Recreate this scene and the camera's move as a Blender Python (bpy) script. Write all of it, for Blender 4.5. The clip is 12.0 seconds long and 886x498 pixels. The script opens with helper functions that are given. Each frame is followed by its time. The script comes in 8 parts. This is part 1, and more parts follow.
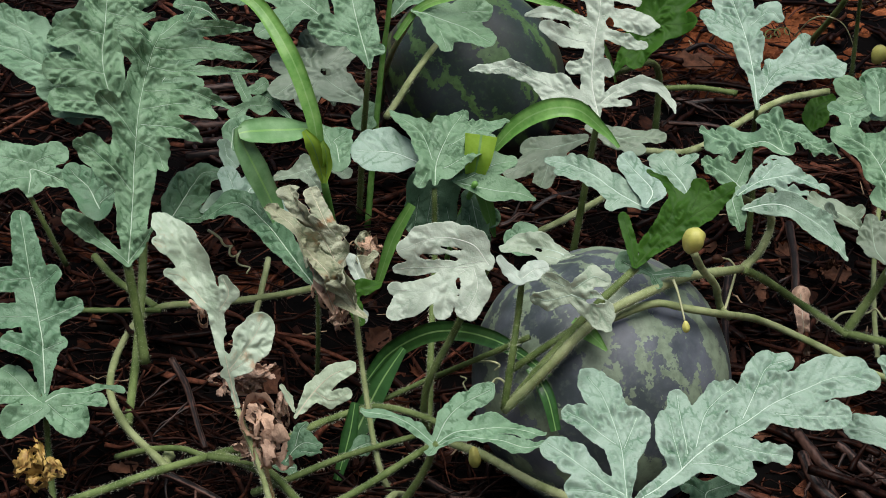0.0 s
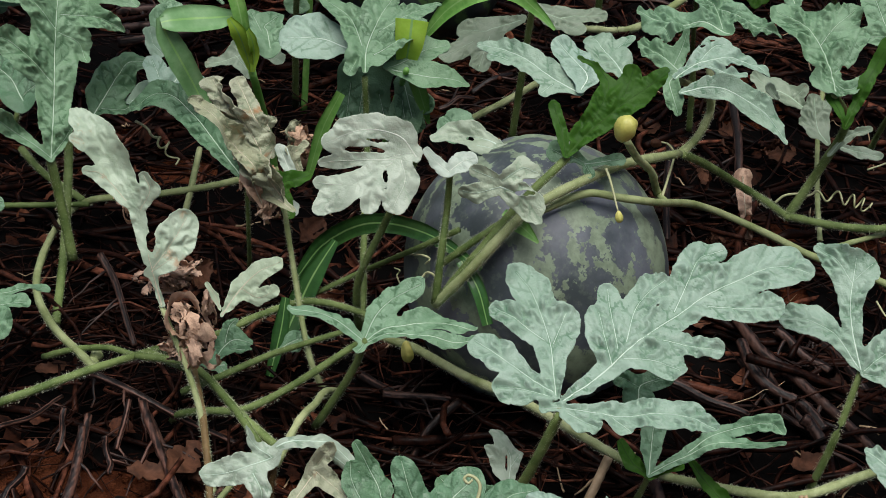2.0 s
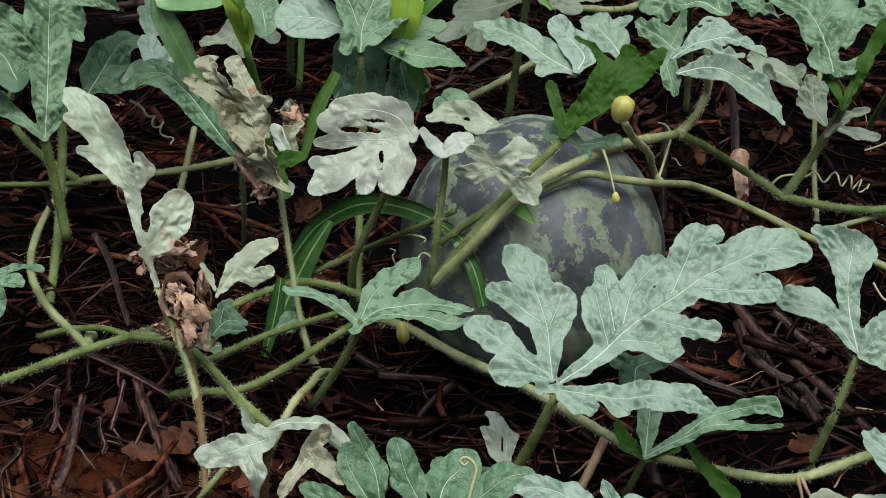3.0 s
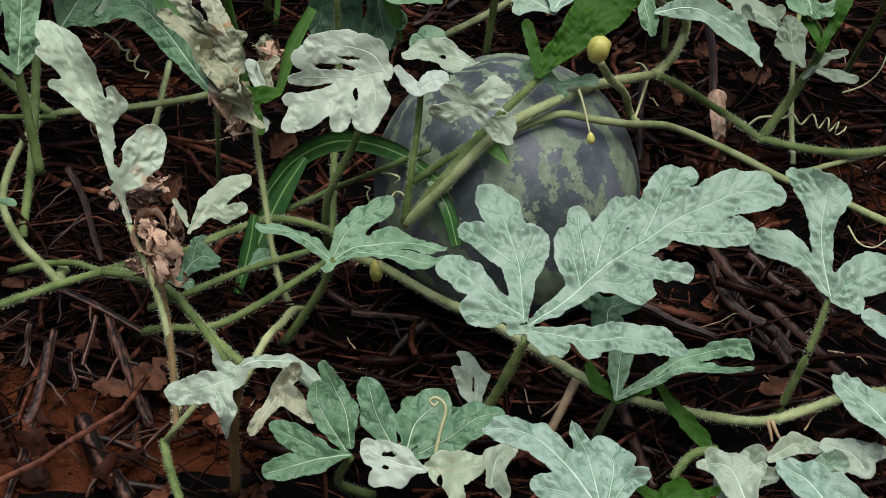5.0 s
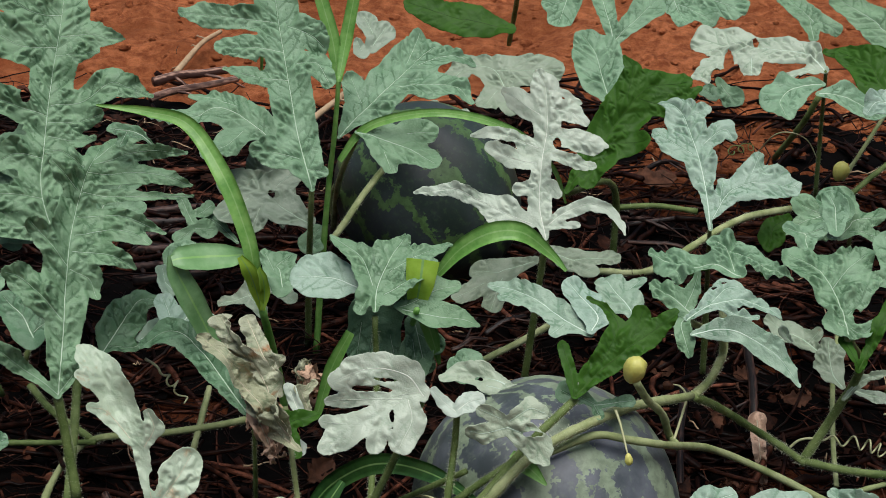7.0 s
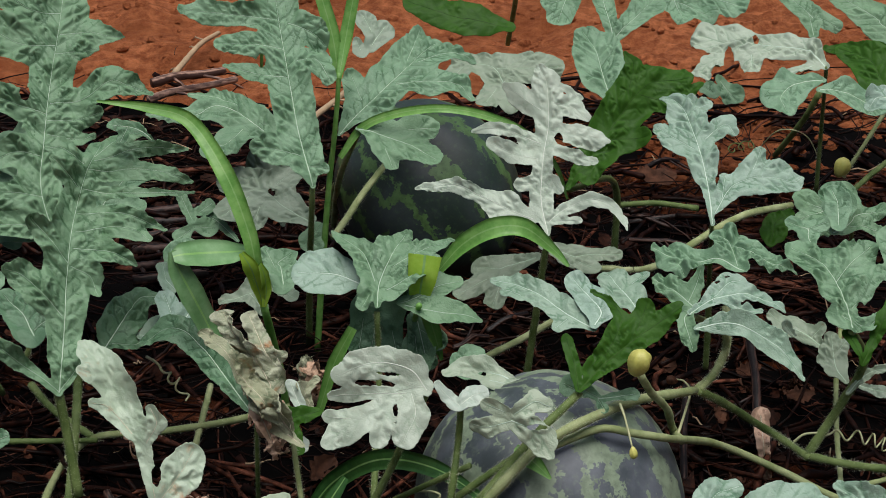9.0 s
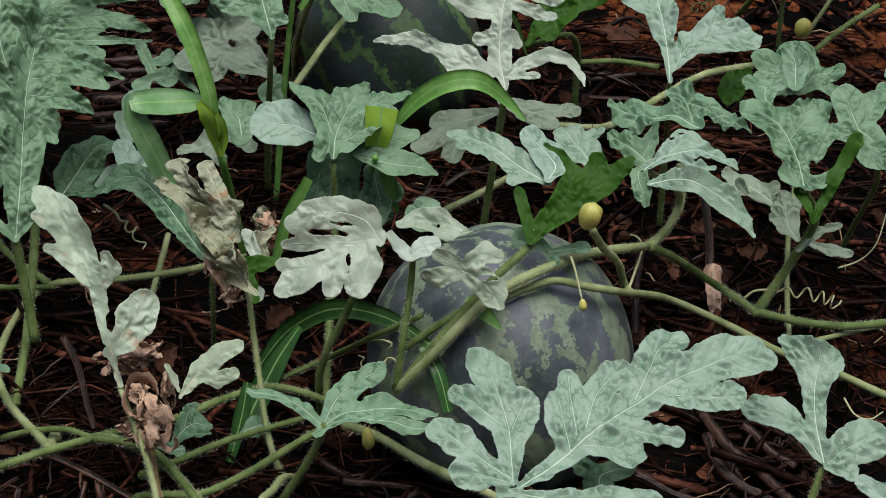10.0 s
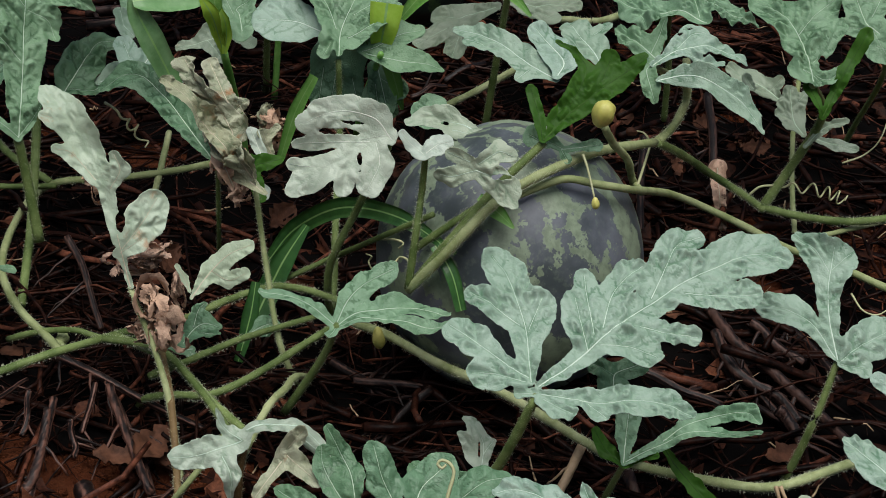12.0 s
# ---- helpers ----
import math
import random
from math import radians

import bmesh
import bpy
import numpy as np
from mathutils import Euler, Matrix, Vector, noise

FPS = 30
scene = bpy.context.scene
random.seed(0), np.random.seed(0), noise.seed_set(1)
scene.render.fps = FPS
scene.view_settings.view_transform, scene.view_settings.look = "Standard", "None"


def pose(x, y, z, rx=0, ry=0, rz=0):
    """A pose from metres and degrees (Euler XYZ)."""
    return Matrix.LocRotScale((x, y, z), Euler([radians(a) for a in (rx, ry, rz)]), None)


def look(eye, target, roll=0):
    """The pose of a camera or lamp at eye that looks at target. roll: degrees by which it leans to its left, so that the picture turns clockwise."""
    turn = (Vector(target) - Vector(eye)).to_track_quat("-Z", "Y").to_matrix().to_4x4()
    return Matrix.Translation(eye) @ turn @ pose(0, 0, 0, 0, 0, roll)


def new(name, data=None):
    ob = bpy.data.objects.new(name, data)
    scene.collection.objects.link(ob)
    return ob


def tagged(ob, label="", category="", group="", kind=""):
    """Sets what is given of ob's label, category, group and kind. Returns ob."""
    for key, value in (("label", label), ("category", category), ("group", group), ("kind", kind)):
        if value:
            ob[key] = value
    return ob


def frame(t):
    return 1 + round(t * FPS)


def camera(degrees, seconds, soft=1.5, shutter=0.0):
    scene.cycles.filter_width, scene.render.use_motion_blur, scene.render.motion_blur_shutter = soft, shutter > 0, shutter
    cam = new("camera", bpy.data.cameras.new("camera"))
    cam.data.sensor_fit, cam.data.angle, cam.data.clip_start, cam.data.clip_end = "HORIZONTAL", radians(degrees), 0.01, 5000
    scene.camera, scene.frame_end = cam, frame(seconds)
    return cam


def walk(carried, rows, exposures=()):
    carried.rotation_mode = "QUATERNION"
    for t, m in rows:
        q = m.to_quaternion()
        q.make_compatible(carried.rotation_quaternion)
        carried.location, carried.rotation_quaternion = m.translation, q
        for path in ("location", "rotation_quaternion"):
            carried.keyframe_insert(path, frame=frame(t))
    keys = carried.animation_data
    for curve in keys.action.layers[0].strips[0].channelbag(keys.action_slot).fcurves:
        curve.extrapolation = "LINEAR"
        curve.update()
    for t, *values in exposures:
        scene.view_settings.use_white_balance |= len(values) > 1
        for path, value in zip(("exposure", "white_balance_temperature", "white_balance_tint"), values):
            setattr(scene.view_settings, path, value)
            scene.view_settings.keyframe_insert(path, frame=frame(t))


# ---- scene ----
cam = camera(26, 12.0, soft=0.9)
PATH = [
    (0, (-0.0367, -1.6288, 1.1191), (-0.0945, 0.1053, 0.1243), 0.54),
    (0.5, (-0.0028, -1.6099, 1.1177), (-0.0258, 0.1087, 0.095), -0.06),
    (1, (-0.003, -1.6068, 1.1156), (-0.0448, 0.0885, 0.0553), -0.12),
    (1.5, (-0.0002, -1.5876, 1.1183), (-0.0308, 0.0718, 0.0024), 0.25),
    (2, (0.0047, -1.5781, 1.1195), (-0.0258, 0.0815, 0.0039), 0.04),
    (2.5, (0.0025, -1.5727, 1.1173), (-0.0284, 0.0794, -0.0095), 0.16),
    (4.3, (0.0058, -1.5691, 1.1195), (0.0034, 0.0519, -0.052), 0.47),
    (4.5, (0.0093, -1.5666, 1.1181), (-0.0051, 0.0394, -0.0737), 0.38),
    (5, (0.0112, -1.5634, 1.119), (0.006, 0.0431, -0.0722), 1.29),
    (5.5, (0.0145, -1.5611, 1.1194), (0.014, 0.066, -0.0436), 1.31),
    (6, (0.0153, -1.5634, 1.1213), (-0.0088, 0.132, 0.0606), 0.32),
    (6.5, (0.0195, -1.5671, 1.1168), (-0.0413, 0.1978, 0.178), -0.14),
    (7, (0.0219, -1.5683, 1.1084), (-0.041, 0.219, 0.2131), 0.06),
    (7.2, (0.0224, -1.5676, 1.1061), (-0.0446, 0.2232, 0.218), 0.25),
    (9, (0.0157, -1.5685, 1.0936), (-0.0429, 0.2231, 0.2064), -0.14),
    (9.5, (0.0225, -1.5715, 1.0918), (-0.0092, 0.1828, 0.1317), 0.77),
    (10, (0.032, -1.5825, 1.0906), (0.0056, 0.1418, 0.0777), 1.19),
    (10.5, (0.0456, -1.5882, 1.0862), (0.0337, 0.1002, 0.0141), 1.23),
    (11, (0.0518, -1.5952, 1.083), (0.0124, 0.0886, 0.0045), 0.80),
    (11.5, (0.024, -1.585, 1.0828), (0.02, 0.0848, -0.018), 0.70),
    (12, (-0.0078, -1.5703, 1.093), (0.0038, 0.0926, -0.0181), 1.60),
]
walk(cam, [(t, look(eye, target, roll)) for t, eye, target, roll in PATH], exposures=[(0, 0.50), (2, 0.40), (5, 0.40), (7.2, 0.42), (8.8, 0.30), (12, 0.26)])

# ---- world and light ----
SUN_UP, SUN_TURN = 80, 165
sky = bpy.data.worlds.new("sky")
scene.world = sky
sky.use_nodes = True
nt = sky.node_tree
tex = nt.nodes.new("ShaderNodeTexSky")
tex.sky_type, tex.sun_disc = "NISHITA", False
tex.sun_elevation, tex.sun_rotation = radians(SUN_UP), radians(SUN_TURN)
tex.air_density, tex.dust_density, tex.ozone_density = 1.0, 4.0, 1.0
nt.links.new(tex.outputs[0], nt.nodes["Background"].inputs[0])
nt.nodes["Background"].inputs[1].default_value = 0.055
sun = new("sun", bpy.data.lights.new("sun", "SUN"))
sun.data.energy, sun.data.angle, sun.data.color = 3.0, radians(50), (1.0, 0.985, 0.965)
sun.matrix_world = look((0, 0, 5), (
    -5 * math.sin(radians(SUN_TURN)) * math.cos(radians(SUN_UP)),
    -5 * math.cos(radians(SUN_TURN)) * math.cos(radians(SUN_UP)),
    5 - 5 * math.sin(radians(SUN_UP))))


# ---- materials ----
class Nodes:
    """A small writer of node materials."""

    def __init__(self, name):
        self.mat = bpy.data.materials.new(name)
        self.mat.use_nodes = True
        self.tree = self.mat.node_tree
        self.bsdf = self.tree.nodes["Principled BSDF"]
        self.out = self.tree.nodes["Material Output"]

    def add(self, kind, **values):
        node = self.tree.nodes.new(kind)
        for key, value in values.items():
            node.inputs[key.replace("_", " ")].default_value = value
        return node

    def link(self, a, b):
        self.tree.links.new(a, b)

    def put(self, target, value):
        if isinstance(value, bpy.types.NodeSocket):
            self.link(value, target)
        else:
            target.default_value = value

    def math(self, op, a, b=0.0, clamp=False):
        node = self.tree.nodes.new("ShaderNodeMath")
        node.operation, node.use_clamp = op, clamp
        self.put(node.inputs[0], a)
        self.put(node.inputs[1], b)
        return node.outputs[0]

    def noise(self, scale, detail=4.0, rough=0.6, coords=None, distortion=0.0):
        node = self.add("ShaderNodeTexNoise", Scale=scale, Detail=detail, Roughness=rough, Distortion=distortion)
        if coords is None:
            coords = self.tree.nodes.new("ShaderNodeTexCoord").outputs["Object"]
        self.link(coords, node.inputs["Vector"])
        return node.outputs[0]

    def ramp(self, value, low, high):
        node = self.tree.nodes.new("ShaderNodeMapRange")
        node.interpolation_type = "SMOOTHSTEP"
        self.put(node.inputs["Value"], value)
        node.inputs["From Min"].default_value, node.inputs["From Max"].default_value = low, high
        return node.outputs[0]

    def mix(self, factor, a, b):
        node = self.tree.nodes.new("ShaderNodeMix")
        node.data_type = "RGBA"
        self.put(node.inputs[0], factor)
        for socket, value in ((node.inputs[6], a), (node.inputs[7], b)):
            self.put(socket, (*value, 1.0) if isinstance(value, tuple) else value)
        return node.outputs[2]

    def bump(self, height, strength, distance):
        node = self.add("ShaderNodeBump", Strength=strength, Distance=distance)
        self.link(height, node.inputs["Height"])
        self.link(node.outputs[0], self.bsdf.inputs["Normal"])
        return node.outputs[0]

    def attribute(self, name):
        node = self.tree.nodes.new("ShaderNodeAttribute")
        node.attribute_name = name
        return node.outputs["Fac"]

    def random(self, island=False):
        if island:
            return self.tree.nodes.new("ShaderNodeNewGeometry").outputs["Random Per Island"]
        return self.tree.nodes.new("ShaderNodeObjectInfo").outputs["Random"]

    def see_through(self, colour, share):
        """Light that passes a thin blade."""
        node = self.tree.nodes.new("ShaderNodeBsdfTranslucent")
        self.put(node.inputs[0], (*colour, 1.0) if isinstance(colour, tuple) else colour)
        mixed = self.tree.nodes.new("ShaderNodeMixShader")
        mixed.inputs[0].default_value = share
        self.link(self.bsdf.outputs[0], mixed.inputs[1])
        self.link(node.outputs[0], mixed.inputs[2])
        self.link(mixed.outputs[0], self.out.inputs[0])


def leaf_material(name, dark, light, through_colour, share, rough=0.5, spots=None, gloss=0.5, crease=0.5, relief=0.5):
    """Blade with a cloudy waxy bloom; sunken veins darker, in their own green and for crease shade, more so in patches.
    """
    n = Nodes(name)
    coords = n.tree.nodes.new("ShaderNodeTexCoord").outputs["Object"]
    shift = n.add("ShaderNodeTexNoise", Scale=70.0, Detail=2.0)
    n.link(coords, shift.inputs["Vector"])
    mixed = n.tree.nodes.new("ShaderNodeVectorMath")
    mixed.operation = "MULTIPLY_ADD"
    n.link(shift.outputs["Color"], mixed.inputs[0])
    mixed.inputs[1].default_value = (0.012, 0.012, 0.012)
    n.link(coords, mixed.inputs[2])
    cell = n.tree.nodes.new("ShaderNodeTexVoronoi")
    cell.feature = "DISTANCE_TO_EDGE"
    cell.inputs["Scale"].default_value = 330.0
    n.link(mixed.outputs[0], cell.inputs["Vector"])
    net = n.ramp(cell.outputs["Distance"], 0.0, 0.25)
    cloud = n.ramp(n.noise(22, 4, 0.6, coords), 0.3, 0.65)
    fine = n.ramp(n.noise(420, 4, 0.75, coords), 0.25, 0.75)
    middle = n.ramp(n.noise(110, 4, 0.6, coords), 0.3, 0.7)
    tone = n.math("ADD", n.math("MULTIPLY", cloud, 0.34), n.math("ADD", n.math("MULTIPLY", fine, 0.16), n.math("MULTIPLY", middle, 0.22)))
    colour = n.mix(n.math("ADD", tone, 0.26, True), dark, light)
    hue = n.math("MULTIPLY", n.random(), 0.5)
    colour = n.mix(hue, colour, tuple(0.42 * (a + b) * k for a, b, k in zip(dark, light, (1.1, 1.05, 0.85))))
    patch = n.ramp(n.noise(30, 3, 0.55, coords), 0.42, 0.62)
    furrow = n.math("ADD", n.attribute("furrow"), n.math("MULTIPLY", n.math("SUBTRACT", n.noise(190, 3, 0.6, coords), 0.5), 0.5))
    # darker vein green that also holds the shade of the creases
    vein_shade = n.math("MULTIPLY", n.ramp(furrow, 0.2, 0.7), n.math("ADD", n.math("MULTIPLY", patch, 0.75 * crease), 0.25 * crease))
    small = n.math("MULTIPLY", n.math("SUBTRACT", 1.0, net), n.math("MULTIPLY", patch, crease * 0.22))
    colour = n.mix(n.math("MAXIMUM", vein_shade, small), colour, tuple(c * k for c, k in zip(dark, (0.32, 0.55, 0.38))))
    if spots:
        mark = n.ramp(n.noise(*spots[1]), spots[2], spots[2] + 0.16)
        colour = n.mix(mark, colour, spots[0])
    n.put(n.bsdf.inputs["Base Color"], colour)
    n.put(n.bsdf.inputs["Roughness"], n.math("ADD", n.math("MULTIPLY", middle, 0.2), rough - 0.1))
    n.bsdf.inputs["Specular IOR Level"].default_value = gloss
    height = n.math("ADD", n.math("MULTIPLY", net, 0.3), n.math("MULTIPLY", n.noise(150, 3, 0.5, coords), 0.8))
    n.bump(height, relief, 0.0012)
    n.see_through(through_colour, share)
    return n.mat


def plain_material(name, dark, light, scale, rough, bump=0.4, distance=0.001, gloss=0.5, share=0.0, island=False, detail=5):
    n = Nodes(name)
    tone = n.ramp(n.noise(scale, detail, 0.65), 0.3, 0.7)
    colour = n.mix(tone, dark, light)
    own = n.math("MULTIPLY", n.random(island), 0.5)
    colour = n.mix(own, colour, tuple(c * 0.8 for c in dark))
    n.put(n.bsdf.inputs["Base Color"], colour)
    n.bsdf.inputs["Roughness"].default_value = rough
    n.bsdf.inputs["Specular IOR Level"].default_value = gloss
    n.bump(n.noise(scale * 5, 4), bump, distance)
    if share:
        n.see_through(colour, share)
    return n.mat


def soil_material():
    """Red earth, dry and light in the field; in the bed darkened for damp and for plant shade."""
    n = Nodes("red_soil")
    broad, clod, grit = n.noise(5, 4), n.noise(45, 6, 0.7), n.noise(260, 4, 0.7)
    colour = n.mix(n.ramp(clod, 0.3, 0.7), (0.27, 0.07, 0.024), (0.68, 0.235, 0.095))
    colour = n.mix(n.ramp(broad, 0.4, 0.75), colour, (0.28, 0.08, 0.026))
    colour = n.mix(n.math("MULTIPLY", n.ramp(grit, 0.62, 0.75), 0.5), colour, (0.42, 0.2, 0.1))
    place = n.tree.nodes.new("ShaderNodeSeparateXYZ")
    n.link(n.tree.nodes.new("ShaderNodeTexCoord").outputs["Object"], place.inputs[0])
    damp_shade = n.math("SUBTRACT", 1.0, n.ramp(n.math("ADD", place.outputs[1], n.math("MULTIPLY", broad, 0.6)), 1.0, 1.45))
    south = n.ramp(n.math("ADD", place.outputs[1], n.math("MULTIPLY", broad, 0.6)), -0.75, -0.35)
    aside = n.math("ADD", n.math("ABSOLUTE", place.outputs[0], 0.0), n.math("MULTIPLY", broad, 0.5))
    bed = n.math("MULTIPLY", n.math("MULTIPLY", damp_shade, south), n.math("SUBTRACT", 1.0, n.ramp(aside, 1.15, 1.6)))
    # the bed's damp and the plants' shade, both mixed in as dark brown
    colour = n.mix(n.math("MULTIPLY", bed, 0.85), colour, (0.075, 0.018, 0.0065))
    n.put(n.bsdf.inputs["Base Color"], colour)
    n.bsdf.inputs["Roughness"].default_value = 0.8
    n.bsdf.inputs["Specular IOR Level"].default_value = 0.1
    n.bump(n.math("ADD", n.math("MULTIPLY", clod, 2.5), grit), 1.0, 0.012)
    return n.mat


def litter_material():
    """Dead roots, most of them nearly black, some lighter reddish brown that stands in for wet highlights."""
    n = Nodes("dark_root_litter")
    own = n.random(True)
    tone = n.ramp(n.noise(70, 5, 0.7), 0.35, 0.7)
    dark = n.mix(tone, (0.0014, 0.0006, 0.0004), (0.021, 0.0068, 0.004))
    highlit = n.mix(tone, (0.022, 0.0075, 0.0045), (0.165, 0.058, 0.034))
    n.put(n.bsdf.inputs["Base Color"], n.mix(n.ramp(own, 0.7, 1.0), dark, highlit))
    n.bsdf.inputs["Roughness"].default_value = 0.42
    n.bsdf.inputs["Specular IOR Level"].default_value = 0.07
    n.bump(n.noise(300, 4), 0.6, 0.001)
    return n.mat


def debris_material():
    """Rotting leaf scraps, from nearly black to tan."""
    n = Nodes("rotting_leaf_scraps")
    own = n.random(True)
    tone = n.ramp(n.noise(120, 5, 0.7), 0.3, 0.75)
    dark = n.mix(tone, (0.004, 0.0015, 0.001), (0.04, 0.0125, 0.006))
    tan = n.mix(tone, (0.045, 0.014, 0.007), (0.19, 0.07, 0.036))
    n.put(n.bsdf.inputs["Base Color"], n.mix(n.ramp(own, 0.7, 1.0), dark, tan))
    n.bsdf.inputs["Roughness"].default_value = 0.6
    n.bsdf.inputs["Specular IOR Level"].default_value = 0.08
    n.bump(n.noise(400, 4), 0.5, 0.001)
    return n.mat


def bark_material(name, dark, light):
    """Split, peeling bark, streaked lengthwise."""
    n = Nodes(name)
    streak = n.math("ADD", n.math("MULTIPLY", n.attribute("streak"), 0.7), n.math("MULTIPLY", n.noise(90, 5, 0.7), 0.6))
    tone = n.ramp(streak, 0.5, 0.95)
    n.put(n.bsdf.inputs["Base Color"], n.mix(tone, dark, light))
    n.bsdf.inputs["Roughness"].default_value = 0.5
    n.bsdf.inputs["Specular IOR Level"].default_value = 0.25
    n.bump(n.math("ADD", streak, n.math("MULTIPLY", n.noise(300, 3), 0.3)), 0.8, 0.0012)
    return n.mat


def melon_material(name, dark, blue, light, stripes, width, breakup):
    """Rind with jagged broken stripes along the meridians and a waxy bloom."""
    n = Nodes(name)
    xyz = n.tree.nodes.new("ShaderNodeSeparateXYZ")
    coords = n.tree.nodes.new("ShaderNodeTexCoord").outputs["Object"]
    n.link(coords, xyz.inputs[0])
    angle = n.math("ARCTAN2", xyz.outputs[1], xyz.outputs[0])
    ragged = n.math("MULTIPLY", n.math("SUBTRACT", n.noise(22, 5, 0.7), 0.5), 2.0)
    turn = n.math("ADD", n.math("MULTIPLY", angle, stripes / (2 * math.pi)), ragged)
    band = n.math("ABSOLUTE", n.math("SUBTRACT", n.math("FRACT", n.math("ADD", turn, 20.0)), 0.5))
    patch = n.math("MULTIPLY", n.math("SUBTRACT", n.noise(36, 5, 0.66), 0.5), breakup)
    inside = n.math("SUBTRACT", 1.0, n.ramp(n.math("ADD", band, patch), width, width + 0.05))
    ground = n.mix(n.ramp(n.noise(14, 5, 0.6), 0.35, 0.7), dark, blue)
    ground = n.mix(n.math("MULTIPLY", n.ramp(n.noise(150, 4), 0.5, 0.75), 0.25), ground, light)
    pale = n.mix(n.ramp(n.noise(90, 4), 0.35, 0.7), light, tuple(c * 0.6 for c in light))
    n.put(n.bsdf.inputs["Base Color"], n.mix(inside, ground, pale))
    n.put(n.bsdf.inputs["Roughness"], n.math("ADD", n.math("MULTIPLY", n.noise(30, 4), 0.25), 0.38))
    n.bsdf.inputs["Specular IOR Level"].default_value = 0.45
    n.bump(n.noise(240, 3), 0.15, 0.0008)
    return n.mat


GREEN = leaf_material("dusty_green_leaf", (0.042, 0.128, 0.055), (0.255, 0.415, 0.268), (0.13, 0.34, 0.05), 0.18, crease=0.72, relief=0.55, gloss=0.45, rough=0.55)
# DEEP also colours leaves that lie in shade, LIGHT those lit from the front
DEEP = leaf_material("deep_shaded_green_creased_leaf", (0.026, 0.092, 0.036), (0.165, 0.305, 0.18), (0.10, 0.28, 0.04), 0.16, crease=0.75, relief=0.6)
LIGHT = leaf_material("lit_waxy_green_leaf", (0.122, 0.25, 0.165), (0.378, 0.5, 0.422), (0.16, 0.38, 0.08), 0.18, crease=0.72, relief=0.45, gloss=0.5, rough=0.52)
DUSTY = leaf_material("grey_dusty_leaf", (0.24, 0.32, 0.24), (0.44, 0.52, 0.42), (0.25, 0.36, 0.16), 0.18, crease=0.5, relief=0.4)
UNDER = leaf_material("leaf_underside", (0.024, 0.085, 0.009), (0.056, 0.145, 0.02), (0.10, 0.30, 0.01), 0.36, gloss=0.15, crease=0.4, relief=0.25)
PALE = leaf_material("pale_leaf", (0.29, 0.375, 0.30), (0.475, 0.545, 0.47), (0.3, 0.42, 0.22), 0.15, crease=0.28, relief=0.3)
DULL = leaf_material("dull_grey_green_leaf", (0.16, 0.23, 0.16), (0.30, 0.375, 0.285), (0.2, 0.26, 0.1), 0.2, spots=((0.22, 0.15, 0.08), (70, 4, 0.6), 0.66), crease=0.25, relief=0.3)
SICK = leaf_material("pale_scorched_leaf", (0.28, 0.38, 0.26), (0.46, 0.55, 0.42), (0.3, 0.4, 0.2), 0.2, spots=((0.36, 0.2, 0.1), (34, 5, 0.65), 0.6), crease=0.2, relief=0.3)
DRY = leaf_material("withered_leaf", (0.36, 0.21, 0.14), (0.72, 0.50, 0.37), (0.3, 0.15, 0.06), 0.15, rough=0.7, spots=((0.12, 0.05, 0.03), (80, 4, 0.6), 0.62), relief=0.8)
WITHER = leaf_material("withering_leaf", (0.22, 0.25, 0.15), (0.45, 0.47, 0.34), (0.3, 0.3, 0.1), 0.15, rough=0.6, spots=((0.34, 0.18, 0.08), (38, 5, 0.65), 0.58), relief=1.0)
RIB = plain_material("pale_leaf_rib", (0.30, 0.43, 0.29), (0.46, 0.58, 0.43), 90, 0.5)
RIB_LIGHT = plain_material("whitish_green_leaf_rib", (0.42, 0.55, 0.44), (0.57, 0.68, 0.56), 90, 0.5)
RIB_GREEN = plain_material("green_leaf_rib", (0.035, 0.095, 0.014), (0.075, 0.16, 0.03), 90, 0.6, gloss=0.1, share=0.2)
RIB_WHITE = plain_material("whitish_leaf_rib", (0.50, 0.55, 0.46), (0.62, 0.65, 0.57), 90, 0.5)
RIB_BROWN = plain_material("tan_leaf_rib", (0.42, 0.36, 0.25), (0.58, 0.52, 0.40), 90, 0.6)
GRASS = plain_material("grass_blade_green", (0.13, 0.34, 0.06), (0.29, 0.54, 0.15), 60, 0.4, 0.2, share=0.35)
GRASS_PALE = plain_material("pale_bloomy_grass", (0.14, 0.31, 0.11), (0.27, 0.46, 0.22), 60, 0.45, 0.2, share=0.25)
GRASS_DARK = plain_material("deep_green_grass", (0.03, 0.10, 0.025), (0.06, 0.18, 0.04), 60, 0.35, 0.2, share=0.25)
GRASS_YELLOW = plain_material("fresh_yellow_green_grass", (0.34, 0.56, 0.05), (0.5, 0.72, 0.12), 60, 0.4, 0.2, share=0.4)
GRASS_RIB = plain_material("pale_grass_midrib", (0.22, 0.44, 0.12), (0.36, 0.57, 0.22), 60, 0.4, 0.2, share=0.3)
STEM = plain_material("green_vine_stem", (0.065, 0.105, 0.026), (0.185, 0.245, 0.085), 45, 0.6, 0.7, gloss=0.2)
STEM_PALE = plain_material("pale_vine_stem", (0.18, 0.225, 0.085), (0.41, 0.45, 0.24), 40, 0.6, 0.7, gloss=0.2)
STEM_BROWN = plain_material("brown_green_stem", (0.09, 0.055, 0.02), (0.19, 0.13, 0.055), 40, 0.6, gloss=0.25)
HAIR = plain_material("whitish_stem_hair", (0.5, 0.55, 0.36), (0.66, 0.7, 0.5), 90, 0.5)
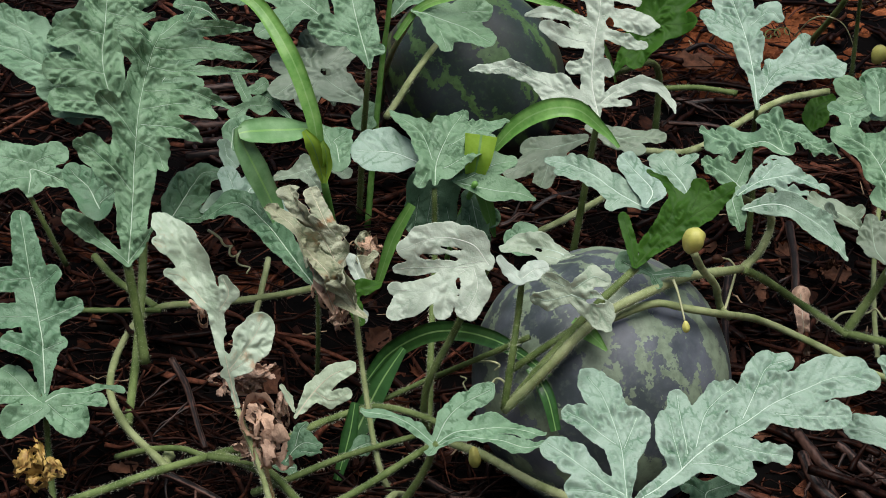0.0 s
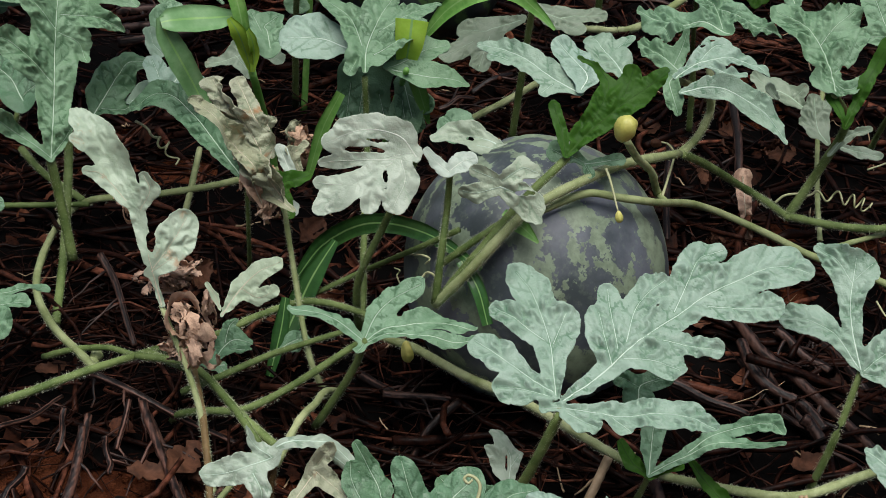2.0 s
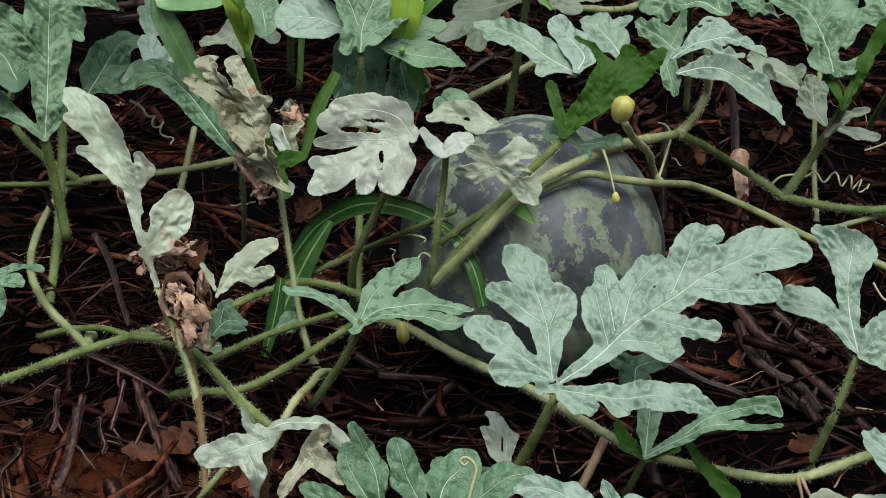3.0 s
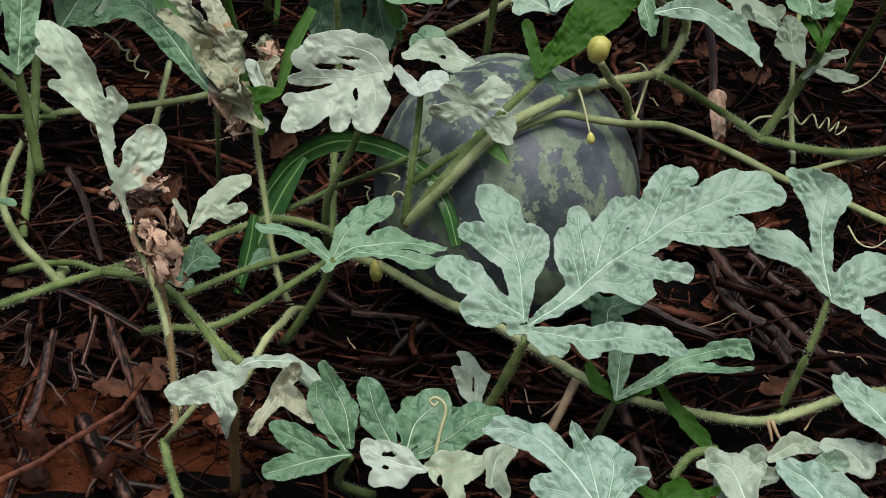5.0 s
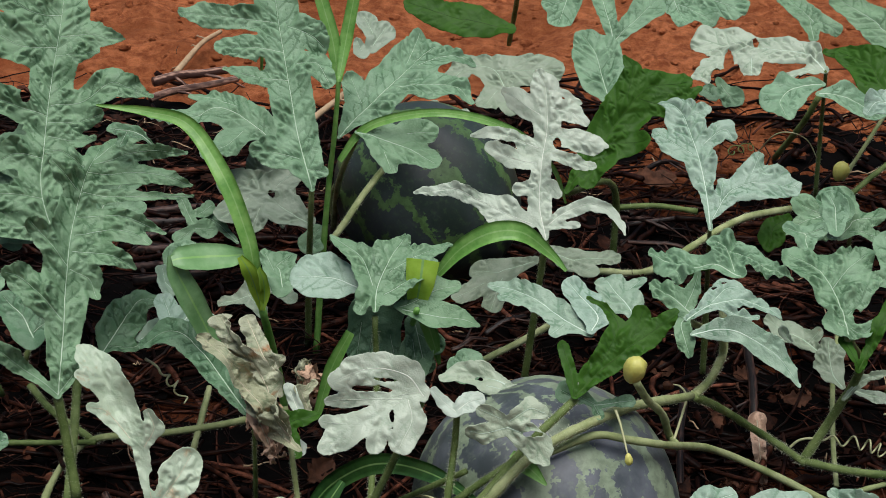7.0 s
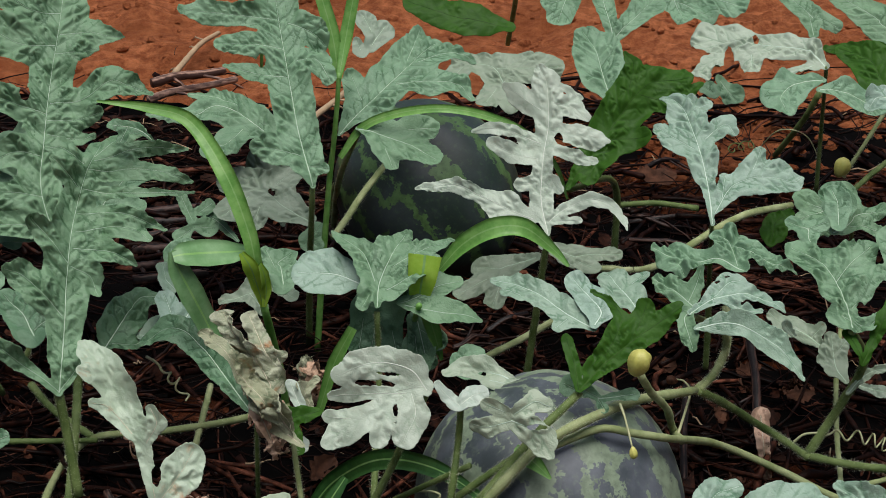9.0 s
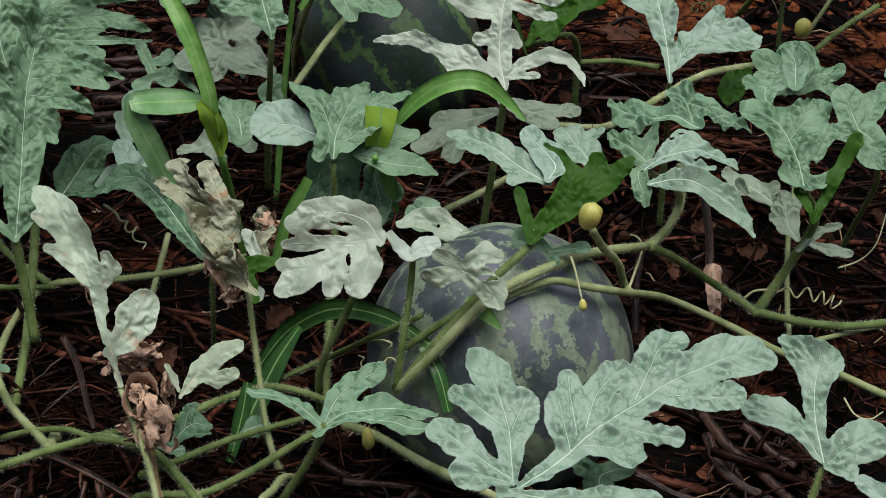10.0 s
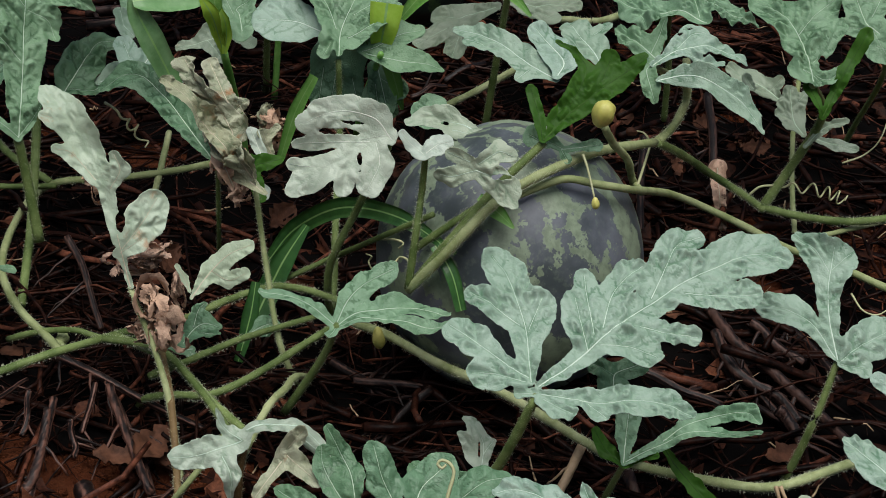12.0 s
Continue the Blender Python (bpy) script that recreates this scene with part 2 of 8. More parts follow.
TENDRIL = plain_material("pale_tendril", (0.38, 0.4, 0.2), (0.5, 0.5, 0.3), 90, 0.5)
BARK = bark_material("dark_twig_bark", (0.005, 0.0025, 0.002), (0.062, 0.031, 0.023))
GREY_BARK = bark_material("weathered_twig", (0.005, 0.0022, 0.0016), (0.11, 0.052, 0.037))
DRY_STALK = bark_material("dry_pinkish_stalk", (0.05, 0.024, 0.018), (0.32, 0.19, 0.14))
STRAW = plain_material("dry_straw", (0.30, 0.20, 0.11), (0.50, 0.36, 0.22), 90, 0.6)
LITTER = litter_material()
SCRAPS = debris_material()
DEAD = plain_material("dead_brown_leaf", (0.03, 0.012, 0.006), (0.11, 0.046, 0.025), 60, 0.7, gloss=0.15)
BUD = plain_material("yellow_green_bud", (0.42, 0.42, 0.09), (0.62, 0.58, 0.18), 70, 0.5, 0.5, 0.0012)
WILTED = plain_material("wilted_yellow_petals", (0.28, 0.15, 0.04), (0.62, 0.46, 0.12), 90, 0.6)
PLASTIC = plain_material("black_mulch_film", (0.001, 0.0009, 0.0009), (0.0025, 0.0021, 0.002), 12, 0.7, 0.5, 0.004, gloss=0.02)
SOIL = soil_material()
RIND = melon_material("blotched_melon_rind", (0.034, 0.045, 0.048), (0.115, 0.127, 0.152), (0.185, 0.24, 0.16), 12.0, 0.18, 1.5)
RIND_DARK = melon_material("dark_melon_rind", (0.012, 0.024, 0.018), (0.03, 0.042, 0.045), (0.07, 0.14, 0.045), 11.0, 0.11, 0.4)


# ---- builders ----
def mesh_object(name, verts, faces, mats, parent=None, origin=(0, 0, 0), world=None, label="", slots=None):
    """One mesh object; world is its pose, or the verts are in world places and origin becomes its own."""
    me = bpy.data.meshes.new(name)
    verts = np.asarray(verts, float)
    if world is None:
        verts = verts - np.asarray(origin)
        world = Matrix.Translation(origin)
    me.from_pydata(verts.tolist(), [], faces)
    for m in mats:
        me.materials.append(m)
    if slots is not None:
        me.polygons.foreach_set("material_index", slots)
    me.polygons.foreach_set("use_smooth", [True] * len(me.polygons))
    me.update()
    ob = new(name, me)
    ob.matrix_basis = world
    if parent is not None:
        ob.parent = parent
        ob.matrix_parent_inverse = HOME[parent.name].inverted()
    HOME[ob.name] = world.copy()
    return tagged(ob, label)


HOME = {}


def thing(name, place, label, category, group=""):
    ob = new(name)
    ob.empty_display_size = 0.05
    ob.location = place
    HOME[ob.name] = Matrix.Translation(place)
    return tagged(ob, label, category, group)


def smooth_line(points, per=6):
    """A Catmull-Rom line through the points."""
    p = np.asarray(points, float)
    if len(p) < 3:
        t = np.linspace(0, 1, per + 1)[:, None]
        return p[0] * (1 - t) + p[1] * t
    q = np.vstack([2 * p[0] - p[1], p, 2 * p[-1] - p[-2]])
    out = []
    for a, b, c, d in zip(q[:-3], q[1:-2], q[2:-1], q[3:]):
        for t in np.arange(per) / per:
            out.append(0.5 * (2 * b + (c - a) * t + (2 * a - 5 * b + 4 * c - d) * t**2 + (3 * b - a - 3 * c + d) * t**3))
    return np.array(out + [p[-1]])


def rings(line, radii, sides, rng=None, rough=0.0):
    """Verts and faces of a tube along a line."""
    n = len(line)
    tang = np.gradient(line, axis=0)
    tang /= np.linalg.norm(tang, axis=1)[:, None] + 1e-12
    up = np.array([0.3, 0.2, 1.0])
    a = np.cross(tang, up)
    a /= np.linalg.norm(a, axis=1)[:, None] + 1e-12
    b = np.cross(tang, a)
    ang = np.arange(sides) * 2 * np.pi / sides
    r = np.asarray(radii)[:, None] * np.ones(sides)
    if rng is not None:
        r = r * (1 + rough * rng.standard_normal(r.shape))
    v = line[:, None] + r[..., None] * (np.cos(ang)[None, :, None] * a[:, None] + np.sin(ang)[None, :, None] * b[:, None])
    faces = [(i * sides + k, i * sides + (k + 1) % sides, (i + 1) * sides + (k + 1) % sides, (i + 1) * sides + k)
             for i in range(n - 1) for k in range(sides)]
    faces += [tuple(range(sides - 1, -1, -1)), tuple((n - 1) * sides + k for k in range(sides))]
    return v.reshape(-1, 3), faces, tang


def tube(name, points, r0, r1, mat, parent=None, label="", hair=0, sides=8, rough=0.04, seed=0, knots=0.0):
    """A tapered stem, with hairs and swollen knots where it has them."""
    rng = np.random.default_rng(seed + int(abs(points[0][0]) * 1e4))
    line = smooth_line(points)
    t = np.linspace(0, 1, len(line))
    radii = r0 + (r1 - r0) * t
    if knots:
        radii = radii * (1 + knots * np.exp(-((t * 6) % 1 - 0.5) ** 2 / 0.01))
    v, faces, tang = rings(line, radii, sides, rng, rough)
    if hair:
        length = np.linalg.norm(np.diff(line, axis=0), axis=1).sum()
        count = int(length * hair * 4)
        at = rng.integers(0, len(line) - 1, count)
        mixed = rng.random(count)[:, None]
        p = line[at] * (1 - mixed) + line[at + 1] * mixed
        d = rng.standard_normal((count, 3))
        d -= (d * tang[at]).sum(1)[:, None] * tang[at]
        d /= np.linalg.norm(d, axis=1)[:, None] + 1e-9
        rad = radii[at][:, None]
        root = p + d * rad * 0.8
        tip = p + d * (rad + rng.uniform(0.001, 0.0034, (count, 1))) + tang[at] * rng.uniform(-0.001, 0.001, (count, 1))
        w = tang[at] * 0.00008
        start = len(v)
        v = np.vstack([v, np.stack([root - w, root + w, tip], 1).reshape(-1, 3)])
        faces = faces + [(start + 3 * i, start + 3 * i + 1, start + 3 * i + 2) for i in range(count)]
    slots = [1 if len(f) == 3 else 0 for f in faces]
    return mesh_object(name, v, faces, [mat, HAIR], parent, tuple(line[0]), label=label, slots=slots)


def lobe_field(x, y, strokes, k=0.0011):
    """Distance to the rim of a lobed blade, a soft union of tapering strokes; inside is negative."""
    d = np.full(x.shape, 1.0)
    for nodes in strokes:
        for (x0, y0, r0), (x1, y1, r1) in zip(nodes, nodes[1:]):
            ax, ay = x1 - x0, y1 - y0
            t = np.clip(((x - x0) * ax + (y - y0) * ay) / (ax * ax + ay * ay + 1e-12), 0, 1)
            each = np.hypot(x - x0 - t * ax, y - y0 - t * ay) - (r0 + (r1 - r0) * t)
            h = np.clip(0.5 + 0.5 * (d - each) / k, 0, 1)
            d = d * (1 - h) + each * h - k * h * (1 - h)
    return d


def swell(x, y, rng, shortest, longest, count=9):
    """Soft irregular relief of about unit height."""
    out = np.zeros(x.shape)
    for _ in range(count):
        a, k = rng.uniform(0, math.pi), 2 * math.pi / rng.uniform(shortest, longest)
        out += np.sin(k * (x * math.cos(a) + y * math.sin(a)) + rng.uniform(0, 6.28) + 0.8 * np.sin(0.6 * k * (y * math.cos(a) - x * math.sin(a)) + a))
    return out / math.sqrt(count)


def lobe_curl(x, y, strokes, rng, curl):
    """Each lobe rises or sinks towards its tip and is cupped across."""
    total, share = np.zeros(x.shape), np.zeros(x.shape) + 1e-9
    cup = rng.choice([-1.0, 1.0]) * rng.uniform(0.4, 1.0)
    for nodes in strokes:
        (x0, y0, r0), (x1, y1, r1) = nodes[0], nodes[-1]
        ax, ay = x1 - x0, y1 - y0
        long = math.hypot(ax, ay) + 1e-9
        t = np.clip(((x - x0) * ax + (y - y0) * ay) / long**2, 0, 1.3)
        far = np.hypot(x - x0 - t * ax, y - y0 - t * ay)
        wide = max(n[2] for n in nodes)
        near = np.exp(-np.clip(far - 0.6 * wide, 0, 1) / 0.007)
        tilt = rng.normal(0, 1.0) * curl
        total += near * (tilt * long * t**1.5 + cup * curl * np.minimum(far, 0.03) ** 2 / max(2 * wide, 0.012) * 2)
        share += near
    return total / share


def vein_lines(strokes, rng):
    """Pale main ribs along the lobes, and the sunken side veins that branch from them: places, half width, whether a main rib."""
    ribs, sides = [], []
    for number, nodes in enumerate(strokes):
        p = smooth_line([(a, b, c) for a, b, c in nodes], 8)
        steps = np.hypot(*np.diff(p[:, :2], axis=0).T)
        run = np.concatenate([[0], np.cumsum(steps)])
        if run[-1] < 0.006:
            continue
        s = np.arange(0, run[-1] + 0.7 * p[-1, 2], 0.0018)
        end = p[-1, :2] + (p[-1, :2] - p[-2, :2]) / (steps[-1] + 1e-9) * 0.7 * p[-1, 2]
        q = np.vstack([p, [*end, 0.001]])
        along = np.append(run, run[-1] + 0.7 * p[-1, 2])
        px, py, wide = (np.interp(s, along, q[:, c]) for c in range(3))
        px = px + 0.0004 * np.sin(s / 0.011 + number)
        ribs.append((px, py, (0.0008 if number == 0 else 0.00045) * min(1.0, 0.35 + run[-1] / 0.09)))
        tx, ty = np.gradient(px), np.gradient(py)
        size = np.hypot(tx, ty) + 1e-9
        tx, ty = tx / size, ty / size
        here, hand = rng.uniform(0.003, 0.007), 1
        while here < run[-1] + 0.2 * p[-1, 2]:
            i = min(int(here / 0.0018), len(s) - 1)
            hand = -hand
            reach = max(wide[i], 0.004) * rng.uniform(0.8, 1.15)
            t = np.linspace(0, 1, max(5, int(reach / 0.0013)))
            ahead = reach * (rng.uniform(0.55, 0.9) * t + 0.25 * t * t) + 0.0008 * np.sin(t * rng.uniform(4, 9))
            out = hand * reach * t * (1 - 0.15 * t)
            fx, fy = px[i] + tx[i] * ahead - ty[i] * out, py[i] + ty[i] * ahead + tx[i] * out
            sides.append((fx, fy, 1.0))
            for share in (0.45,):
                m = int(len(t) * share)
                u = np.linspace(0, 1, 6)
                gx = fx[m] + tx[i] * u * reach * 0.42 + rng.normal(0, 0.0004)
                gy = fy[m] + ty[i] * u * reach * 0.42 + rng.normal(0, 0.0004)
                sides.append((gx, gy, 0.65))
                sides.append((fx[m] - ty[i] * hand * u * reach * 0.3 - tx[i] * u * reach * 0.1, fy[m] + tx[i] * hand * u * reach * 0.3 - ty[i] * u * reach * 0.1, 0.55))
            here += rng.uniform(0.0055, 0.0095)
    return ribs, sides


def blade_mesh(strokes, holes, seed, fold, droop, wave, pucker, curl=0.14, step=0.0014):
    """Verts, faces, slots and furrow depths of a lobed leaf blade in its own plane: front, back, rim and raised ribs."""
    rng = np.random.default_rng(seed)
    N = np.array([n for s in strokes for n in s])
    reach = N[:, 2].max() + 0.004
    lo, hi = N[:, :2].min(0) - reach, N[:, :2].max(0) + reach
    xs, ys = np.arange(lo[0], hi[0], step), np.arange(lo[1], hi[1], step)
    x, y = np.meshgrid(xs, ys)
    d = lobe_field(x, y, strokes) + 0.0005 * swell(x, y, rng, 0.011, 0.024)
    d = d + 0.0007 * np.exp(-((swell(x, y, rng, 0.016, 0.03) / 0.16) ** 2)) + 0.0002 * swell(x, y, rng, 0.003, 0.006)
    for hx, hy, ha, hb in holes:
        d = np.maximum(d, (1 - np.hypot((x - hx) / ha, (y - hy) / hb)) * min(ha, hb) + 0.0004 * swell(x, y, rng, 0.004, 0.01, 4))
    a, b = np.array(strokes[0][0][:2]), np.array(strokes[0][-1][:2])
    axis = (b - a) / (np.hypot(*(b - a)) + 1e-9)
    across = np.abs((x - a[0]) * -axis[1] + (y - a[1]) * axis[0])
    size = float(max(hi - lo))
    ribs, sides = vein_lines(strokes, rng)
    w = fold * np.sqrt(across**2 + 0.004**2) - droop * (x * x + y * y) / size
    w = w + lobe_curl(x, y, strokes, rng, curl)
    rows, cols = x.shape
    apart = np.full(x.shape, 0.009)
    span = 6
    for px, py, share in [(p, q, 1.0) for p, q, _ in ribs] + sides:
        for u, v in zip((px - xs[0]) / step, (py - ys[0]) / step):
            i, j = int(u), int(v)
            if span < i < cols - span - 1 and span < j < rows - span - 1:
                spot = np.s_[j - span:j + span + 1, i - span:i + span + 1]
                gap = np.hypot(x[spot] - xs[0] - u * step, y[spot] - ys[0] - v * step)
                apart[spot] = np.minimum(apart[spot], gap / share)
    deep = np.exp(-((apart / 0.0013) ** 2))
    quilt = np.clip(0.6 + 0.55 * swell(x, y, rng, 0.03, 0.07, 5), 0.15, 1.5)
    w = w + pucker * quilt * (4.0 * (1 - np.exp(-((apart / 0.003) ** 2))) + 0.4 * swell(x, y, rng, 0.009, 0.02, 12))
    edge = np.clip(1 + d / 0.02, 0, 1)
    w = w + wave * edge * swell(x, y, rng, 0.03, 0.08, 6)
    idx = np.arange(rows * cols).reshape(rows, cols)
    a, b, c, e = idx[:-1, :-1].ravel(), idx[:-1, 1:].ravel(), idx[1:, 1:].ravel(), idx[1:, :-1].ravel()
    tri = np.concatenate([np.stack([a, b, c], 1), np.stack([a, c, e], 1)])
    data = np.stack([x, y, w, deep], -1).reshape(-1, 4)
    flat = d.ravel()
    inside = flat < 0
    count = inside[tri].sum(1)
    faces = tri[count == 3].tolist()
    extra, cuts = [], {}

    def cut(i, j):
        key = (i, j) if i < j else (j, i)
        if key not in cuts:
            t = min(max(flat[key[0]] / (flat[key[0]] - flat[key[1]]), 0.04), 0.96)
            cuts[key] = len(data) + len(extra)
            extra.append(data[key[0]] * (1 - t) + data[key[1]] * t)
        return cuts[key]

    for f in tri[(count == 1) | (count == 2)].tolist():
        ring = []
        for i, j in zip(f, f[1:] + f[:1]):
            if inside[i]:
                ring.append(i)
            if inside[i] != inside[j]:
                ring.append(cut(i, j))
        faces.append(ring)
    data = np.vstack([data, np.array(extra)]) if extra else data
    used = sorted({i for f in faces for i in f})
    at = {i: k for k, i in enumerate(used)}
    front, faces = data[used], [[at[i] for i in f] for f in faces]
    n = len(front)
    once = {}
    for f in faces:
        for i, j in zip(f, f[1:] + f[:1]):
            key = (i, j) if i < j else (j, i)
            once[key] = None if key in once else (i, j)
    rim = [q for q in once.values() if q]
    verts = [front, front - (0, 0, 0.0006, 0)]
    every = faces + [[i + n for i in reversed(f)] for f in faces] + [[j, i, i + n, j + n] for i, j in rim]
    slots = [0] * len(faces) + [1] * len(faces) + [2] * len(rim)
    total = 2 * n

    def sample(field, px, py):
        u = np.clip((px - xs[0]) / step, 0, cols - 1.001)
        v = np.clip((py - ys[0]) / step, 0, rows - 1.001)
        i, j = u.astype(int), v.astype(int)
        u, v = u - i, v - j
        return (field[j, i] * (1 - u) + field[j, i + 1] * u) * (1 - v) + (field[j + 1, i] * (1 - u) + field[j + 1, i + 1] * u) * v

    for px, py, half in ribs:
        stop = np.argmax(sample(d, px, py) > -0.0008) or len(px)
        if stop < 3:
            continue
        px, py = px[:stop], py[:stop]
        tx, ty = np.gradient(px), np.gradient(py)
        size = np.hypot(tx, ty) + 1e-9
        taper = np.linspace(half, 0.00018, stop)
        ox, oy = -ty / size * taper, tx / size * taper
        up = sample(w, px, py)
        parts = [np.stack([px + k * ox, py + k * oy, up + lift, up * 0], -1) for k, lift in ((-1, -0.0001), (0, 0.0005), (1, -0.0001))]
        verts.append(np.stack(parts, 1).reshape(-1, 4))
        for i in range(stop - 1):
            for k in (0, 1):
                every.append([total + 3 * i + k + 1, total + 3 * i + k, total + 3 * (i + 1) + k, total + 3 * (i + 1) + k + 1])
                slots.append(2)
        total += 3 * stop
    verts = np.vstack(verts)
    return verts[:, :3], every, slots, verts[:, 3]


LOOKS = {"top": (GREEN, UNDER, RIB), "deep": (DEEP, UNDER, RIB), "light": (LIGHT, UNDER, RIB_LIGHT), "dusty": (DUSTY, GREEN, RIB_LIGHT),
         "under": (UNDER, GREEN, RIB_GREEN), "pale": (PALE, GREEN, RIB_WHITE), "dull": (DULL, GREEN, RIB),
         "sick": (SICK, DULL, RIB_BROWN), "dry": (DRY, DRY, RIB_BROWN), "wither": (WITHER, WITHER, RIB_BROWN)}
SAID = {"under": "saturated green underside of a leaf", "pale": "whitish dusty leaf", "dusty": "grey dusty ageing leaf", "dull": "dull grey-green ageing leaf",
        "sick": "pale leaf with scorched brown rib", "dry": "crumpled dead brown leaf", "wither": "withering yellowish crumpled leaf"}
LEAVES = [0]


def leaf(plant, look_of, base, normal, ahead, lobes, holes=(), fold=0.08, droop=0.06, wave=0.004, pucker=0.0009, curl=0.14, stalk=None, stalk_mat=None, r=0.0032):
    """A leaf of a plant, and its stalk down to the stem. Each lobe is a stroke of (along, across, half width) in millimetres, the midrib first."""
    LEAVES[0] += 1
    strokes = [[(a / 1000, b / 1000, c / 1000) for a, b, c in lobe] for lobe in lobes]
    holes = [tuple(q / 1000 for q in hole) for hole in holes]
    verts, faces, slots, furrow = blade_mesh(strokes, holes, LEAVES[0], fold, droop, wave, pucker, curl)
    z = Vector(normal).normalized()
    x = (Vector(ahead) - z * Vector(ahead).dot(z)).normalized()
    y = z.cross(x)
    world = Matrix.Translation(base) @ Matrix((x, y, z)).transposed().to_4x4()
    ob = mesh_object("leaf", verts, faces, LOOKS[look_of], plant, world=world, label=SAID.get(look_of, ""), slots=slots)
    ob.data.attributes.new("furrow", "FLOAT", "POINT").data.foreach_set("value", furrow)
    if stalk:
        tube("petiole", stalk, r * 0.8, r, stalk_mat or STEM, ob, hair=2000, seed=LEAVES[0])
    return ob


def grass_blade(plant, points, widths, mat, facing=(0, -0.8, 0.5), name="blade", keel=0.25):
    """A long arching blade, keeled along its middle."""
    line = smooth_line(points, 8)
    n = len(line)
    t = np.linspace(0, 1, n)
    w = np.interp(t, np.linspace(0, 1, len(widths)), widths) / 2
    tang = np.gradient(line, axis=0)
    tang /= np.linalg.norm(tang, axis=1)[:, None]
    across = np.cross(tang, np.asarray(facing, float))
    across /= np.linalg.norm(across, axis=1)[:, None] + 1e-9
    nor = np.cross(across, tang)
    cols = np.array([-1, -0.55, -0.08, 0.08, 0.55, 1.0])
    lift = keel * np.array([0.35, 0.1, -0.06, -0.06, 0.1, 0.35])
    v = line[:, None] + w[:, None, None] * (cols[None, :, None] * across[:, None] + lift[None, :, None] * nor[:, None])
    under = v - 0.0004 * nor[:, None]
    m = len(cols)
    faces = [(i * m + k, i * m + k + 1, (i + 1) * m + k + 1, (i + 1) * m + k) for i in range(n - 1) for k in range(m - 1)]
    half = n * m
    faces = faces + [tuple(half + q for q in reversed(f)) for f in faces]
    for i in range(n - 1):
        for k, flip in ((0, True), (m - 1, False)):
            q = (i * m + k, (i + 1) * m + k, half + (i + 1) * m + k, half + i * m + k)
            faces.append(q if not flip else q[::-1])
    middle = [1 if k % (m - 1) == 2 and k < (n - 1) * (m - 1) else 0 for k in range(len(faces))]
    return mesh_object(name, np.vstack([v.reshape(-1, 3), under.reshape(-1, 3)]), faces, [mat, GRASS_RIB], plant, tuple(line[0]), slots=middle)


def bud(name, place, size, lean, mat, parent=None, label="", ridges=5):
    """A small ridged bud."""
    v, faces, rows, cols = [], [], 12, 20
    for i in range(rows + 1):
        th = math.pi * i / rows
        for k in range(cols):
            ph = 2 * math.pi * k / cols
            rad = math.sin(th) * (1 + 0.10 * math.cos(ridges * ph + 2 * th)) * (1 - 0.2 * math.cos(th))
            v.append((rad * math.cos(ph) * size[0], rad * math.sin(ph) * size[0], -math.cos(th) * size[1]))
    for i in range(rows):
        for k in range(cols):
            faces.append((i * cols + k, i * cols + (k + 1) % cols, (i + 1) * cols + (k + 1) % cols, (i + 1) * cols + k))
    turn = Vector(lean).to_track_quat("Z", "Y").to_matrix().to_4x4()
    return mesh_object(name, v, faces, [mat], parent, world=Matrix.Translation(place) @ turn, label=label)


def watermelon(place, size, axis, mat, label):
    """A slightly ribbed, not quite round fruit with a sunken end."""
    bm = bmesh.new()
    bmesh.ops.create_uvsphere(bm, u_segments=72, v_segments=48, radius=1.0)
    for v in bm.verts:
        ph = math.atan2(v.co.y, v.co.x)
        low = 1 - 0.05 * math.exp(-((v.co.z - 1) / 0.05) ** 2)
        k = low * (1 + 0.006 * math.cos(10 * ph) + 0.02 * noise.noise(v.co * 1.4))
        v.co = Vector((v.co.x * size[0] * k, v.co.y * size[0] * k, v.co.z * size[1] * k))
    me = bpy.data.meshes.new("watermelon")
    bm.to_mesh(me)
    bm.free()
    me.materials.append(mat)
    me.polygons.foreach_set("use_smooth", [True] * len(me.polygons))
    ob = new("watermelon", me)
    ob.matrix_world = Matrix.Translation(place) @ Vector(axis).to_track_quat("Z", "Y").to_matrix().to_4x4()
    return tagged(ob, label, "watermelon", "watermelons in the patch")


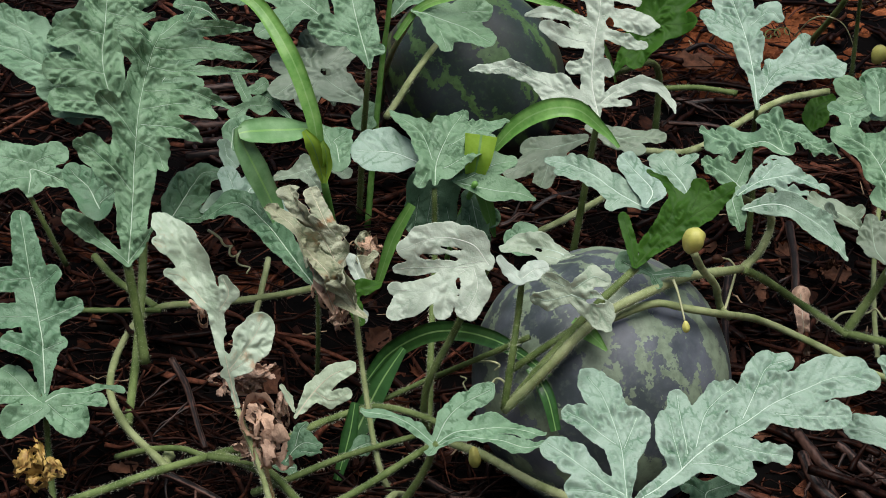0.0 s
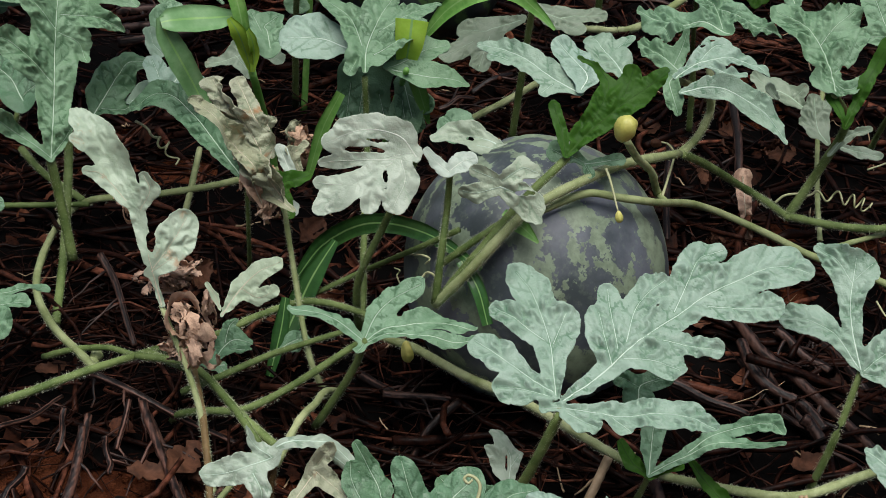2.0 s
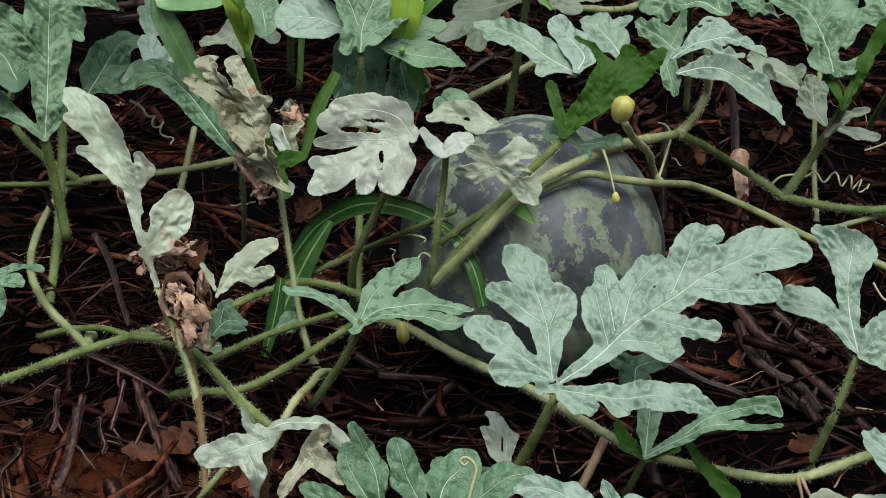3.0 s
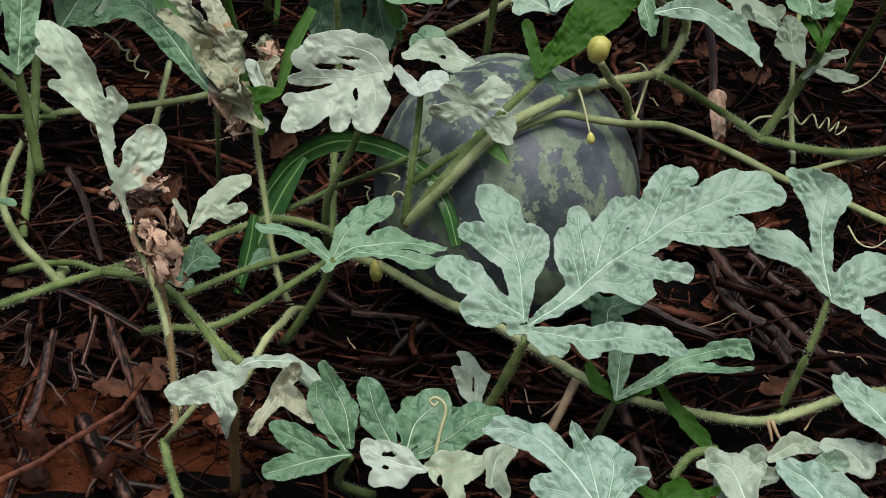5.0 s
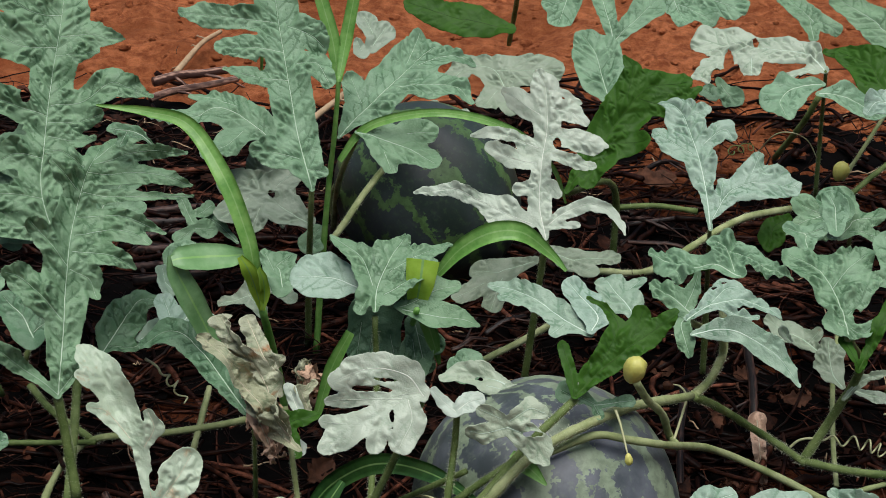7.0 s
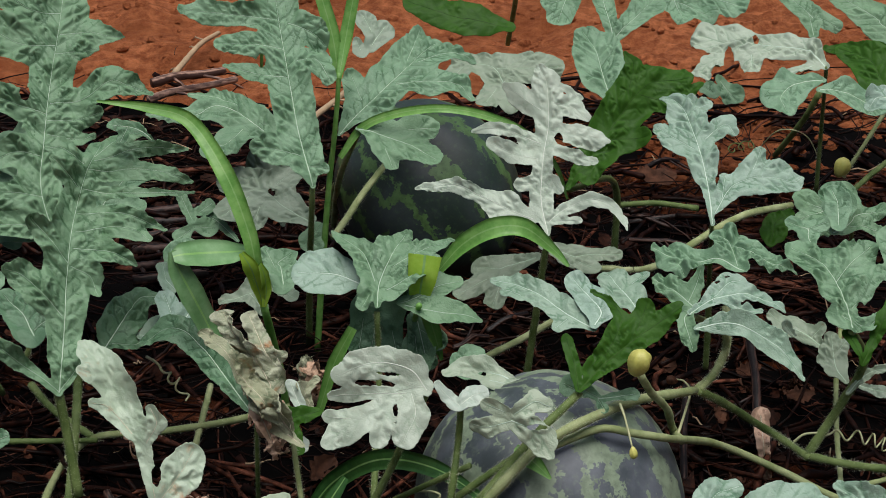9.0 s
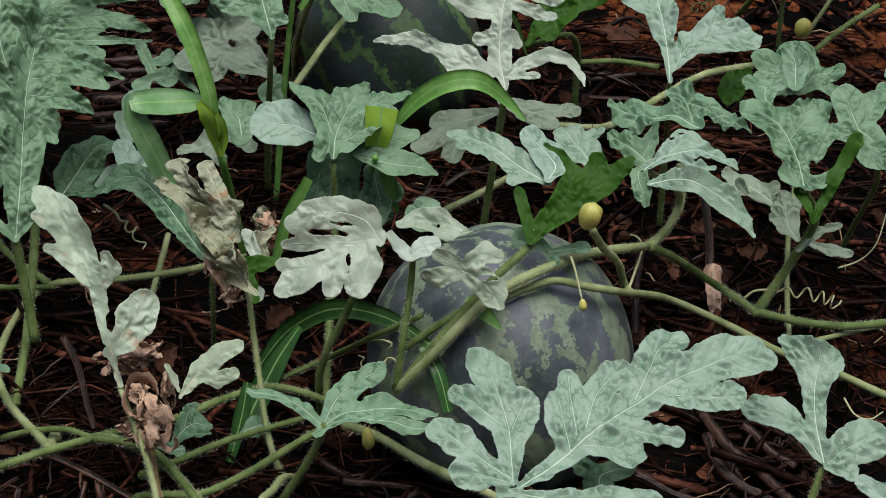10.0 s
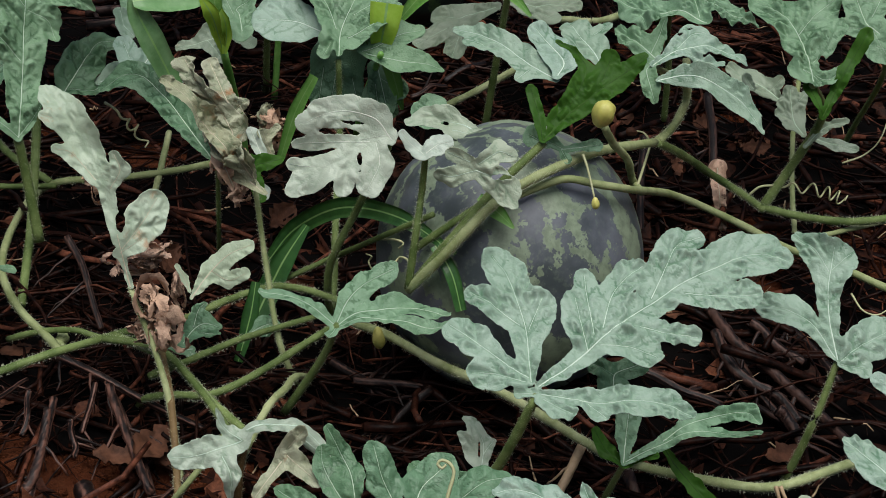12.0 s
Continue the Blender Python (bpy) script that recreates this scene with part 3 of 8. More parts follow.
def twig(points, r0, r1, mat, label, sides=14, rootlets=3):
    """A knobbly stalk with thin broken side roots."""
    rng = np.random.default_rng(int(abs(points[0][0] + points[-1][1]) * 1e4) + 3)
    line = smooth_line(points, 10)
    line = line + 0.0012 * np.stack([np.sin(np.linspace(0, rng.uniform(4, 9), len(line)) + rng.uniform(0, 6)) for _ in range(3)], 1)
    t = np.linspace(0, 1, len(line))
    radii = (r0 + (r1 - r0) * t) * (1 + 0.14 * np.exp(-((t * 4) % 1 - 0.5) ** 2 / 0.006))
    v, faces, tang = rings(line, radii, sides, rng, 0.05)
    streak = (rng.random(sides)[None] + 0.15 * rng.standard_normal((len(line), sides))).ravel()
    for _ in range(rootlets):
        i = int(rng.integers(2, len(line) - 2))
        side = np.cross(tang[i], (0, 0, 1)) * rng.choice([-1, 1]) + tang[i] * rng.uniform(0.3, 1.2)
        side /= np.linalg.norm(side) + 1e-9
        reach = rng.uniform(0.02, 0.07)
        s = np.linspace(0, 1, 6)[:, None]
        root = line[i] + side * s * reach + np.array([0, 0, -0.012]) * s**2 + rng.normal(0, 0.0012, (6, 3)) * s
        more, f, _ = rings(root, radii[i] * np.linspace(0.5, 0.2, 6), 5, rng, 0.1)
        faces = faces + [tuple(q + len(v) for q in g) for g in f]
        v = np.vstack([v, more])
        streak = np.concatenate([streak, rng.random(len(more))])
    ob = mesh_object("twig", v, faces, [mat], None, tuple(line[0]))
    ob.data.attributes.new("streak", "FLOAT", "POINT").data.foreach_set("value", streak)
    return tagged(ob, label, "twig", "twigs in the mulch")


def crumpled_leaf(plant, place, size, mat, seed, stretch=(1, 1, 1), ribbons=8, name="leaf", label="shrivelled crumpled brown dead leaf"):
    """A dead leaf shrivelled into curled papery ribbons with gaps between them."""
    rng = np.random.default_rng(seed)
    verts, faces = [], []
    rows, cols = 22, 6
    for _ in range(ribbons):
        a = rng.normal(size=3)
        a /= np.linalg.norm(a)
        b = np.cross(a, rng.normal(size=3))
        b /= np.linalg.norm(b)
        c = np.cross(a, b)
        middle = rng.normal(0, 0.45, 3)
        turn = np.linspace(0, rng.uniform(2.2, 5.2), rows)
        reach = rng.uniform(0.35, 0.95) * (1 + 0.35 * np.sin(turn * rng.uniform(1, 2.5) + rng.uniform(0, 6)))
        wide = rng.uniform(0.25, 0.55) * (0.35 + 0.65 * np.sin(np.linspace(0.3, 2.9, rows))) * (1 + 0.25 * rng.standard_normal(rows))
        skew = 0.5 * np.sin(turn * 1.3 + rng.uniform(0, 6))
        start = sum(len(v) for v in verts)
        across = np.linspace(-1, 1, cols)
        curl = rng.uniform(-0.5, 0.5)
        p = middle + (reach * np.cos(turn))[:, None, None] * a + (reach * np.sin(turn))[:, None, None] * b
        p = p + (wide[:, None] * across + skew[:, None])[..., None] * c
        p = p + (curl * across**2 * wide[:, None])[..., None] * (np.cos(turn)[:, None, None] * a + np.sin(turn)[:, None, None] * b)
        p = p + 0.05 * rng.standard_normal(p.shape)
        p = (p * size * np.asarray(stretch)).reshape(-1, 3)
        top = [(i * cols + k, i * cols + k + 1, (i + 1) * cols + k + 1, (i + 1) * cols + k) for i in range(rows - 1) for k in range(cols - 1)]
        half = len(p)
        faces += [tuple(start + q for q in f) for f in top] + [tuple(start + half + q for q in reversed(f)) for f in top]
        verts += [p, p * 0.97 + np.array([0, 0, 0.0003])]
    return mesh_object(name, np.vstack(verts), faces, [mat], plant, world=Matrix.Translation(place), label=label)


def height(x, y):
    """The uneven ground."""
    p = Vector((x * 2.2, y * 2.2, 0))
    q = Vector((x * 9, y * 9, 3))
    r = Vector((x * 38, y * 38, 7))
    far = min(max((y - 1.0) / 0.3, 0.0), 1.0)
    return 0.014 * noise.noise(p) + (0.009 + 0.012 * far) * noise.noise(q) + (0.006 + 0.004 * far) * noise.noise(r) - 0.012


def ground():
    inner = np.arange(-0.9, 0.9001, 0.014)
    outer = 0.9 + np.cumsum(0.014 * 1.22 ** np.arange(1, 45))
    ax = np.concatenate([-outer[::-1], inner, outer])
    deep = np.arange(-0.8, 1.9001, 0.014)
    ay = np.concatenate([0.1 - outer[::-1], deep, 1.0 + outer])
    v = [(x, y, height(x, y) if abs(x) < 6 and abs(y) < 6 else -0.012) for y in ay for x in ax]
    n = len(ax)
    faces = [(j * n + i, j * n + i + 1, (j + 1) * n + i + 1, (j + 1) * n + i) for j in range(len(ay) - 1) for i in range(n - 1)]
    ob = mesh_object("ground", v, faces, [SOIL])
    return tagged(ob, "red crumbly earth of a field bed", "ground", kind="structure")


def litter(count, seed, name, mat, label, area, lengths, thick, clear=None, bend=0.22):
    """Crossing dead roots and stalks that lie over the bed."""
    rng = np.random.default_rng(seed)
    verts, faces = [], []
    made = 0
    while made < count:
        x, y = rng.uniform(area[0], area[1]), rng.uniform(area[2], area[3])
        if clear is not None and rng.random() < clear(x, y):
            continue
        made += 1
        turn = rng.normal(0.0, 0.9) if rng.random() < 0.6 else rng.uniform(0, math.pi)
        long = rng.uniform(*lengths) * (0.5 + rng.random())
        tilt = rng.normal(0, 0.12)
        lift = height(x, y) + rng.random() ** 2 * 0.035 + 0.002
        t = np.linspace(-0.5, 0.5, 6)
        way = turn + np.cumsum(rng.normal(0, bend, 6)) - bend
        part = long / 5
        px = x + np.cumsum(np.cos(way)) * part - 2.5 * part * math.cos(turn)
        py = y + np.cumsum(np.sin(way)) * part - 2.5 * part * math.sin(turn)
        pz = lift + long * tilt * t + rng.normal(0, 0.0018, 6)
        line = np.stack([px, py, np.maximum(pz, -0.01)], 1)
        size = thick[0] + (thick[1] - thick[0]) * rng.random() ** 1.8
        rad = size * np.linspace(1, 0.55, 6) * (1 + 0.12 * rng.standard_normal(6))
        v, f, _ = rings(line, rad, 4)
        start = sum(len(q) for q in verts[-1:]) and len(verts) * len(v)
        faces += [tuple(start + i for i in q) for q in f]
        verts.append(v)
    ob = mesh_object(name, np.vstack(verts), faces, [mat])
    return tagged(ob, label, "plant litter", kind="stuff")


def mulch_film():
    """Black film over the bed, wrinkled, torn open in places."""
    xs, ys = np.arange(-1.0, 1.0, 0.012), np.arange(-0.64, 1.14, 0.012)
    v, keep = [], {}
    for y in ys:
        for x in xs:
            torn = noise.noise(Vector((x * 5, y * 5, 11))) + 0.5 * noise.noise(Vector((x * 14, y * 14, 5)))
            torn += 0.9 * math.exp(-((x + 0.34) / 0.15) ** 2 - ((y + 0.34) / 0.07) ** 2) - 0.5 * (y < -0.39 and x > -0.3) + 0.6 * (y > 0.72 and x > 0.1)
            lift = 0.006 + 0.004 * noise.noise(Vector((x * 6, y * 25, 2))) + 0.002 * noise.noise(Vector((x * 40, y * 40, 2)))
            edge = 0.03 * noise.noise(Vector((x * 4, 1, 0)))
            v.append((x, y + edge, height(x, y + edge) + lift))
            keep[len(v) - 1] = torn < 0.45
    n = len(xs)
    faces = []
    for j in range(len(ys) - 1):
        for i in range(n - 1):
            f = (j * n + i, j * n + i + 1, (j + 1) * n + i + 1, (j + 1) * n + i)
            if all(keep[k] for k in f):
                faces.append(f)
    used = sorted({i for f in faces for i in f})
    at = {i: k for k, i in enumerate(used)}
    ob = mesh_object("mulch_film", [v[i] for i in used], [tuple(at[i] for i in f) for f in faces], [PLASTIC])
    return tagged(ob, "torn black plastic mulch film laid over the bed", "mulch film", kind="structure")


def clods(count, seed, area, sizes):
    """Crumbs and lumps of earth on the bare ground."""
    rng = np.random.default_rng(seed)
    bm = bmesh.new()
    bmesh.ops.create_icosphere(bm, subdivisions=2, radius=1.0)
    ball = np.array([v.co[:] for v in bm.verts])
    tris = [[v.index for v in f.verts] for f in bm.faces]
    bm.free()
    verts, faces = [], []
    for n in range(count):
        x, y = rng.uniform(area[0], area[1]), rng.uniform(area[2], area[3])
        size = sizes[0] + (sizes[1] - sizes[0]) * rng.random() ** 3
        lump = ball * (1 + 0.28 * np.sin(ball @ rng.normal(0, 2.6, (3, 3)) + rng.uniform(0, 6, 3)).mean(1, keepdims=True) + 0.05 * rng.standard_normal((len(ball), 1)))
        lump = lump * size * rng.uniform(0.7, 1.3, 3) * (1, 1, 0.7)
        verts.append(lump + (x, y, height(x, y) + 0.3 * size))
        faces += [[n * len(ball) + i for i in f] for f in tris]
    ob = mesh_object("earth_clods", np.vstack(verts), faces, [SOIL])
    return tagged(ob, "crumbled lumps of red earth", "soil", kind="stuff")


def dead_leaf(place, size, turn, tilt, seed):
    """A curled brown leaf on the ground."""
    rng = np.random.default_rng(seed)
    n, m = 12, 8
    v, faces = [], []
    for i in range(n + 1):
        u = i / n
        half = math.sin(math.pi * min(u * 0.92 + 0.04, 1)) ** 0.7 * 0.32 * rng.uniform(0.55, 1.15)
        for k in range(m + 1):
            s = 2 * k / m - 1
            v.append((size * (u - 0.5), size * half * s, size * (0.25 * s * s * half + 0.10 * math.sin(4 * u + 2) + 0.02 * rng.standard_normal())))
    w = m + 1
    top = [(i * w + k, i * w + k + 1, (i + 1) * w + k + 1, (i + 1) * w + k) for i in range(n) for k in range(m)]
    half = len(v)
    v += [(a, b, c - 0.0006) for a, b, c in v]
    faces = top + [tuple(half + q for q in reversed(f)) for f in top]
    ob = mesh_object("dead_leaf", v, faces, [DEAD], world=pose(*place, tilt, 0.0, turn))
    return tagged(ob, "curled dead brown leaf lying on the mulch", "dead leaf", "dead leaves on the ground")


def leaf_scraps(count, seed, area, clear=None):
    """Curled scraps of rotting leaves between the stalks."""
    rng = np.random.default_rng(seed)
    verts, faces = [], []
    cols, rows = 5, 4
    while len(verts) < count:
        x, y = rng.uniform(area[0], area[1]), rng.uniform(area[2], area[3])
        if clear and rng.random() < clear(x, y):
            continue
        size = rng.uniform(0.005, 0.018)
        u, v = np.meshgrid(np.linspace(-1, 1, cols), np.linspace(-1, 1, rows))
        u = u * (1 + 0.25 * rng.standard_normal(u.shape)) * (1 - 0.35 * v * v)
        v = v * (0.55 + 0.15 * rng.standard_normal(v.shape))
        w = rng.uniform(-0.5, 0.5) * u * u + rng.uniform(-0.6, 0.6) * v * v + 0.08 * rng.standard_normal(u.shape)
        p = np.stack([u, v, w], -1).reshape(-1, 3) * size
        turn, tilt = rng.uniform(0, 6.28), rng.normal(0, 0.35)
        p = p @ np.array(Euler((tilt, rng.normal(0, 0.35), turn)).to_matrix()).T
        start = len(verts) * len(p)
        verts.append(p + (x, y, height(x, y) + 0.008 + 0.02 * rng.random()))
        faces += [(start + j * cols + i, start + j * cols + i + 1, start + (j + 1) * cols + i + 1, start + (j + 1) * cols + i) for j in range(rows - 1) for i in range(cols - 1)]
    ob = mesh_object("leaf_scraps", np.vstack(verts), faces, [SCRAPS])
    return tagged(ob, "curled brown scraps of rotting leaves in the mulch", "leaf litter", kind="stuff")


def coil(parent, points, turns, wide, r):
    """A tendril wound like a spring along its way."""
    line = smooth_line(points, 30)
    t = np.linspace(0, 1, len(line))
    tang = np.gradient(line, axis=0)
    tang /= np.linalg.norm(tang, axis=1)[:, None]
    a = np.cross(tang, (0.2, 0.6, 0.7))
    a /= np.linalg.norm(a, axis=1)[:, None]
    b = np.cross(tang, a)
    size = wide * np.clip((t - 0.3) / 0.2, 0, 1)[:, None]
    turn = (2 * math.pi * turns * np.clip((t - 0.3) / 0.7, 0, 1))[:, None]
    wound = line + size * (np.cos(turn) * a + np.sin(turn) * b)
    v, faces, _ = rings(wound, np.linspace(r, 0.6 * r, len(wound)), 7)
    return mesh_object("tendril", v, faces, [TENDRIL], parent, tuple(line[0]))


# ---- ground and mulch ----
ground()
def bare(x, y):
    """How bare of litter the bed is."""
    return 0.75 if (x < -0.22 and -0.3 < y < 0.05) else 0.94 if y > 1.12 + 0.1 * math.sin(5 * x) else 0.6 if y > 0.85 and x > 0.1 else 0.9 if (x < 0.0 and y < -0.36) else 0.7 if (x < -0.15 and y < -0.3) else 0.0


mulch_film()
clods(1800, 7, (-1.1, 1.1, 1.12, 2.2), (0.002, 0.010))
clods(500, 9, (0.05, 0.75, 0.84, 1.15), (0.003, 0.014))
clods(260, 8, (-0.5, -0.1, -0.42, -0.24), (0.002, 0.008))
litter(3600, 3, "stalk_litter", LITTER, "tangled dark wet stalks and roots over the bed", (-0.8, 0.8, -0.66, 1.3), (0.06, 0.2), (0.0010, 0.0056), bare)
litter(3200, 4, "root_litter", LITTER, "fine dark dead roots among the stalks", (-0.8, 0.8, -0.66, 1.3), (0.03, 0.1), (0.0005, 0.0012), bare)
litter(200, 5, "straw_litter", STRAW, "scattered pale straw bits", (-0.75, 0.75, -0.55, 1.5), (0.015, 0.06), (0.0005, 0.0013), bare, 0.05)
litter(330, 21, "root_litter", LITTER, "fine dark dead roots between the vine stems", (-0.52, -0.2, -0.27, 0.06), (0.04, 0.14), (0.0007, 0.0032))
leaf_scraps(650, 12, (-0.7, 0.75, -0.5, 1.15), bare)
leaf_scraps(50, 31, (-0.46, -0.12, -0.42, -0.2))
# ---- watermelons ----
watermelon((0.065, -0.09, 0.096), (0.1245, 0.129), (-0.45, 0.35, 0.82), RIND, "dark blue-green watermelon with pale green blotched stripes, lying on the mulch")
watermelon((-0.074, 0.606, 0.095), (0.112, 0.122), (-0.75, 0.25, 0.6), RIND_DARK, "dark green watermelon with thin broken stripes, half hidden under leaves")
# ---- vines ----
front_vine = thing("watermelon_vine", (0.292, -0.296, 0), "hairy watermelon vine with large lobed leaves creeping over the mulch", "watermelon vine", "watermelon vines")
melon_vine = thing("watermelon_vine", (0.341, 0.158, 0), "watermelon vine draped over the blotched melon", "watermelon vine", "watermelon vines")
side_vine = thing("watermelon_vine", (-0.365, -0.109, 0), "watermelon vine with tall upright lobed leaves and a looping stem", "watermelon vine", "watermelon vines")
back_vine = thing("watermelon_vine", (-0.194, 0.375, 0), "leafy watermelon vine round the dark melon", "watermelon vine", "watermelon vines")
corner_vine = thing("watermelon_vine", (0.33, 0.159, 0), "watermelon vine with pale crinkled leaves beside bare red earth", "watermelon vine", "watermelon vines")
leaf(side_vine, "top", (-0.4037, 0.0049, 0.156), (0.33, -0.75, 0.58), (-0.02, 0.45, 0.89), [[(-0, -0, 3.8), (32.7, -3.4, 14.3), (65.7, -6.9, 18.7), (110, -10.6, 24.3), (149.1, -15.3, 25.6), (188.6, -24.5, 19), (222.8, -35.2, 14.6), (248.2, -49.2, 10.1)], [(74, -5.4, 9.9), (98, 15.6, 18.7), (114.8, 34.1, 14.3), (118.2, 46.3, 6.6)], [(126.7, -12.1, 13.3), (152, 6.4, 13.3), (167.1, 20.7, 7.7)], [(123.9, -14.7, 11.1), (114.3, -33.6, 13.3), (96.4, -39.7, 4.4)], [(142.4, -17.9, 12.2), (139.5, -45.2, 13.4), (129.9, -66, 7.8), (123.1, -76.9, 2.2)], [(159.3, -21, 11.1), (162.7, -51.4, 10.6), (157.1, -77.9, 11.2), (148, -88.8, 4.5)], [(178.5, -24.2, 10), (178.6, -57.3, 8.4), (169.6, -82.2, 6.8), (156.5, -105.9, 1.7)]] + [[(202.9, -30.3, 9), (198, -63.4, 7.3), (195.9, -97, 4.5), (195.1, -135.5, 2.3)], [(222.8, -36.3, 10.1), (222.1, -75.3, 13.6), (216.2, -108.9, 9.6), (206.6, -134.7, 2.3)], [(232.1, -42.1, 9), (241.7, -73, 10.2), (244.4, -104.1, 6.8), (241.4, -132.5, 2.3)], [(237.2, -43.3, 7.9), (257.7, -67.9, 8.5), (260.4, -88.8, 5.1)], [(205.7, -24.9, 10.1), (221.4, -9.8, 11.2), (229.3, -0.7, 5)], [(228.5, -32, 11.2), (241.3, -10.3, 12.3), (241.7, 1.8, 5.6)], [(0.5, -0, 3.8), (19, 22.6, 6), (33.6, 43.6, 9.3), (43.7, 58.2, 8.7)], [(0.5, -0, 3.3), (17.2, -12.8, 4.4), (32.4, -21.8, 2.8)]], fold=0.14, wave=0.006, pucker=0.0014, stalk=[(-0.406, 0.01, 0.152), (-0.4, 0.004, 0.109), (-0.391, -0.013, 0.05)], r=0.0055, curl=0.115)
leaf(side_vine, "top", (-0.4601, 0.2854, 0.1693), (0.26, -0.75, 0.61), (-0.02, 0.45, 0.89), [[(-0, -0, 6.2), (46.1, 16.4, 20), (79.1, 21, 23.8), (117.5, 17, 26.4), (162.7, 12.3, 24), (201.9, 6.9, 24.1), (241.4, 0.4, 29.3), (281.2, -5.7, 30.7), (314.6, -9.8, 23.1)], [(248, -2.8, 21.7), (251.5, -35.2, 19.2), (246.2, -58.9, 8.3), (245.9, -73.3, 1.9)], [(224.9, 2.4, 14), (227.4, -22.4, 11.5), (231.9, -42.4, 3.8)], [(166, 9.2, 13.9), (171.2, -27.8, 15.2), (190, -56.1, 19.8), (183.8, -74.7, 14.1), (172.4, -98.3, 3.8)], [(153, 12.3, 17.7), (162.3, 39.7, 17.6), (168.3, 64, 17.6)], [(104.7, 18.9, 21.3), (109.5, 46.2, 18.8), (101, 69.1, 12.5)], [(58.7, 19.3, 20), (61.8, 46.5, 18.7), (62.9, 69.3, 18.7)]] + [[(20.8, 9.4, 13.7), (27.1, 40.7, 14.9), (27, 67.7, 14.9)], [(234.7, 2.3, 25.5), (233.8, 39.2, 24.1), (246.2, 66.6, 25.3)], [(274.5, -4.3, 25.6), (275, 26.6, 19.1), (288.7, 54.2, 19.1)], [(130.4, 12.6, 12.6), (124.4, -21.1, 8.8), (131, -36.5, 3.8)], [(145.9, 12.4, 16.4), (146.3, -15.2, 14.6), (151.9, -39.9, 7.6)]], fold=0.1, wave=0.006, pucker=0.0015, stalk=[(-0.461, 0.289, 0.166), (-0.483, 0.277, 0.111), (-0.503, 0.251, 0.05)], holes=[(175.3, 36.6, 7.7, 5.6), (202.4, 45.5, 4.5, 7.5), (132.5, 49.0, 4.4, 12.4), (77.6, 59.6, 4.4, 9.2)], curl=0.092)
leaf(side_vine, "deep", (-0.215, -0.0027, 0.1334), (-0.05, -0.52, 0.85), (-0.01, 0.56, 0.83), [[(-0, -0, 2.9), (33.9, 24.7, 10), (62, 45.4, 14.2), (85.5, 63.6, 14.9), (104.7, 82.3, 14.9), (111.2, 104.4, 14.4), (102.2, 125.2, 7.2)]], fold=0.15, wave=0.004, stalk=[(-0.215, -0.001, 0.13), (-0.216, -0.002, 0.073), (-0.222, 0.026, 0)], r=0.0024)
leaf(side_vine, "sick", (-0.2686, -0.205, 0.133), (0.26, -0.84, 0.47), (-0.01, 0.56, 0.83), [[(-0, 0, 2.5), (39.9, 11.3, 4), (77.1, 19.6, 5.5), (103.1, 30.6, 9.9), (127.5, 43, 13.8), (149.3, 59.1, 17.2), (162.3, 69.8, 10.8), (168.9, 76.6, 3.4)], [(91.8, 31.5, 5.5), (114.7, 52.1, 8.9), (118.4, 65.7, 4.4)], [(143.8, 68.7, 8.8), (146.6, 76.5, 5.4)], [(84.5, 19.7, 4.5), (101.8, 12, 8.4), (114.1, 17, 4.5)], [(39.9, 11.3, 6), (74.6, 20.5, 6.5), (99.2, 29.6, 6.9)], [(33.9, 8.3, 6), (58.9, -10.2, 19), (70.9, -17, 15)], [(29.9, 10.2, 6), (39.9, -4.5, 10)]], fold=0.1, wave=0.004, stalk=[(-0.27, -0.201, 0.131), (-0.237, -0.249, 0.062), (-0.218, -0.31, -0.01)], r=0.003, stalk_mat=STEM_PALE, holes=[(56.8, 10.5, 9.0, 4.0)], pucker=0.0009)
crumpled_leaf(side_vine, (-0.246, -0.212, 0.112), 0.0165, DRY, 1, stretch=(1, 0.9, 1.3))
crumpled_leaf(side_vine, (-0.255, -0.213, 0.095), 0.013, DRY, 2, stretch=(1, 1, 1.2))
crumpled_leaf(side_vine, (-0.233, -0.223, 0.1), 0.012, DRY, 3, stretch=(1, 1, 1.5))
crumpled_leaf(side_vine, (-0.275, -0.152, 0.125), 0.012, DRY, 4, stretch=(1.3, 1, 0.8))
crumpled_leaf(side_vine, (-0.261, -0.143, 0.128), 0.012, DRY, 5, stretch=(1.4, 1, 0.7))
crumpled_leaf(side_vine, (-0.322, -0.046, 0.14), 0.010, DRY, 6, stretch=(0.8, 1, 1.2))
crumpled_leaf(side_vine, (-0.231, -0.187, 0.12), 0.007, DRY, 7, stretch=(0.7, 1, 1.8))
leaf(side_vine, "sick", (-0.216, -0.205, 0.1228), (0.04, -0.77, 0.64), (-0.01, 0.56, 0.83), [[(0, -0, 2), (24.1, -16.2, 9.5), (39.2, -31, 9.5), (46.2, -46.4, 7.5)], [(6.5, 2, 2.5), (17.5, 6.6, 3.5), (28, 13.7, 2)], [(24.1, -16.2, 8.5), (16.6, -31.2, 7.5), (21.6, -44.1, 6.5)]], fold=0.1, curl=0.08, wave=0.004)
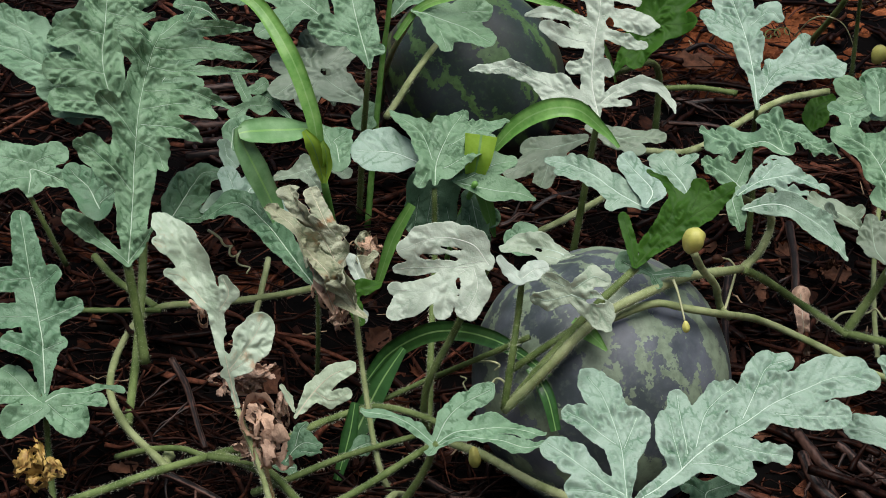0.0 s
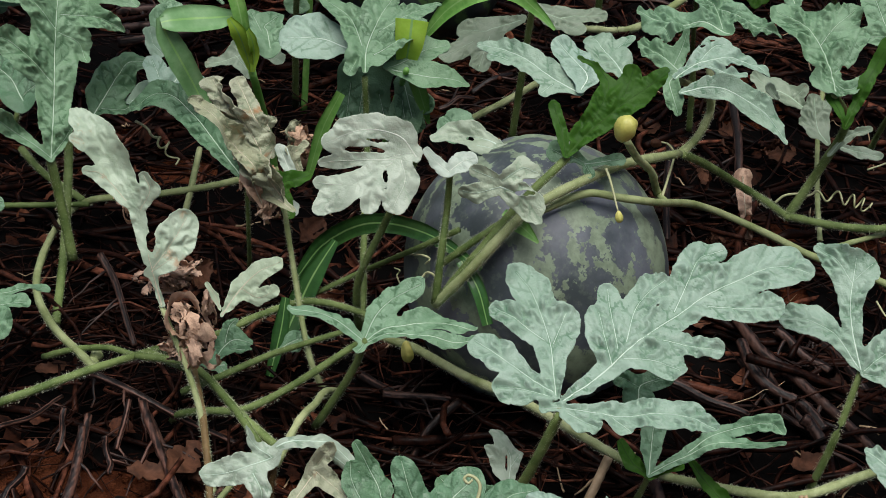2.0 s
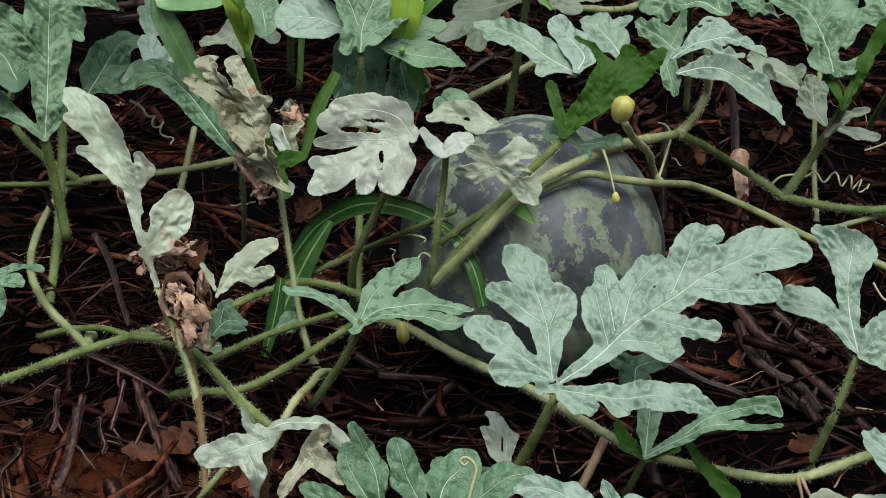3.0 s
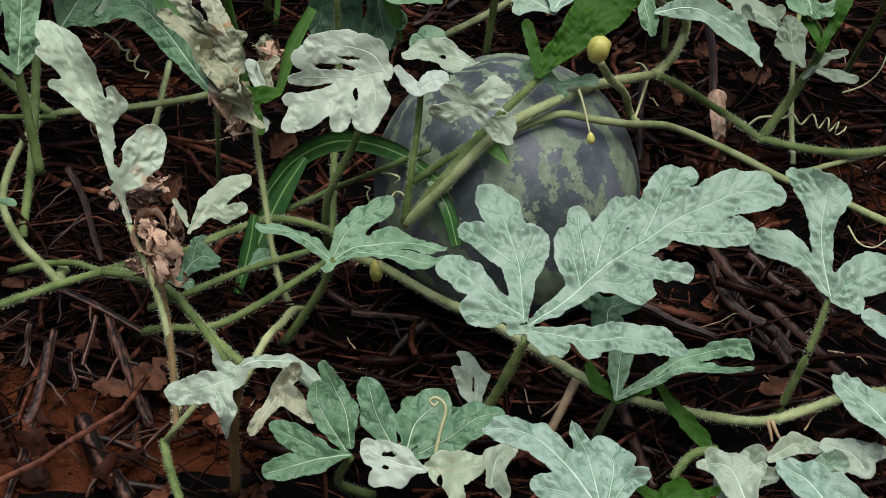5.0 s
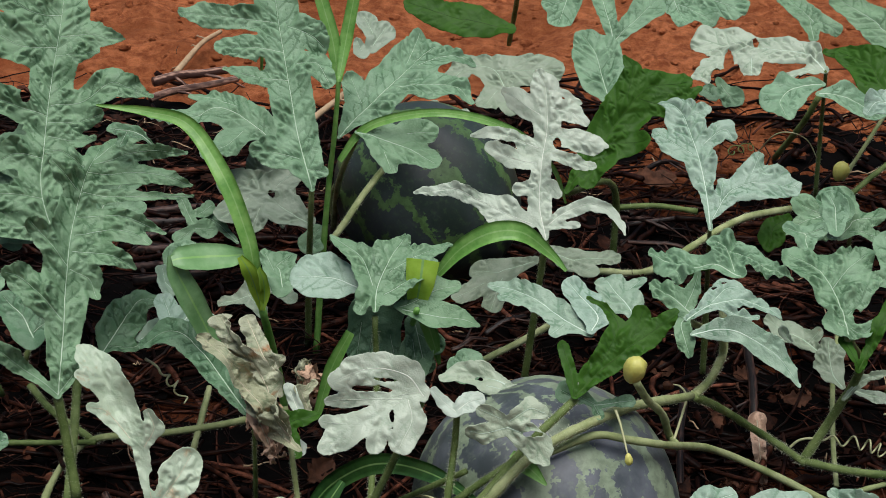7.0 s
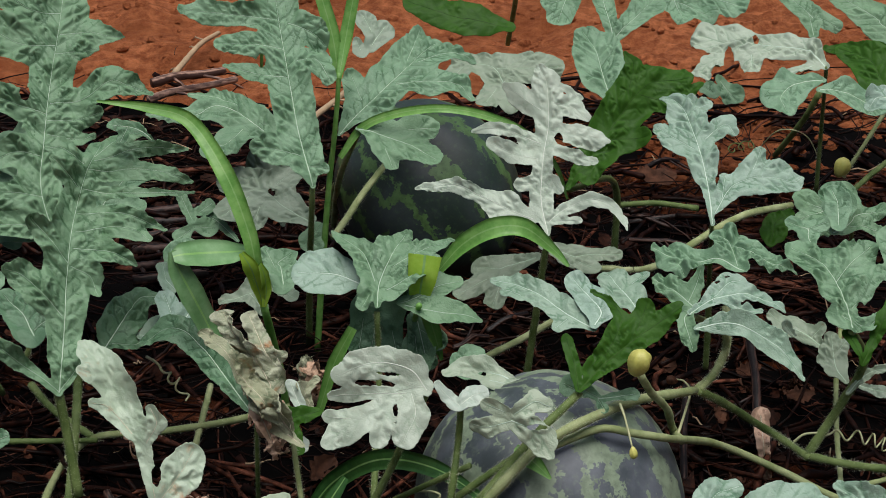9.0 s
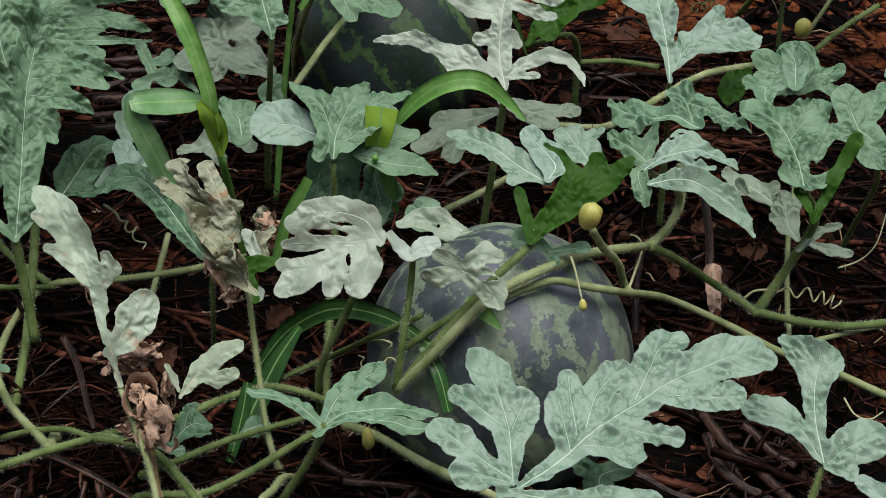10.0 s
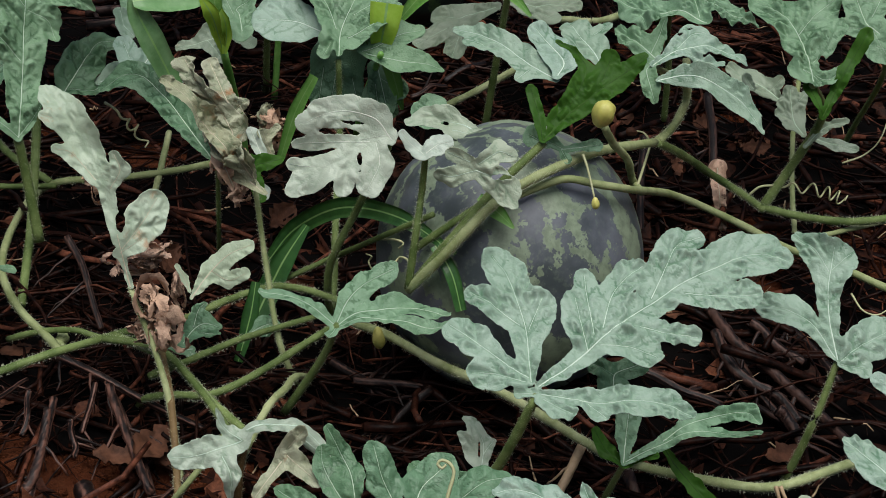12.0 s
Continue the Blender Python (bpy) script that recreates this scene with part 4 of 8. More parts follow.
leaf(side_vine, "deep", (-0.456, -0.158, 0.11), (0.25, -0.62, 0.75), (-0.09, 0.58, 0.81), [[(-0.1, -0.4, 3.1), (41.3, -0.3, 15.6), (52.1, -0.1, 18.2), (100.4, 5.4, 18.2), (114, 7.8, 15.6), (168.8, 14.3, 10.4)], [(68.8, 1.8, 10.6), (83.5, -33.7, 8)], [(102.5, 2.9, 10.5), (112.1, -10.1, 10.6)], [(41, 0.4, 10.6), (47.9, -16.1, 8)], [(74.6, 6.8, 13.2), (75.9, 35.1, 13.2)], [(113.9, 5.1, 13.3), (111.2, 33.8, 13.2)], [(35.7, 3.2, 10.5), (49.1, 29.4, 10.4)]], wave=0.006, stalk=[(-0.458, -0.154, 0.107), (-0.458, -0.16, 0.05), (-0.451, -0.19, 0)])
leaf(side_vine, "top", (-0.456, -0.162, 0.1), (0.12, -0.42, 0.9), (0.85, 0.5, 0.17), [[(0.3, -0.2, 3.9), (74, 1.8, 6.8)], [(1.5, -4.1, 8), (12.3, -28.7, 18.7)], [(13.1, -9.7, 11.3), (42.2, -18.9, 11.4)], [(-2, 0.9, 6.4), (-17.2, 41.4, 13.4)], [(-4.4, -4.7, 8.4), (-33, -6.5, 13.9)], [(-5.6, 12.7, 11.3), (-30.2, 24.5, 14.1)]], wave=0.005)
leaf(side_vine, "top", (-0.45, 0.295, 0.17), (0.15, -0.68, 0.72), (-0.5, 0.39, 0.77), [[(0.1, 0.2, 5), (28.6, -0.6, 12.6), (38.9, 0.5, 15.9), (71.9, 29.8, 25.4), (85.3, 43.1, 28.5), (131.8, 70.8, 25.2)], [(133.3, 67.2, 25.3), (173.6, 109.3, 18.9)], [(73.4, 42.4, 18.9), (77.6, 61.7, 15.7)], [(25.6, 18.4, 12.7), (55.2, 55.4, 19)], [(145.6, 46.7, 22.2), (179.9, 68.9, 15.8)]], stalk=[(-0.451, 0.299, 0.167), (-0.449, 0.272, 0.1), (-0.45, 0.261, 0.04)])
leaf(side_vine, "top", (-0.549, 0.194, 0.13), (0.17, -0.61, 0.78), (0.11, 0.64, 0.76), [[(-0.1, 0.3, 4.8), (15.9, 0.7, 18.1), (28.6, -0.2, 15.6), (14.7, -47.7, 6.3)], [(35.3, 1.1, 15.5), (50.6, -18.8, 15.6)], [(34.1, 7, 18.8), (38.7, 44.8, 18.7)], [(17.7, 3.8, 12.5), (6.1, 40.8, 15.6)]], stalk=[(-0.55, 0.198, 0.127), (-0.533, 0.198, 0.08), (-0.52, 0.211, 0.03)])
leaf(side_vine, "wither", (-0.17, -0.071, 0.15), (0.44, -0.77, 0.47), (-0.57, 0.16, 0.8), [[(-0.3, 0, 3.8), (30.3, 0, 10.7), (39, 1.6, 11.8), (78.9, -0.3, 10.7), (85.6, 2.4, 10.7), (125.7, -3.2, 6.4)], [(65.6, -2.3, 7.7), (72.2, 8.9, 6.1)], [(88.3, -6.6, 7.9), (101.2, -2, 5.2)]], wave=0.014, pucker=0.002, fold=0.7, stalk=[(-0.172, -0.067, 0.148), (-0.164, -0.084, 0.09), (-0.147, -0.149, 0.04), (-0.13, -0.165, 0)], r=0.003, stalk_mat=STEM_PALE)
leaf(side_vine, "wither", (-0.173, -0.071, 0.16), (-0.33, -0.79, 0.52), (-0.39, 0.61, 0.69), [[(0.2, 0, 4), (24.6, 0, 12.4), (34.6, 1, 14.1), (73.4, 4, 11.3), (78.7, 4.3, 11.2), (123.1, 12, 8.4)], [(53.7, -0.8, 8.1), (57.3, -20, 8.1)]], wave=0.014, pucker=0.002, fold=0.6)
leaf(side_vine, "wither", (-0.194, 0.005, 0.165), (-0.07, -0.77, 0.63), (-0.29, 0.62, 0.72), [[(0.1, -0.4, 5.4), (30.1, -0.1, 9.8), (34.6, 1.4, 9.7), (74.8, 9.3, 8.1)], [(22.6, -0.9, 6.6), (26.8, -14.2, 5.5)]], wave=0.014, pucker=0.002, fold=0.6)
leaf(side_vine, "dry", (-0.191, -0.073, 0.155), (0.12, -0.86, 0.5), (-0.43, 0.41, 0.8), [[(0, 0.4, 3.6), (23.5, 0.1, 7.8), (28.9, 1.1, 7.8), (52.8, -3.1, 5.2)], [(24.4, -2.5, 6.2), (30.5, -15.3, 6.2)]], wave=0.014, pucker=0.002, fold=0.4)
crumpled_leaf(side_vine, (-0.17, 0.086, 0.13), 0.011, DRY, 11, stretch=(1, 1, 1.4))
crumpled_leaf(side_vine, (-0.176, 0.094, 0.135), 0.009, WITHER, 12, stretch=(1, 1, 1.4))
crumpled_leaf(side_vine, (-0.161, 0.084, 0.125), 0.008, DRY, 13, stretch=(1, 1, 1.4))
crumpled_leaf(side_vine, (-0.201, -0.032, 0.15), 0.011, DRY, 14, stretch=(1, 1, 1.4))
crumpled_leaf(side_vine, (-0.214, 0.013, 0.16), 0.01, WITHER, 15, stretch=(1, 1, 1.4))
crumpled_leaf(side_vine, (-0.188, -0.058, 0.145), 0.009, DRY, 16, stretch=(1, 1, 1.4))
leaf(side_vine, "wither", (-0.167, 0.041, 0.125), (0.08, -0.76, 0.64), (-0.44, 0.55, 0.71), [[(0, 0.1, 3.9), (17.7, 0, 6.7)], [(17, -2.7, 4.4), (20.5, -15.7, 4.4)]], wave=0.012, pucker=0.002, fold=0.4)
leaf(side_vine, "under", (-0.17, -0.033, 0.12), (0.05, -0.42, 0.91), (-0.43, 0.81, 0.4), [[(0.2, 0.3, 5.5), (33.9, 0.1, 11.1), (36.9, -2.7, 9.6), (34.4, -29.9, 6.4)], [(40.9, -1.3, 9.5), (49.9, 9.1, 6.3)]])
leaf(side_vine, "pale", (-0.174, 0.022, 0.13), (0.08, -0.71, 0.7), (-0.38, 0.43, 0.82), [[(0, -0, 5.5), (26.4, -0.5, 6.6)], [(-31, 12.8, 8.2), (-16.5, 16.2, 5.5)]])
leaf(melon_vine, "pale", (-0.0454, -0.1369, 0.247), (0.05, -0.74, 0.67), (-0.01, 0.56, 0.83), [[(0.1, -0, 5), (16.6, 13.3, 14.5), (24, 35.6, 14.5), (19.3, 60.2, 14), (12.2, 75, 8.5)], [(-2, 18.2, 7), (-2.2, 45.3, 6), (-1.8, 67.5, 7.5), (-4.9, 82.8, 3)], [(-5.1, 20.7, 5), (-20.2, 47.7, 11.4), (-31.3, 68.3, 15.9), (-42.3, 82.5, 8.9)], [(-23.8, 64.9, 10.9), (-20.9, 85.6, 5.5)], [(-8.6, 25.6, 7), (-27.2, 37.4, 10.4), (-44.1, 41.3, 7.9)], [(-2, 13.3, 7), (-21, 9.8, 13.4), (-39.6, 17.7, 11.9)], [(4.1, 1.9, 8), (1, 20.7, 9)]], fold=0.03, wave=0.004, pucker=0.0006, curl=0.115, stalk=[(-0.046, -0.133, 0.243), (-0.075, -0.102, 0.157), (-0.102, -0.105, 0.09), (-0.104, -0.077, 0.01)], r=0.004, stalk_mat=STEM, holes=[(14.5, 34.0, 1.5, 8.9), (6.8, 56.2, 2.0, 7.4), (-9.8, 64.0, 1.3, 6.4), (-17.1, 27.1, 6.5, 2.0)])
leaf(melon_vine, "pale", (-0.0147, -0.1704, 0.2554), (0.02, -0.61, 0.79), (-0.01, 0.56, 0.83), [[(-0, 0, 7), (7.3, -10.1, 11), (8.8, -16, 8)], [(-1.6, 1.5, 7), (8.2, 13.1, 6), (16, 19.9, 4)]], fold=0.05, pucker=0.0006, stalk=[(-0.015, -0.167, 0.251), (-0.018, -0.164, 0.209), (-0.022, -0.184, 0.181), (-0.028, -0.195, 0.132)], r=0.0036, stalk_mat=STEM, wave=0.003)
leaf(melon_vine, "dusty", (0.0273, -0.1939, 0.2536), (-0.03, -0.88, 0.47), (-0.01, 0.56, 0.83), [[(0, 0, 6.7), (-7.2, -16.7, 12.5), (-17.2, -26.3, 12.5), (-29.2, -33.1, 4.3)], [(-1, 0, 5.8), (-5.8, 19.2, 9.1), (-3.9, 28.8, 6.2)], [(4.8, -2.4, 5.7), (15.8, -19.1, 9.6), (13.4, -28.6, 6.7)], [(6.7, 4.8, 5.7), (13.4, 19.2, 6.7)]], fold=0.05, holes=[(-5.2, -21.5, 2.4, 8.1)], wave=0.004)
leaf(melon_vine, "dusty", (0.0258, -0.0473, 0.2097), (0.02, -0.63, 0.78), (-0.01, 0.56, 0.83), [[(-0, -0, 5.4), (9.9, 21.8, 13.5), (14.8, 42.7, 11.3), (8.6, 56.3, 5.4)], [(-2.3, 17.7, 8.6), (-7.2, -8.3, 6.5), (-1.6, -24, 2.7)]], fold=0.05, holes=[(7.7, 23.9, 2.2, 4.2)], wave=0.004)
leaf(melon_vine, "under", (0.0864, -0.143, 0.2538), (-0.17, -0.69, 0.7), (-0.01, 0.56, 0.83), [[(0, -0, 2.5), (22.2, -19.1, 9), (41.2, -40.8, 13), (56.7, -60.1, 12), (72.2, -81.8, 5.5)], [(0, 1, 3), (20.8, 4.5, 5.5), (44.9, 12.1, 5.5)], [(30.8, -21.4, 9), (48.5, -30.3, 10), (66.2, -34.8, 6), (81.8, -22.6, 3), (88.7, -8.5, 1.5)], [(53.3, -47.9, 12), (74.6, -54.8, 8.5)], [(63.3, -67.3, 10), (78.3, -84.6, 3.5)], [(17.2, -5.5, 5.5), (30.8, -16.5, 6.5)]], fold=0.05, curl=0.1, stalk=[(0.087, -0.139, 0.25), (0.047, -0.169, 0.222), (0.008, -0.19, 0.18), (-0.028, -0.19, 0.127)], r=0.0045, wave=0.003, pucker=0.0011)
leaf(melon_vine, "top", (0.103, -0.124, 0.234), (-0.04, -0.71, 0.71), (0.99, 0.07, 0.14), [[(0, 0, 2.5), (31.3, 0, 6.1)], [(2.5, -0.3, 4), (-10.8, 9, 6.1)], [(0, 0, 2.5), (3.8, -11.4, 5)], [(-11.6, 6.7, 5.1), (-21.6, 13.7, 10.1)]], fold=0.05)
leaf(back_vine, "top", (-0.1024, 0.0789, 0.2109), (0.04, -0.52, 0.85), (-0.02, 0.45, 0.89), [[(0, -0, 3), (29.6, -2.2, 15), (62.3, -14.5, 20), (85.5, -27.1, 8.5)], [(30.9, 2.3, 15), (65, 13.6, 12.1), (85, 33.5, 9.1), (95.1, 43.8, 3)], [(47.8, -14.5, 15.1), (67.5, -42.7, 12.7), (76.6, -74.5, 3.6)], [(21.8, -8.9, 14.9), (41.2, -39.7, 9), (56.8, -58.4, 4.2)], [(15.4, 7.8, 13.7), (4.6, 13.3, 7.7)]], wave=0.004, pucker=0.0013, curl=0.12, stalk=[(-0.103, 0.082, 0.207), (-0.102, 0.075, 0.13), (-0.102, 0.004, 0.085), (-0.101, -0.071, 0.02)], r=0.0036)
leaf(back_vine, "light", (-0.1178, 0.1226, 0.2125), (0.04, -0.52, 0.86), (-0.02, 0.45, 0.89), [[(0, -0, 5.5), (13.3, 23.8, 20.8), (17.4, 43.6, 26.9), (17.4, 53.3, 20.2)]], wave=0.003, pucker=0.0005, curl=0.08)
leaf(back_vine, "top", (-0.0772, 0.1029, 0.2035), (0.03, -0.46, 0.89), (-0.02, 0.45, 0.89), [[(-0, -0, 5.5), (-8.3, -32.4, 16), (-12.4, -60.3, 11.7), (-17.2, -73, 4.3)], [(2, 3.9, 4.9), (11.5, -15.8, 14.8), (23.7, -35.6, 14.9), (27.1, -50.9, 8.1)]], wave=0.004, pucker=0.0005, curl=0.1, fold=0.12)
leaf(back_vine, "deep", (-0.107, 0.149, 0.17), (0.07, -0.88, 0.47), (-0.16, -0.47, -0.87), [[(-0.1, -0.2, 28.8), (23.7, -0.1, 25.9)], [(8.1, -13.3, 11.5), (37.3, -12.3, 11.5)], [(14.4, 17.1, 11.5), (33.7, 24.7, 8.6)]], fold=0.02)
leaf(back_vine, "deep", (-0.066, 0.142, 0.165), (0.05, -0.88, 0.47), (0.23, -0.45, -0.86), [[(0, -0.4, 11.5), (41.4, -0.1, 11.5)], [(9, 0.6, 11.5), (23, 14.3, 11.5)], [(13.4, -6.2, 8.6), (27.9, -7.5, 8.6)]], fold=0.02)
leaf(melon_vine, "light", (0.1056, 0.029, 0.2179), (-0.02, -0.41, 0.91), (-0.01, 0.56, 0.83), [[(0, -0, 4.2), (18.8, 25, 14.5), (42.5, 49.3, 14), (57.6, 73.9, 11), (68, 95.3, 4.3)], [(12.1, 25.1, 10.8), (4, 33.3, 7.2)], [(44.6, 68.4, 8.5), (51.4, 82, 7.3)]], wave=0.004, pucker=0.0007)
leaf(melon_vine, "light", (0.1067, 0.0246, 0.2265), (-0.03, -0.46, 0.89), (-0.01, 0.56, 0.83), [[(0.1, 0, 4.7), (14.8, -6.1, 14.1), (34.3, 5, 14.8), (50.7, 16.8, 12.5)]], wave=0.003, pucker=0.0007)
leaf(melon_vine, "light", (0.1514, 0.0633, 0.2155), (-0.03, -0.43, 0.9), (-0.01, 0.56, 0.83), [[(0, 0, 3.6), (24.3, 9.9, 17.7), (44.8, 22.7, 16), (55.8, 28.1, 11.7)], [(42, 6.2, 9.8), (48.8, -5, 6.1)]], wave=0.004, pucker=0.0007)
leaf(melon_vine, "top", (0.2042, 0.065, 0.2266), (-0.06, -0.46, 0.89), (-0.02, 0.45, 0.89), [[(-0, 0, 5.4), (13.2, 14.9, 12), (21.9, 25.6, 12.7), (30.6, 34.2, 6.7)], [(5.2, 6.4, 9), (21.8, -1.6, 7.2), (33.9, -6.3, 3.6)]], wave=0.006, pucker=0.0018)
leaf(melon_vine, "light", (0.1987, 0.052, 0.228), (-0.05, -0.43, 0.9), (-0.02, 0.45, 0.89), [[(-0, -0, 3), (14.7, -25.3, 9.7), (25.4, -51.6, 10.9), (22.7, -70.3, 9.7), (13.2, -84.3, 4.8), (8.5, -90.4, 1.8)], [(16, -23.2, 10.3), (35, -38, 11.5), (38.3, -46.8, 7.9)], [(9.3, -32.1, 4.8), (5.9, -53.4, 4.8), (3.9, -66.6, 3.6)]], wave=0.005, pucker=0.0014, stalk=[(0.199, 0.055, 0.223), (0.241, 0.107, 0.172), (0.233, 0.094, 0.14), (0.207, 0.036, 0.15)], r=0.0045, stalk_mat=STEM_PALE, holes=[(33.6, -26.6, 1.3, 3.3), (41.8, -37.2, 1.4, 2.7)])
leaf(melon_vine, "top", (0.2004, 0.0577, 0.2255), (-0.06, -0.61, 0.79), (-0.01, 0.56, 0.83), [[(-0, -0, 4), (-9.4, 7.1, 8.5), (-28.2, 3, 9.6), (-38.7, -0.1, 4)]], wave=0.004, pucker=0.0014)
leaf(melon_vine, "light", (0.2028, 0.0339, 0.2184), (-0.09, -0.38, 0.92), (-0.01, 0.56, 0.83), [[(-0, 0.1, 3), (7.3, -25.6, 8.5), (3.6, -52.2, 12.1), (-6.1, -75.9, 12.7), (-21, -91.3, 7.8), (-33.8, -100.4, 1.8)]], fold=0.14, wave=0.004, pucker=0.0006)
leaf(melon_vine, "top", (0.2588, 0.1343, 0.2291), (-0.06, -0.46, 0.89), (-0.02, 0.45, 0.89), [[(-0, -0, 5), (15.2, 27.4, 11.9), (13.9, 50.9, 15.7), (19.6, 70.5, 17), (28, 86.7, 5.7)], [(9.8, 65.1, 15), (1.5, 61.3, 8.1)], [(6.9, 6.4, 10), (27.7, 11.2, 18.2), (39, 16.4, 14.5), (44.7, 26.4, 6.9)], [(31.2, 10, 16.3), (22.1, -8.2, 14.4), (12.3, -28.4, 10.6), (4.6, -45.8, 4.4), (1.9, -53.4, 1.2)]], wave=0.008, pucker=0.0022, curl=0.092)
leaf(corner_vine, "top", (0.3487, 0.0265, 0.2267), (-0.03, -0.53, 0.85), (-0.02, 0.45, 0.89), [[(0, -0, 5.2), (24.5, 4.3, 12.7), (50.7, 10.7, 20.9), (76, 22.7, 22.3), (93.9, 40.9, 15.3)], [(50.7, 10.7, 20.9), (70.8, -4.9, 23.4), (83.5, -18.9, 12.9)], [(7.4, 5.7, 11.5), (12.3, 9.6, 13.8), (3.7, -3.5, 9.2)], [(19.6, -0.6, 6.9), (35, -13.6, 8.1), (56.9, -24.1, 11.6)], [(7.3, -2.7, 5.7), (2.5, -15, 6.9), (12.2, -27.5, 4.6)]], fold=0.1, wave=0.006, pucker=0.0018, curl=0.1, stalk=[(0.349, 0.03, 0.221), (0.376, 0.087, 0.155), (0.356, 0.1, 0.09), (0.328, 0.087, 0.045)], r=0.005, holes=[(19.6, -9.1, 6.8, 3.8)])
leaf(corner_vine, "under", (0.358, 0.006, 0.2), (-0.16, -0.75, 0.64), (0.43, 0.54, 0.73), [[(-0.1, 0.4, 3.1), (49, 0.1, 7.8)], [(1.4, 1, 2.6), (21.4, 24.1, 6.4)], [(50.8, 0.2, 6.3), (86.6, -2.7, 7.9)]])
leaf(corner_vine, "top", (0.433, 0.139, 0.22), (-0.08, -0.61, 0.79), (-0.75, 0.48, 0.45), [[(0.2, 0.1, 8.5), (8.1, -0.3, 14.3), (18.6, -0.6, 16.8), (47.6, -19.3, 16.9)], [(10.4, 0.6, 16.9), (-11.3, 10.1, 16.8)], [(-5.4, 11.6, 14.4), (-20.9, 7.8, 11.5)], [(14.7, 4.3, 11.6), (30.7, 15.1, 8.7)], [(18.2, -9.2, 11.2), (25, -34.9, 14)]], wave=0.005, stalk=[(0.433, 0.143, 0.217), (0.451, 0.169, 0.16), (0.448, 0.239, 0.06), (0.441, 0.267, 0)])
leaf(corner_vine, "top", (0.491, 0.176, 0.235), (-0.12, -0.48, 0.87), (-0.89, 0.43, 0.17), [[(-0, 0.2, 18.5), (39.8, -1.1, 15.5)], [(20.7, -21, 23.4), (39.4, -33.8, 17.7)], [(2.5, 8.8, 15.3), (8.8, 16.9, 18.4)]])
leaf(corner_vine, "dull", (0.3692, 0.1299, 0.105), (-0.12, -0.6, 0.79), (-0.02, 0.45, 0.89), [[(-0, 0, 3), (15.5, 8.7, 12), (36.2, 11.7, 14.5), (48.8, 12.5, 7.9)], [(18.6, 10.9, 10.8), (26, 22.1, 7.2)], [(37.5, 4.8, 9.7), (47.6, -2.3, 4.8)]], wave=0.006, pucker=0.0012)
leaf(corner_vine, "dull", (0.3593, 0.2196, 0.0988), (-0.11, -0.6, 0.79), (-0.02, 0.45, 0.89), [[(-0, 0.1, 3.1), (14.3, 17.5, 13.8), (23.5, 35.1, 15.2), (35.4, 50.5, 7.6)], [(11, 10.4, 8.8), (19.6, 1.9, 6.9)]], wave=0.006, pucker=0.0012)
leaf(corner_vine, "light", (0.2421, 0.2809, 0.2117), (-0.07, -0.59, 0.81), (-0.02, 0.45, 0.89), [[(0, 0, 2.6), (44.8, 3.3, 7.8), (80, 8.7, 18.3), (115.7, 17.2, 18.4), (144.7, 26, 21.2), (159.5, 35.1, 12), (168.5, 52.4, 2)], [(144.6, 16.7, 14.6), (150.3, 3, 8)], [(94.3, 17.6, 18.4), (111.6, 38.8, 17.1), (122.6, 51, 10.6)], [(13, -3.3, 3.2), (43.3, -20.8, 15.5), (54.2, -45.2, 22), (54.7, -69.3, 21.4), (50.4, -87.1, 11.6), (56.6, -96.9, 2.6)], [(65.4, -45.5, 16.9), (82.2, -52.1, 7.8)], [(29.5, -10.8, 7.7), (57.3, -15.1, 5.8)], [(107, 5.1, 10.5), (122.5, -16.7, 13.2), (110.9, -26.2, 5.3)]], wave=0.004, pucker=0.0012, curl=0.092, stalk=[(0.242, 0.284, 0.208), (0.251, 0.353, 0.132), (0.26, 0.42, 0.03)], r=0.003)
